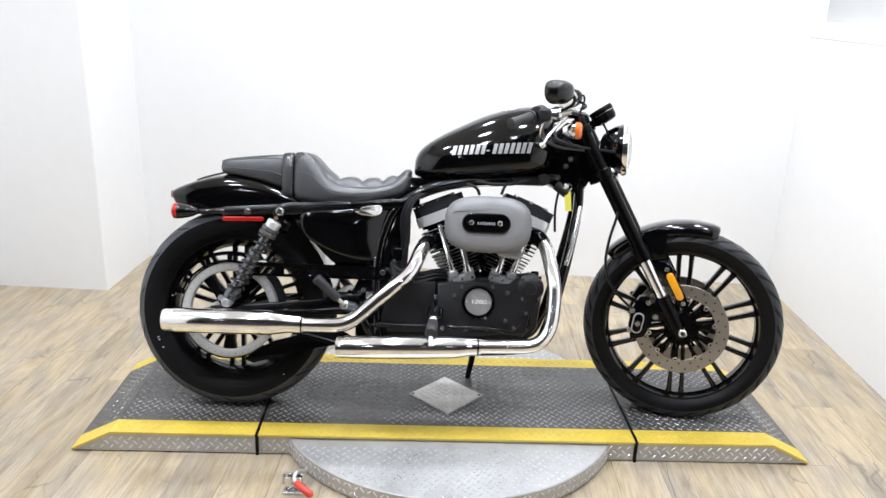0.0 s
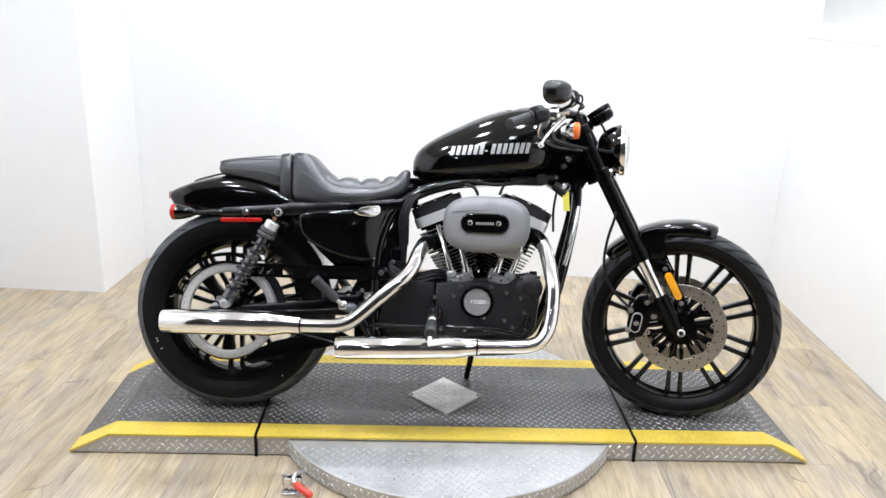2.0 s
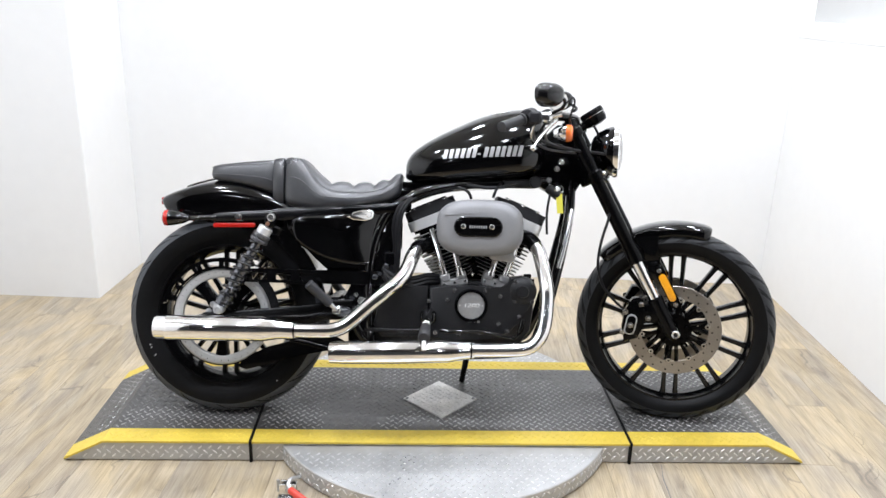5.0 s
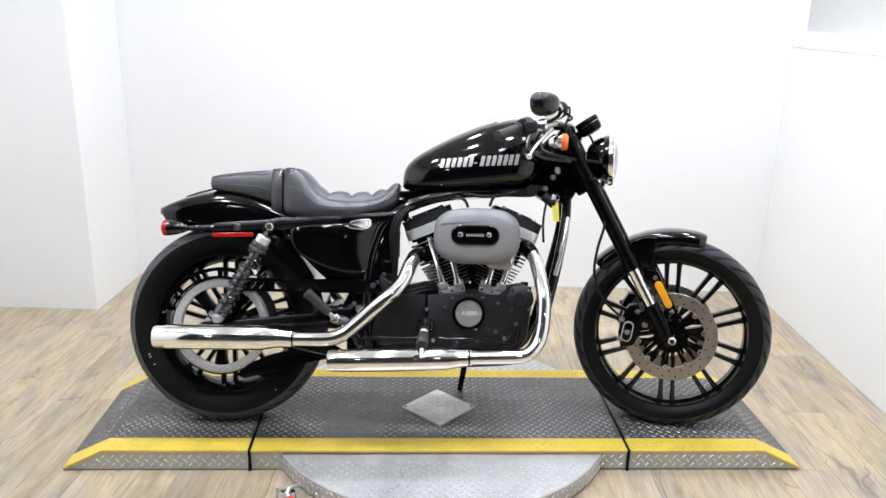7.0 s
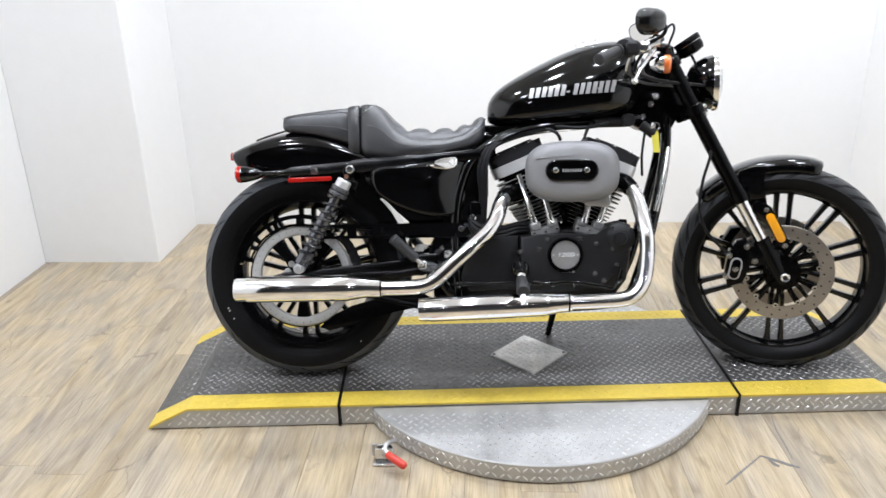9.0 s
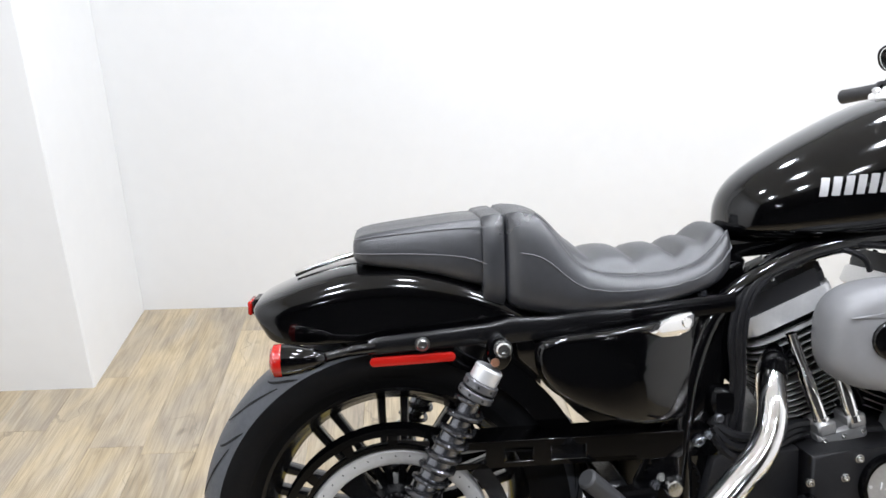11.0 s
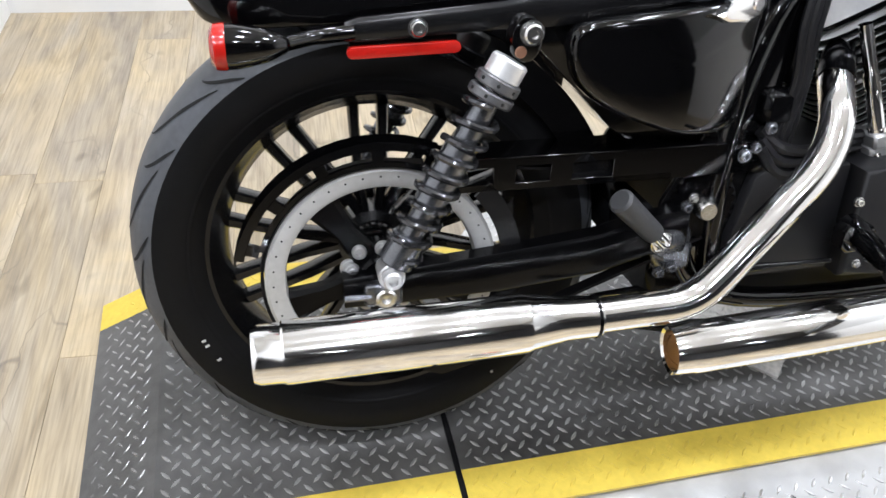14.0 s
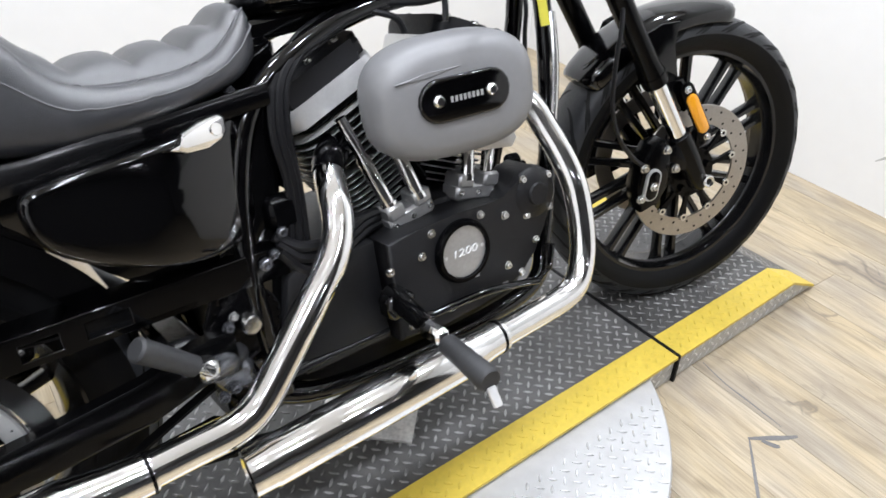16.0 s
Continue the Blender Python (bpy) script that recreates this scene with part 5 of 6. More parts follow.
lathe(bm, [(0, 0.0075), (0.0425, 0.0075), (0.0425, 0.0)], at_y(0.050, -0.160, 0.389), 40)
badge = part("timer_badge", bm, M["cast"], cam_cover, "brushed round timer cover badge")
txt = bpy.data.curves.new("badge_number", "FONT")
txt.body, txt.size, txt.align_x, txt.align_y, txt.extrude, txt.shear = "1200", 0.0185, "CENTER", "CENTER", 0.0006, 0.15
txt.materials.append(M["white_paint"])
tob = new("badge_number_curve", txt)
tme = bpy.data.meshes.new_from_object(tob)
bpy.data.objects.remove(tob)
num = new("badge_number", tme)
num.matrix_world = Matrix.Translation((0.050, -0.1684, 0.389)) @ Matrix.Rotation(radians(90), 4, "X") @ Matrix.Diagonal((1.4, 0.95, 1, 1))
num.parent = cam_cover
for sx in (-1, 1):
    bm = bmesh.new()
    lathe(bm, [(0, 0.001), (0.003, 0.001), (0.003, 0)], at_y(0.050 + sx * 0.036, -0.1675, 0.389), 12)
    part("badge_dot", bm, M["fin_edge"], badge)
bm = bmesh.new()
lathe(bm, [(0, 0.030), (0.018, 0.030), (0.020, 0.026), (0.040, 0.022), (0.045, 0.016), (0.047, 0.0), (0, 0.0)], at_y(0.214, -0.140, 0.437), 36)
part("nose_cover", bm, M["wrinkle"], cam_cover, "black round nose cover")
for bx, bz in ((-0.085, 0.400), (-0.026, 0.405), (-0.003, 0.436), (0.094, 0.437), (0.143, 0.420), (0.139, 0.331), (0.080, 0.302), (0.014, 0.300), (-0.062, 0.300), (0.204, 0.356), (0.166, 0.309)):
    bm = bmesh.new()
    hexbolt(bm, (bx, -0.161, bz), (0, -1, 0), 0.0058, 0.006)
    part("cover_bolt", bm, M["steel"], cam_cover)
for bx, bz in ((0.189, 0.468), (0.244, 0.462), (0.243, 0.405), (0.190, 0.405)):
    bm = bmesh.new()
    hexbolt(bm, (bx, -0.160, bz), (0, -1, 0), 0.0055, 0.006)
    part("cover_bolt", bm, M["steel"], cam_cover)
for k, (bx, bz, ww) in enumerate(((0.048, 0.338, 0.012), (0.062, 0.339, 0.010), (0.075, 0.337, 0.008), (0.13, 0.300, 0.012))):
    bm = bmesh.new()
    box(bm, (bx, -0.1602, bz), (ww, 0.0012, 0.006), 0)
    part("cast_mark", bm, M["cast"], cam_cover)


def cylinder(sign, label):
    """One finned barrel with head and rocker box; sign -1 leans back, 1 leans ahead."""
    tilt = radians(22.5) * sign
    # local: u across in the bike's plane, y across the bike, w up the bore
    m = Matrix.Translation(CR) @ Matrix.Rotation(tilt, 4, "Y")
    bm = bmesh.new()
    lathe(bm, [(0.052, 0.09), (0.052, 0.31)], m, 32)
    barrel = part("cylinder", bm, M["dark"], bike, label)

    def plate(w0, w1, hx, hy, r, mat, name, parent, bev=0.0015, cx=0.0):
        b = bmesh.new()
        out = oval(cx, 0, hx, hy, 36, r)
        prism(b, out, w0, w1, bev, None, 1)
        # prism draws along y with outline (x, z): turn y to the bore axis
        bmesh.ops.transform(b, matrix=m @ Matrix(((1, 0, 0, 0), (0, 0, 1, 0), (0, 1, 0, 0), (0, 0, 0, 1))), verts=b.verts)
        return part(name, b, mat, parent)
    for k in range(9):
        w = 0.118 + 0.0115 * k
        grow = 0.064 + 0.020 * min(k / 8, 1)
        plate(w, w + 0.0035, grow, grow + 0.004, 4.0, M["satin"], "cooling_fin", barrel)
        plate(w + 0.0032, w + 0.0046, grow - 0.0004, grow + 0.0036, 4.0, M["fin_edge"], "fin_edge", barrel, 0.0004)
    for k in range(6):
        w = 0.226 + 0.0135 * k
        grow = 0.085 + 0.0009 * k
        plate(w, w + 0.0045, grow, grow, 4.2, M["satin"], "cooling_fin", barrel)
        plate(w + 0.0042, w + 0.0058, grow - 0.0004, grow - 0.0004, 4.2, M["fin_edge"], "fin_edge", barrel, 0.0005)
    plate(0.226, 0.31, 0.066, 0.066, 4, M["dark"], "cylinder_head", barrel)
    plate(0.308, 0.319, 0.080, 0.080, 4.6, M["dark"], "head_gasket", barrel, 0.002)
    plate(0.318, 0.352, 0.090, 0.088, 8.0, M["fin_edge"], "rocker_box", barrel, 0.004)
    top = plate(0.3515, 0.386, 0.087, 0.085, 8.0, M["rocker"], "rocker_cover", barrel, 0.011)
    plate(0.384, 0.394, 0.056, 0.05, 4, M["rocker"], "rocker_cover_top", barrel, 0.004)
    for bx, by in ((-0.055, -0.055), (0.055, -0.055), (0.0, -0.06), (-0.055, 0.055), (0.055, 0.055)):
        b = bmesh.new()
        hexbolt(b, m @ V(bx, by, 0.387), m.to_3x3() @ V(0, 0, 1), 0.007, 0.007)
        part("rocker_bolt", b, M["steel"], barrel)
    return barrel, m


rear_cyl, mr = cylinder(-1, "black finned rear cylinder with bright fin edges")
front_cyl, mf = cylinder(1, "black finned front cylinder with bright fin edges")

# pushrod tubes and tappet blocks
for (x0, z0, x1, z1, y0, y1) in ((-0.034, 0.478, -0.088, 0.645, -0.128, -0.105), (0.016, 0.482, -0.030, 0.655, -0.135, -0.112), (0.113, 0.482, 0.160, 0.655, -0.135, -0.112), (0.156, 0.470, 0.222, 0.645, -0.128, -0.105)):
    bm = bmesh.new()
    a, b = V(x0, y0, z0), V(x1, y1, z1)
    d = (b - a)
    tube(bm, [a, a + d * 0.5, a + d * 0.52, a + d * 0.9], [0.0115, 0.0115, 0.0095, 0.0095], 16)
    tube(bm, [a - d * 0.01, a + d * 0.05], 0.0135, 16)
    part("pushrod_tube", bm, M["chrome"], engine, "chrome pushrod tube")
for cx, turn in ((-0.003, -12), (0.128, 12)):
    bm = bmesh.new()
    m = Matrix.Translation((cx, -0.118, 0.457)) @ Matrix.Rotation(radians(turn), 4, "Y")
    box(bm, (0, 0, 0), (0.086, 0.046, 0.028), 0.005, m)
    box(bm, (-0.026, -0.004, 0.020), (0.032, 0.046, 0.024), 0.004, m)
    box(bm, (0.026, -0.004, 0.020), (0.032, 0.046, 0.024), 0.004, m)
    box(bm, (0, 0.01, -0.018), (0.064, 0.04, 0.02), 0.004, m)
    blk = part("tappet_block", bm, M["cast"], engine, "cast aluminium tappet block")
    for sx in (-0.034, 0.034, 0.0):
        bm = bmesh.new()
        hexbolt(bm, m @ V(sx, -0.021, 0.0), (0, -1, 0), 0.0048, 0.005)
        part("block_bolt", bm, M["steel"], blk)

# air cleaner
ac = V(0.060, 0, 0.645)
bm = bmesh.new()
loops = []
for f, y, dz in ((0.90, -0.120, 0), (0.985, -0.124, 0), (1.0, -0.130, 0), (1.0, -0.150, 0), (0.985, -0.168, 0), (0.94, -0.184, 0), (0.86, -0.195, 0), (0.72, -0.201, 0), (0.40, -0.203, 0)):
    loops.append([V(x, y, z) for x, z in oval(ac.x, ac.z, 0.139 * f, 0.0905 * (f if f > 0.9 else f * 0.98), 48, 2.9)])
loft(bm, loops)
air = part("air_cleaner", bm, M["airbox"], bike, "satin grey oval air cleaner cover", angle=60)
bm = bmesh.new()
prism(bm, stadium(ac.x - 0.003, ac.z + 0.004, 0.154, 0.032), -0.209, -0.196, 0.005, seg=3)
ins = part("cover_insert", bm, M["gloss"], air, "glossy black insert plate")
for sx in (-0.049, 0.040):
    bm = bmesh.new()
    lathe(bm, [(0, 0.006), (0.006, 0.0055), (0.0085, 0.003), (0.0095, 0.0)], at_y(ac.x + sx, -0.209, ac.z + 0.005), 20)
    part("cover_screw", bm, M["chrome"], ins)
for k in range(8):
    bm = bmesh.new()
    box(bm, (ac.x - 0.028 + 0.0072 * k, -0.2094, ac.z + 0.004), (0.0044, 0.0008, 0.0085), 0)
    part("name_bar", bm, M["silver_paint"], ins)
bm = bmesh.new()
prism(bm, [(-0.05, 0.684), (0.0, 0.692), (0.06, 0.692), (-0.0, 0.6845)], -0.2035, -0.197, 0.001)
part("cover_crease", bm, M["airbox"], air)
bm = bmesh.new()
prism(bm, oval(ac.x, ac.z, 0.120, 0.080, 40, 2.8), -0.122, -0.095, 0.004)
prism(bm, [(0.08, 0.565), (0.165, 0.585), (0.175, 0.55), (0.165, 0.537), (0.10, 0.545)], -0.150, -0.120, 0.004)
part("backing_plate", bm, M["cast"], air, "cast aluminium backing plate")
bm = bmesh.new()
rod(bm, (0.06, -0.10, 0.64), (0.06, 0.05, 0.64), 0.03, 20)
tube(bm, smooth_path([(0.03, -0.06, 0.48), (0.055, -0.05, 0.52), (0.075, -0.06, 0.48)], 4), 0.012, 10)
box(bm, (0.06, 0.02, 0.56), (0.10, 0.10, 0.14), 0.02)
part("intake_manifold", bm, M["dark"], engine, "black intake manifold between the cylinders")


# the engine sits a little towards the bike's left
for ob, dy in ((engine, 0.018), (rear_cyl, 0.018), (front_cyl, 0.018), (cam_cover, -0.024)):
    ob.location.y = dy
front_cyl.location.x = 0.016
air.matrix_local = Matrix.Translation((0.069, -0.181, 0.636)) @ Matrix.Rotation(radians(-6), 4, "Z") @ Matrix.Translation((-0.060, 0.176, -0.645))

# ---- exhaust ----
def pipe(name, pts, r, label, n=20, k=6):
    bm = bmesh.new()
    tube(bm, smooth_path(pts, k), r, n)
    return part(name, bm, M["chrome"], bike, label, angle=60)


front_pipe = pipe("exhaust_pipe", [(0.212, -0.060, 0.612), (0.240, -0.088, 0.602), (0.264, -0.115, 0.572), (0.275, -0.136, 0.532), (0.285, -0.163, 0.480), (0.289, -0.180, 0.440), (0.2885, -0.190, 0.400), (0.283, -0.200, 0.345), (0.271, -0.208, 0.306), (0.247, -0.217, 0.276), (0.212, -0.223, 0.262), (0.15, -0.227, 0.258), (0.045, -0.234, 0.256)], 0.0226, "chrome front exhaust header pipe")
rear_pipe = pipe("exhaust_pipe", [(-0.088, -0.060, 0.578), (-0.112, -0.090, 0.574), (-0.129, -0.116, 0.560), (-0.142, -0.145, 0.538), (-0.150, -0.163, 0.515), (-0.163, -0.177, 0.487), (-0.187, -0.191, 0.458), (-0.225, -0.203, 0.426), (-0.284, -0.219, 0.374), (-0.325, -0.229, 0.338), (-0.352, -0.234, 0.319), (-0.386, -0.237, 0.309), (-0.44, -0.237, 0.307), (-0.505, -0.240, 0.307)], 0.0232, "chrome rear exhaust header pipe")


# Added black sleeves stand in for the shade where the pipes leave the heads.
for pts in (((-0.080, -0.050, 0.578), (-0.112, -0.090, 0.574), (-0.129, -0.116, 0.560)), ((0.205, -0.050, 0.613), (0.240, -0.088, 0.602), (0.258, -0.108, 0.580))):
    bm = bmesh.new()
    tube(bm, smooth_path(pts, 5), 0.0250, 20)
    part("port_shade_sleeve", bm, M["dark"], bike, "added black sleeve, the shade at the exhaust port")


def muffler(name, pts, rs, label, slash):
    """A chrome can along pts, its hollow rear end cut at a slant."""
    bm = bmesh.new()
    a = [Vector(p) for p in pts]
    tube(bm, a, rs, 36, cap=False)
    # hollow rear end
    d = (a[-1] - a[-2]).normalized()
    rings = tube(bm, [a[-1], a[-1] - d * 0.003, a[-1] - d * 0.09], [rs[-1], rs[-1] - 0.004, rs[-1] - 0.006], 36, cap=False)
    for v in bm.verts:
        if v.co.x < a[-1].x + 0.012:
            v.co.x += slash * (v.co.y - a[-1].y)
    ob = part(name, bm, M["chrome"], bike, label, angle=35)
    bm = bmesh.new()
    tube(bm, [a[-1] - d * 0.035, a[-1] - d * 0.085], [rs[-1] - 0.0062, rs[-1] - 0.0075], 24)
    part("muffler_bore", bm, M["rust"], ob, "heat-tinted muffler opening")
    return ob


mz = 0.309
muf_r = muffler("muffler", [(-0.492, -0.240, 0.307), (-0.500, -0.240, 0.307), (-0.540, -0.241, mz), (-0.588, -0.242, mz), (-0.592, -0.242, mz), (-0.75, -0.246, mz), (-0.884, -0.249, mz), (-0.8865, -0.249, mz), (-0.913, -0.249, mz), (-0.920, -0.249, mz)],
                [0.0262, 0.0275, 0.029, 0.0365, 0.038, 0.0388, 0.0384, 0.0362, 0.0356, 0.0325], "long chrome rear muffler", 0.0)
muf_f = muffler("muffler", [(0.06, -0.233, 0.256), (0.052, -0.233, 0.256), (0.020, -0.234, 0.254), (-0.015, -0.235, 0.252), (-0.02, -0.235, 0.252), (-0.18, -0.239, 0.247), (-0.355, -0.243, 0.242), (-0.358, -0.243, 0.242), (-0.385, -0.244, 0.241)],
                [0.0255, 0.027, 0.028, 0.0335, 0.035, 0.0362, 0.0350, 0.0338, 0.0325], "long chrome front muffler", 0.12)
# A thin dark ring draws the seam line between pipe and muffler.
for c, d, par in (((-0.497, -0.240, 0.307), (1, 0, 0), muf_r), ((0.050, -0.2335, 0.256), (1, 0, 0), muf_f)):
    bm = bmesh.new()
    c, d = Vector(c), Vector(d)
    tube(bm, [c - d * 0.0025, c - d * 0.002, c + d * 0.002, c + d * 0.0025], [0.0270, 0.0282, 0.0282, 0.0270], 32)
    part("seam_ring", bm, M["dark"], par)
bm = bmesh.new()
tube(bm, smooth_path([(-0.20, -0.15, 0.205), (-0.30, -0.16, 0.215), (-0.42, -0.17, 0.248), (-0.52, -0.19, 0.275)], 5), 0.012, 10, flat=0.6)
part("exhaust_bracket", bm, M["dark"], bike, "black exhaust mounting bracket")

# ---- foot controls ----
bm = bmesh.new()
tube(bm, [(-0.075, -0.12, 0.345), (-0.078, -0.17, 0.338), (-0.080, -0.215, 0.330)], [0.020, 0.017, 0.014], 14)
box(bm, (-0.075, -0.135, 0.335), (0.05, 0.04, 0.04), 0.008)
fm = part("foot_peg_mount", bm, M["gloss"], bike, "glossy black foot peg mount")
bm = bmesh.new()
box(bm, (-0.081, -0.240, 0.326), (0.024, 0.050, 0.026), 0.006)
part("peg_clevis", bm, M["chrome"], fm)
bm = bmesh.new()
d = V(-0.004, -0.101, -0.017)
a = V(-0.082, -0.268, 0.320)
tube(bm, [a, a + d * 0.03, a + d * 0.5, a + d * 0.95, a + d], [0.010, 0.0155, 0.0165, 0.0185, 0.015], 18)
peg = part("foot_peg", bm, M["grip"], fm, "ribbed black rubber foot peg")
bm = bmesh.new()
rod(bm, a + d * 0.97 + V(0, 0, -0.010), a + d * 1.0 + V(0, -0.010, -0.034), 0.0068, 10, 0.001)
part("peg_feeler", bm, M["fin_edge"], peg)
fm.location = (-0.011, -0.040, 0.016)
bm = bmesh.new()
tube(bm, smooth_path([(-0.02, -0.165, 0.302), (0.03, -0.172, 0.306), (0.09, -0.178, 0.306), (0.15, -0.180, 0.296), (0.19, -0.182, 0.288)], 4), 0.0065, 10)
tube(bm, [(-0.075, -0.15, 0.31), (-0.02, -0.165, 0.302)], 0.009, 10)
tube(bm, smooth_path([(0.19, -0.182, 0.288), (0.205, -0.19, 0.31), (0.215, -0.19, 0.35)], 4), [0.005] * 4 + [0.009] * 5, 10)
part("brake_pedal", bm, M["gloss"], bike, "black rear brake pedal")
bm = bmesh.new()
tube(bm, [(-0.29, -0.150, 0.300), (-0.26, -0.152, 0.302), (-0.255, -0.152, 0.302), (-0.18, -0.156, 0.304), (-0.10, -0.160, 0.306)], [0.004, 0.009, 0.009, 0.004, 0.004], 10)
part("brake_rod", bm, M["rail"], bike, "steel rear brake rod")
# passenger peg, folded up
for s in (-1, 1):
    bm = bmesh.new()
    a, b = V(-0.392, s * 0.196, 0.386), V(-0.470, s * 0.225, 0.462)
    d = b - a
    tube(bm, [a + d * 0.12, a + d * 0.16, a + d * 0.6, a + d * 0.97, b], [0.010, 0.0145, 0.0155, 0.0165, 0.013], 18)
    pg = part("passenger_peg", bm, M["grip"], bike, "folded grey-black rubber passenger foot peg")
    bm = bmesh.new()
    tube(bm, [a - d * 0.12, a + d * 0.14], 0.0085, 12)
    box(bm, a + V(0.008, s * -0.01, -0.01), (0.03, 0.02, 0.03), 0.006)
    part("peg_clevis", bm, M["chrome"], pg)
    bm = bmesh.new()
    tube(bm, [(-0.335, s * 0.13, 0.36), (-0.36, s * 0.165, 0.365), (-0.385, s * 0.185, 0.372)], [0.026, 0.02, 0.014], 14)
    box(bm, (-0.345, s * 0.15, 0.335), (0.06, 0.03, 0.05), 0.012)
    pm = part("peg_bracket", bm, M["shock_body"], bike, "black passenger peg bracket")
    pm.location = pg.location = (0.006, -s * 0.021, -0.012)
    for q in ((-0.338, s * 0.160, 0.412), (-0.352, s * 0.168, 0.325), (-0.370, s * 0.168, 0.318)):
        bm = bmesh.new()
        hexbolt(bm, q, (0, s, 0), 0.007, 0.007)
        part("bracket_bolt", bm, M["shock_body"], pm)
# side stand, down on the far side
bm = bmesh.new()
tube(bm, [(0.06, 0.10, 0.235), (0.055, 0.17, 0.14), (0.045, 0.232, 0.058)], [0.013, 0.011, 0.010], 12)
box(bm, (0.040, 0.235, 0.053), (0.035, 0.030, 0.006), 0.002, None)
part("side_stand", bm, M["dark"], bike, "black side stand resting on the platform")


# ---- front end, built straight ahead and then turned with the steering ----
def fork(z, y=0.0, ahead=0.0):
    """A place on the fork's axis at height z."""
    return V(0.407 + 0.535 * (0.947 - z) + ahead, y, z)


FD = V(0.535, 0, -1).normalized()
for s in (-1, 1):
    y = s * 0.105
    bm = bmesh.new()
    tube(bm, [fork(1.005, y), fork(1.003, y), fork(0.62, y), fork(0.60, y), fork(0.575, y), fork(0.553, y), fork(0.551, y)], [0.018, 0.0225, 0.0225, 0.0225, 0.0262, 0.0262, 0.022], 28)
    tube(bm, [fork(0.573, y), fork(0.566, y)], 0.0275, 28)
    leg = part("fork_leg", steered(bm), M["satin"], bike, "black inverted fork leg")
    bm = bmesh.new()
    rod(bm, fork(0.56, y), fork(0.40, y), 0.0195, 28)
    part("fork_tube", steered(bm), M["chrome"], leg, "bright chrome fork tube")
    bm = bmesh.new()
    ax = V(FRONT.x - 0.008, y, FRONT.z - 0.008)
    tube(bm, [fork(0.438, y), fork(0.434, y), fork(0.38, y), fork(0.345, y), ax + V(0.0, 0, 0.0), ax + FD * 0.016], [0.020, 0.0255, 0.0255, 0.0225, 0.0215, 0.012], 20)
    part("axle_clamp", steered(bm), M["satin"], leg, "black fork bottom casting")
    bm = bmesh.new()
    lathe(bm, [(0, 0.002), (0.006, 0.002), (0.007, 0.006), (0.0115, 0.008), (0.0135, 0.006), (0.0135, 0.0)], Matrix.Translation((FRONT.x, s * 0.126, FRONT.z)) @ V(0, s, 0).to_track_quat("Z", "Y").to_matrix().to_4x4(), 24)
    axle_end = part("axle_end", steered(bm), M["steel"], leg)
    # A black disc paints the shade inside the hollow axle end.
    bm = bmesh.new()
    lathe(bm, [(0, 0.0030), (0.0062, 0.0030), (0.0062, 0.0020)], Matrix.Translation((FRONT.x, s * 0.126, FRONT.z)) @ V(0, s, 0).to_track_quat("Z", "Y").to_matrix().to_4x4(), 20)
    part("axle_bore", steered(bm), M["groove"], leg)
    # reflector on its bracket
    bm = bmesh.new()
    m = Matrix.Translation((0.718, s * 0.112, 0.476)) @ Matrix.Rotation(radians(28), 4, "Y").inverted()
    prism(bm, stadium(0, 0, 0.150, 0.016, 90), -0.002, 0.002, 0.001, m)
    br = part("reflector_bracket", steered(bm), M["satin"], leg)
    bm = bmesh.new()
    prism(bm, stadium(0, -0.002, 0.098, 0.0125, 90), s * 0.003 - 0.005, s * 0.003 + 0.005, 0.003, m)
    part("amber_reflector", steered(bm), M["amber"], br, "amber plastic reflector")
    for q in (0.060, -0.064):
        bm = bmesh.new()
        hexbolt(bm, m @ V(0, s * 0.003, q), (0, s, 0), 0.0065, 0.006)
        part("reflector_bolt", steered(bm), M["steel"], br)
    bm = bmesh.new()
    rod(bm, (FRONT.x, -0.12, FRONT.z), (FRONT.x, 0.12, FRONT.z), 0.011, 16)
    part("axle", steered(bm), M["cast"], front_wheel) if s < 0 else bm.free()
    # brake disc, carrier, caliper
    dy = s * 0.072
    bm = bmesh.new()
    lathe(bm, [(0.1085, -0.0025), (0.149, -0.0025), (0.150, -0.0015), (0.150, 0.0015), (0.149, 0.0025), (0.1085, 0.0025)], at_y(FRONT.x, dy, FRONT.z), 72, closed=True)
    disc = part("brake_disc", steered(bm), M["disc"], front_wheel, "drilled steel brake disc")
    holes = 10 if s < 0 else 5
    # Black spots on the disc's face stand in for its shaded drillings.
    bm = bmesh.new()
    for k in range(20):
        for j, rr in enumerate((0.119, 0.138)):
            a = 2 * math.pi * (k + 0.5 * j) / 20
            lathe(bm, [(0, 0.0002), (0.0030, 0.0002), (0.0030, 0)], at_y(FRONT.x + rr * math.cos(a), dy + s * 0.0027, FRONT.z + rr * math.sin(a)) if s < 0 else Matrix.Translation((FRONT.x + rr * math.cos(a), dy + 0.0027, FRONT.z + rr * math.sin(a))) @ AXIS_Y.inverted(), 8)
    part("drilled_pattern", steered(bm), M["groove"], disc, kind="stuff")
    for k in range(10):
        a = 2 * math.pi * (k + 0.3) / 10
        bm = bmesh.new()
        d, q = V(math.cos(a), 0, math.sin(a)), V(-math.sin(a), 0, math.cos(a))
        o = Vector((FRONT.x, dy, FRONT.z))
        loft(bm, [[o + d * rr + q * u * ww + V(0, v * 0.003, 0) for u, v in ((-1, -1), (1, -1), (1, 1), (-1, 1))] for rr, ww in ((0.045, 0.006), (0.075, 0.0045), (0.096, 0.008), (0.112, 0.008))])
        part("carrier_arm", steered(bm), M["dark"], disc)
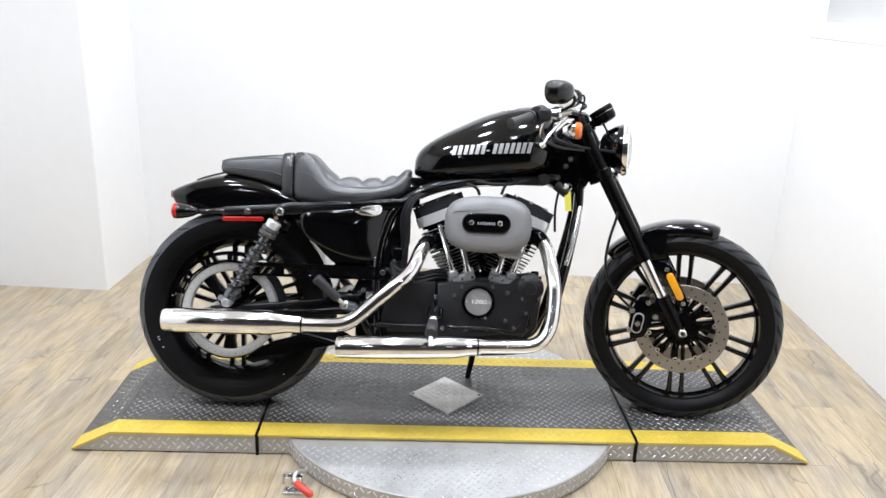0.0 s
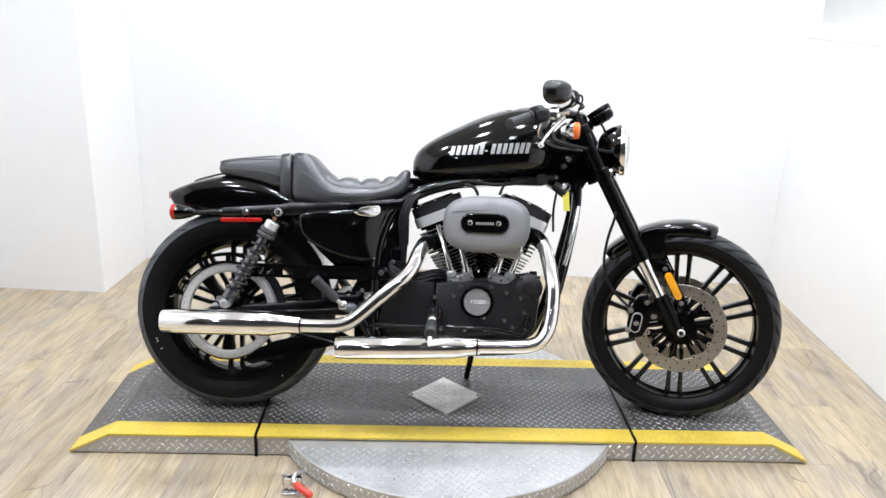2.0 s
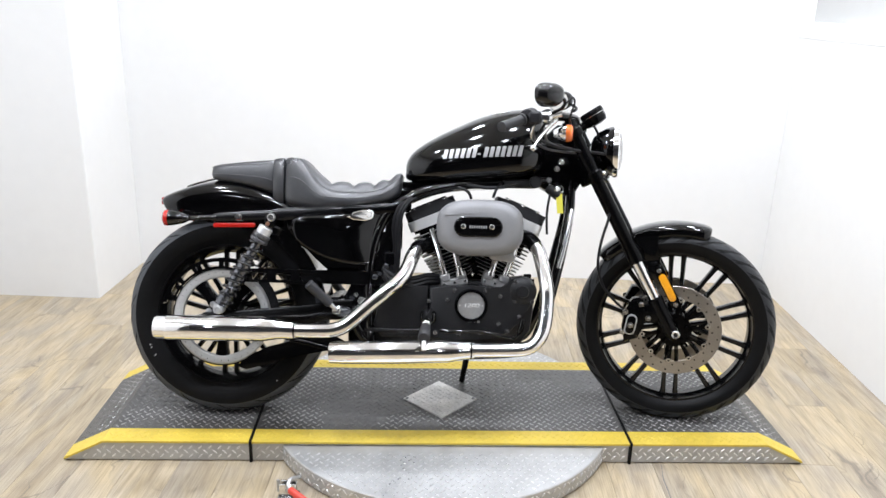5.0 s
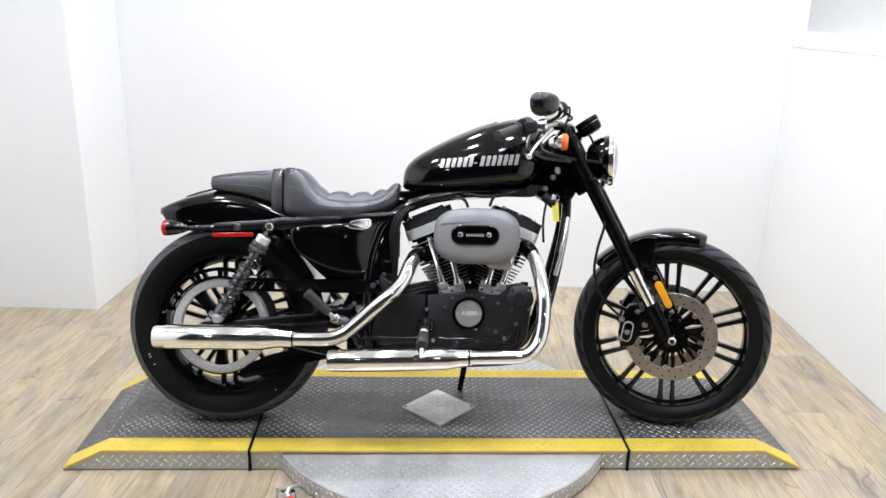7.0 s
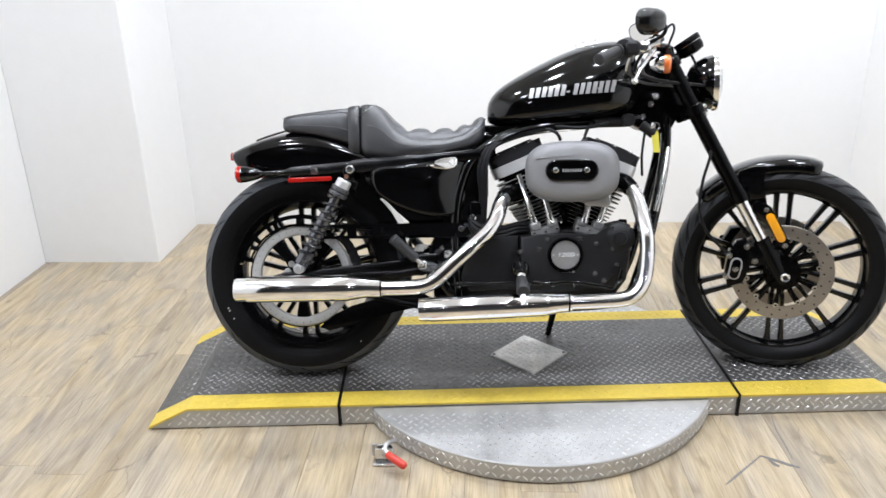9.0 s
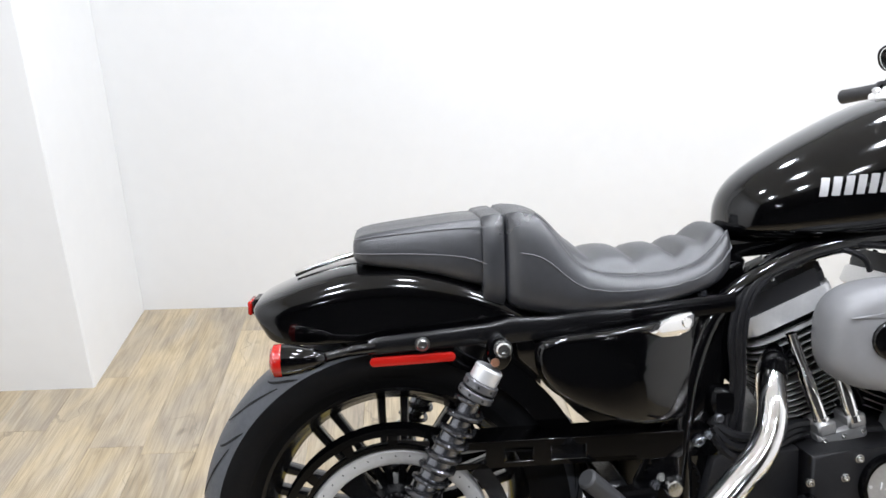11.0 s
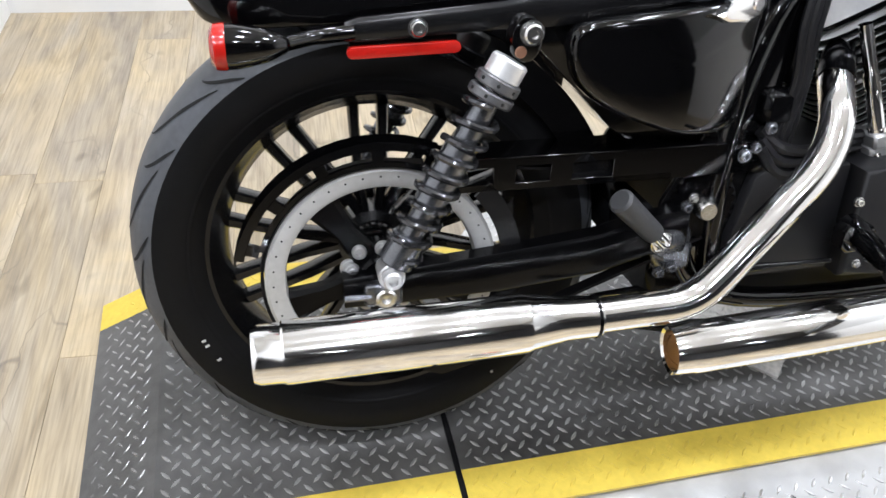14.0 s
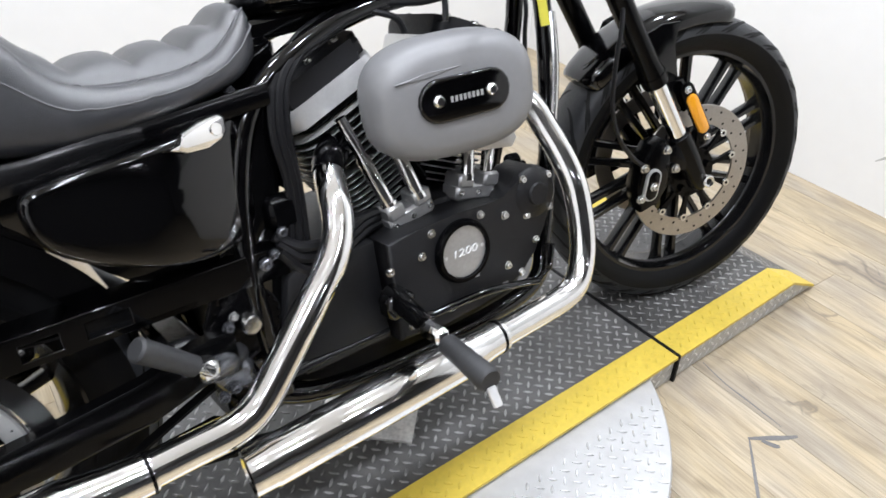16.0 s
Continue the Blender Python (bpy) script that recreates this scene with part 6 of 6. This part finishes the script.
        if s < 0 or k % 2 == 0:
            bm = bmesh.new()
            lathe(bm, [(0.0035, 0.005), (0.008, 0.005), (0.009, 0.003), (0.009, 0), (0.0035, 0.0)], Matrix.Translation(o + d * 0.105 + V(0, s * 0.002, 0)) @ V(0, s, 0).to_track_quat("Z", "Y").to_matrix().to_4x4(), 16, closed=True)
            part("disc_button", steered(bm), M["steel"], disc)
    bm = bmesh.new()
    lathe(bm, [(0.0, -0.003), (0.056, -0.003), (0.056, 0.003), (0.0, 0.003)], at_y(FRONT.x, dy, FRONT.z), 32)
    for k in range(5):
        a = 2 * math.pi * (k + 0.25) / 5
        lathe(bm, [(0, 0.007), (0.007, 0.007), (0.008, 0)], Matrix.Translation((FRONT.x + 0.040 * math.cos(a), dy + s * 0.004, FRONT.z + 0.040 * math.sin(a))) @ V(0, s, 0).to_track_quat("Z", "Y").to_matrix().to_4x4(), 12)
    part("disc_carrier", steered(bm), M["dark"], disc)
    lift = Matrix.Translation((0, s * 0.019, 0.015))
    bm = bmesh.new()
    prism(bm, [(0.590, 0.270), (0.632, 0.284), (0.652, 0.330), (0.655, 0.385), (0.640, 0.420), (0.610, 0.415), (0.588, 0.375), (0.580, 0.320)], s * 0.082 - 0.026, s * 0.082 + 0.026, 0.008)
    prism(bm, [(0.63, 0.385), (0.665, 0.405), (0.700, 0.385), (0.695, 0.345), (0.650, 0.350)], s * 0.098 - 0.008, s * 0.098 + 0.008, 0.003)
    cal = part("brake_caliper", steered(raised(bm, lift)), M["satin"], leg, "black four-piston brake caliper")
    bm = bmesh.new()
    prism(bm, stadium(0.609, 0.332, 0.070, 0.0175, 80), s * 0.110 - 0.004, s * 0.110 + 0.004, 0.002)
    part("caliper_rim", steered(raised(bm, lift)), M["silver_paint"], cal)
    bm = bmesh.new()
    prism(bm, stadium(0.609, 0.332, 0.062, 0.0135, 80), s * 0.1118 - 0.004, s * 0.1118 + 0.004, 0.002)
    part("caliper_badge", steered(raised(bm, lift)), M["satin"], cal)
    for q in ((0.609, s * 0.117, 0.331), (0.640, s * 0.110, 0.402), (0.664, s * 0.110, 0.357), (0.590, s * 0.108, 0.372), (0.585, s * 0.108, 0.305)):
        bm = bmesh.new()
        hexbolt(bm, q, (0, s, 0), 0.0075, 0.008)
        part("caliper_bolt", steered(raised(bm, lift)), M["steel"], cal)

# triple clamps
bm = bmesh.new()
for zc, hh in ((0.965, 0.014), (0.828, 0.017)):
    for s in (-1, 1):
        rod(bm, fork(zc, s * 0.105) - FD * hh, fork(zc, s * 0.105) + FD * hh, 0.030, 24, 0.003)
    c = fork(zc)
    m = Matrix.Translation(c - V(0.012, 0, 0.008)) @ Matrix.Rotation(math.atan2(0.561, 1), 4, "Y").inverted()
    box(bm, (0, 0, 0), (0.060, 0.20, 2 * hh), 0.008, m)
tc_part = part("triple_clamp", steered(bm), M["satin"], bike, "black fork triple clamps")
for s in (-1, 1):
    bm = bmesh.new()
    hexbolt(bm, fork(0.828, s * 0.105) + V(0.027, s * 0.008, 0.012), (1, 0, 0.5), 0.006)
    part("clamp_bolt", steered(bm), M["steel"], tc_part)

# front fender
bm = bmesh.new()
loops = []
for k in range(13):
    f = k / 12
    a = radians(139 - 67 * f)
    d = V(math.cos(a), 0, math.sin(a))
    r = 0.344
    w = 0.066 * (0.86 + 0.14 * math.sin(math.pi * f))
    sec = [(-w, -0.030), (-w, -0.012), (-w * 0.93, -0.001), (-w * 0.72, 0.008), (-w * 0.4, 0.013), (0, 0.014)]
    sec = sec + [(-u, v) for u, v in sec[::-1][1:]]
    inner = [(u * 0.95, v - 0.003) for u, v in sec[::-1]]
    loops.append([FRONT + d * (r + v) + V(0, u, 0) for u, v in sec + inner])
loft(bm, loops)
ff = part("front_fender", steered(bm), M["gloss"], bike, "short glossy black front fender", angle=60)
md = ff.modifiers.new("round", "SUBSURF")
md.levels = md.render_levels = 1
for s in (-1, 1):
    bm = bmesh.new()
    prism(bm, [(0.610, 0.640), (0.650, 0.655), (0.690, 0.655), (0.680, 0.610), (0.695, 0.545), (0.690, 0.520), (0.650, 0.535), (0.640, 0.590), (0.600, 0.615)], s * 0.072 - 0.003, s * 0.072 + 0.003, 0.002)
    prism(bm, [(0.650, 0.545), (0.690, 0.548), (0.722, 0.492), (0.700, 0.475), (0.660, 0.50)], s * 0.085 - 0.013, s * 0.085 + 0.013, 0.003)
    part("fender_bracket", steered(bm), M["gloss"], ff)

# headlight
hc = V(0.484, 0, 0.905)
mh = Matrix.Translation(hc) @ Matrix.Rotation(radians(90), 4, "Y")
bm = bmesh.new()
lathe(bm, [(0, -0.055), (0.022, -0.053), (0.045, -0.044), (0.064, -0.027), (0.076, -0.005), (0.082, 0.014), (0.0835, 0.026), (0.082, 0.027), (0.080, 0.020), (0, 0.010)], mh, 48)
hl = part("headlight", headset(bm), M["gloss"], bike, "round black headlight with a chrome rim")
bm = bmesh.new()
lathe(bm, [(0.083, 0.022), (0.087, 0.024), (0.0885, 0.031), (0.086, 0.040), (0.080, 0.043), (0.078, 0.036)], mh, 48, closed=True)
part("headlight_rim", headset(bm), M["chrome"], hl, "chrome headlight rim")
bm = bmesh.new()
lathe(bm, [(0, 0.012), (0.03, 0.016), (0.060, 0.026), (0.078, 0.036)], mh, 40)
part("reflector_bowl", headset(bm), M["chrome"], hl)
bm = bmesh.new()
lathe(bm, [(0, 0.054), (0.035, 0.052), (0.062, 0.045), (0.078, 0.038), (0.078, 0.036), (0.062, 0.043), (0.035, 0.050), (0, 0.052)], mh, 40)
part("headlight_glass", headset(bm), M["glass"], hl, "clear headlight glass")
bm = bmesh.new()
box(bm, hc + V(0.0, 0, -0.092), (0.03, 0.04, 0.025), 0.006)
tube(bm, [hc + V(-0.03, 0, -0.05), hc + V(-0.01, 0, -0.08)], 0.012, 10)
part("headlight_mount", headset(bm), M["steel"], hl)

# instrument
bm = bmesh.new()
mg = Matrix.Translation((0.436, 0.0, 1.018)) @ Matrix.Rotation(radians(-33), 4, "Y")
lathe(bm, [(0, 0.022), (0.039, 0.022), (0.041, 0.018), (0.041, 0.003), (0.039, 0.0), (0.039, -0.014), (0.034, -0.026), (0.02, -0.030), (0, -0.030)], mg, 40)
gauge = part("instrument_gauge", headset(bm), M["satin"], bike, "round black instrument gauge")
bm = bmesh.new()
lathe(bm, [(0.041, 0.002), (0.0422, 0.002), (0.0422, 0.004), (0.041, 0.004)], mg, 40, closed=True)
part("gauge_band", headset(bm), M["steel"], gauge)
bm = bmesh.new()
lathe(bm, [(0, 0.0228), (0.034, 0.0228), (0.036, 0.0218)], mg, 40)
part("gauge_face", headset(bm), M["gloss"], gauge)
bm = bmesh.new()
tube(bm, [(0.395, 0, 0.975), (0.42, 0, 1.0)], 0.014, 12)
for s in (-1, 1):
    tube(bm, [(0.385, s * 0.04, 0.965), (0.372, s * 0.04, 1.012)], 0.016, 14)
riser = part("handlebar_riser", headset(bm), M["satin"], bike, "black handlebar risers")

# handlebar, grips, levers, mirrors
bm = bmesh.new()
bar = smooth_path([(0.19, -0.378, 0.987), (0.235, -0.29, 1.008), (0.300, -0.20, 1.020), (0.350, -0.12, 1.015), (0.372, -0.04, 1.012), (0.372, 0.04, 1.012), (0.350, 0.12, 1.015), (0.300, 0.20, 1.020), (0.235, 0.29, 1.008), (0.19, 0.378, 0.987)], 6)
tube(bm, bar, 0.0127, 14)
handlebar = part("handlebar", headset(bm), M["satin"], bike, "low black roadster handlebar")
for s in (-1, 1):
    bm = bmesh.new()
    a, b = V(0.186, s * 0.383, 0.986), V(0.235, s * 0.288, 1.008)
    d = b - a
    tube(bm, [a, a + d * 0.01, a + d * 0.06, a + d * 0.5, a + d * 0.92, a + d * 0.93, b], [0.013, 0.0160, 0.0158, 0.0152, 0.0155, 0.019, 0.019], 20)
    part("grip", headset(bm), M["grip"], handlebar, "grey-black rubber grip")
    bm = bmesh.new()
    c = V(0.256, s * 0.262, 1.014)
    tube(bm, [c - d * 0.16, c - d * 0.13, c + d * 0.10, c + d * 0.12], [0.022, 0.029, 0.029, 0.022], 18)
    box(bm, c + V(0.018, s * 0.02, 0.0), (0.04, 0.035, 0.04), 0.008)
    part("switch_housing", headset(bm), M["rocker"], handlebar, "black switch housing")
    bm = bmesh.new()
    box(bm, (0.298, s * 0.235, 1.015), (0.05, 0.055, 0.032), 0.008)
    rod(bm, (0.31, s * 0.215, 1.02), (0.345, s * 0.20, 1.03), 0.014, 14, 0.003)
    part("brake_reservoir", headset(bm), M["steel"], handlebar, "bright alloy lever perch and master cylinder")
    bm = bmesh.new()
    lv = smooth_path([(0.330, s * 0.225, 1.004), (0.322, s * 0.26, 0.994), (0.308, s * 0.31, 0.974), (0.292, s * 0.355, 0.950), (0.284, s * 0.39, 0.930)], 4)
    tube(bm, lv, [0.0115] * 5 + [0.0095] * 8 + [0.0075] * 4, 12, flat=0.6)
    bmesh.ops.create_uvsphere(bm, u_segments=12, v_segments=8, radius=0.0095, matrix=Matrix.Translation((0.283, s * 0.394, 0.927)))
    part("lever", headset(bm), M["steel"], handlebar, "bright aluminium lever")
    # mirror
    bm = bmesh.new()
    tube(bm, smooth_path([(0.318, s * 0.235, 1.028), (0.352, s * 0.25, 1.045), (0.360, s * 0.29, 1.068), (0.335, s * 0.325, 1.075), (0.312, s * 0.34, 1.075)] if s < 0 else [(0.318, 0.235, 1.028), (0.350, 0.25, 1.036), (0.362, 0.285, 1.046), (0.345, 0.318, 1.058), (0.322, 0.334, 1.066)], 5), 0.0055, 10)
    mir = part("mirror", headset(bm), M["satin"], handlebar, "black bar mirror with rounded head")
    mm = Matrix.Translation((0.318, s * 0.34, 1.081) if s < 0 else (0.296, 0.34, 1.074)) @ Matrix.Rotation(radians(s * (32 if s < 0 else 52)), 4, "Z") @ Matrix.Rotation(radians(0 if s < 0 else -12), 4, "Y") @ Matrix.Rotation(radians(0 if s < 0 else -6), 4, "X")
    out = []
    for k in range(32):
        c_, s_ = math.cos(2 * math.pi * k / 32), math.sin(2 * math.pi * k / 32)
        hy = 0.058 + 0.004 * s_
        out.append((hy * math.copysign(abs(c_) ** 0.78, c_), 0.036 * math.copysign(abs(s_) ** 0.78, s_)))
    loops = []
    for f, x in ((0.90, -0.010), (1.0, -0.008), (1.0, -0.002), (0.96, 0.008), (0.80, 0.022), (0.50, 0.031), (0.2, 0.034)):
        loops.append([mm @ V(x, u * f, v * f) for u, v in out])
    bm = bmesh.new()
    loft(bm, loops)
    part("mirror_shell", headset(bm), M["wheel"], mir, "black plastic mirror shell", angle=60)
    bm = bmesh.new()
    f = [bm.verts.new(mm @ V(-0.0103, u * 0.9, v * 0.9)) for u, v in out]
    g = [bm.verts.new(mm @ V(-0.0118, u * 0.87, v * 0.87)) for u, v in out]
    bm.faces.new(g)
    for k in range(32):
        bm.faces.new((f[k], f[(k + 1) % 32], g[(k + 1) % 32], g[k]))
    part("mirror_glass", headset(bm), M["mirror"], mir, "silvered mirror glass")
    # turn signal
    bm = bmesh.new()
    tube(bm, smooth_path([(0.385, s * 0.11, 0.962), (0.36, s * 0.135, 0.965), (0.335, s * 0.16, 0.965)], 3), 0.008, 10)
    tube(bm, [(0.318, s * 0.165, 0.964), (0.322, s * 0.165, 0.964), (0.338, s * 0.165, 0.965), (0.352, s * 0.165, 0.965), (0.362, s * 0.165, 0.966)], [0.006, 0.012, 0.020, 0.0245, 0.0265], 20)
    fi = part("turn_signal", headset(bm), M["chrome"], bike, "chrome-backed orange front turn signal")
    bm = bmesh.new()
    tube(bm, [(0.361, s * 0.165, 0.966), (0.363, s * 0.165, 0.966), (0.376, s * 0.165, 0.967), (0.381, s * 0.165, 0.967)], [0.0265, 0.0275, 0.0265, 0.020], 20)
    part("orange_lens", headset(bm), M["orange"], fi)

# ---- cables and hoses ----
def cable(pts, r, label, mat=None, turn=False, name="cable"):
    bm = bmesh.new()
    tube(bm, smooth_path(pts, 6), r, 8)
    return part(name, headset(bm) if turn else bm, mat or M["cable"], bike, label)


cable([(0.475, -0.06, 0.81), (0.505, -0.10, 0.765), (0.505, -0.125, 0.70), (0.485, -0.14, 0.62), (0.478, -0.145, 0.54), (0.50, -0.14, 0.47), (0.55, -0.125, 0.41), (0.598, -0.112, 0.378)], 0.0045, "black front brake hose", turn=True, name="brake_hose")
cable([(0.30, -0.22, 1.00), (0.28, -0.23, 0.955), (0.315, -0.20, 0.93), (0.37, -0.15, 0.915), (0.44, -0.10, 0.905), (0.50, -0.06, 0.895)], 0.0048, "black control cable", turn=True)
cable([(0.27, -0.24, 1.0), (0.255, -0.22, 0.95), (0.28, -0.15, 0.93), (0.33, -0.08, 0.93), (0.36, -0.04, 0.90)], 0.004, "silver braided cable", M["steel"], turn=True)
cable([(0.262, -0.235, 0.985), (0.268, -0.21, 0.940), (0.300, -0.15, 0.915), (0.345, -0.10, 0.905), (0.39, -0.07, 0.90)], 0.0042, "grey throttle cable", M["ring_grey"], turn=True)
cable([(0.30, -0.225, 0.985), (0.303, -0.21, 0.945), (0.330, -0.16, 0.925), (0.375, -0.11, 0.915)], 0.0042, "grey throttle cable", M["ring_grey"], turn=True)
cable([(0.44, -0.05, 0.99), (0.455, -0.04, 0.96), (0.45, -0.03, 0.93)], 0.004, "black gauge wire", turn=True)
cable([(0.345, -0.20, 1.04), (0.375, -0.20, 1.075), (0.385, -0.20, 1.06), (0.37, -0.17, 1.01), (0.38, -0.12, 0.96)], 0.0035, "black control cable", turn=True)
for k, off in enumerate((0.0, 0.018, 0.036)):
    cable([(-0.235, -0.125 - 0.004 * k, 0.50 - off * 0.6), (-0.20, -0.135, 0.475 - off), (-0.14, -0.13, 0.468 - off * 0.7), (-0.09, -0.115, 0.478 - off * 0.6), (-0.055, -0.10, 0.474 - off * 0.5)], 0.0085, "black rubber oil line", name="oil_line")
for k, off in enumerate((0.0, 0.014, 0.026)):
    cable([(-0.06 + off, -0.06, 0.772), (-0.13 + off, -0.095, 0.752 - 0.2 * off), (-0.185 + off * 0.8, -0.12, 0.705), (-0.205 + off * 0.8, -0.13, 0.64), (-0.20 + off * 0.6, -0.13, 0.56), (-0.215 + off, -0.125, 0.47)], 0.006 + 0.002 * (k == 1), "black wiring loom", name="wiring_loom")
cable([(-0.04, -0.09, 0.765), (0.02, -0.085, 0.775), (0.09, -0.09, 0.768), (0.15, -0.085, 0.772), (0.2, -0.07, 0.785)], 0.006, "black wiring loom", name="wiring_loom")
cable([(-0.02, -0.08, 0.775), (0.03, -0.10, 0.755), (0.045, -0.10, 0.73)], 0.005, "black breather hose", name="breather_hose")
cable([(0.145, -0.07, 0.785), (0.125, -0.10, 0.76), (0.115, -0.11, 0.735)], 0.005, "black breather hose", name="breather_hose")
cable([(0.315, -0.06, 0.78), (0.30, -0.085, 0.73), (0.296, -0.08, 0.68), (0.30, -0.07, 0.62)], 0.004, "black wire", name="wire")
# Added bright tube: stands in for the white wall mirrored in the gloss downtube.
bm = bmesh.new()
tube(bm, smooth_path([(0.384, -0.052, 0.705), (0.370, -0.068, 0.630), (0.354, -0.076, 0.560), (0.340, -0.080, 0.510)], 4), 0.0095, 14)
part("downtube_reflection", bm, M["steel"], frame_part, "added bright steel strip, the wall's reflection on the downtube")
bm = bmesh.new()
box(bm, (-0.19, -0.108, 0.605), (0.028, 0.03, 0.10), 0.008, None)
box(bm, (-0.215, -0.12, 0.53), (0.045, 0.03, 0.05), 0.008)
part("regulator_box", bm, M["dark"], bike, "grey-black plastic electrical box")
bm = bmesh.new()
rod(bm, (0.225, -0.10, 0.476), (0.250, -0.105, 0.476), 0.012, 14, 0.003)
box(bm, (0.235, -0.10, 0.466), (0.05, 0.03, 0.012), 0.003)
part("oil_sender", bm, M["dark"], engine, "black oil pressure sender")
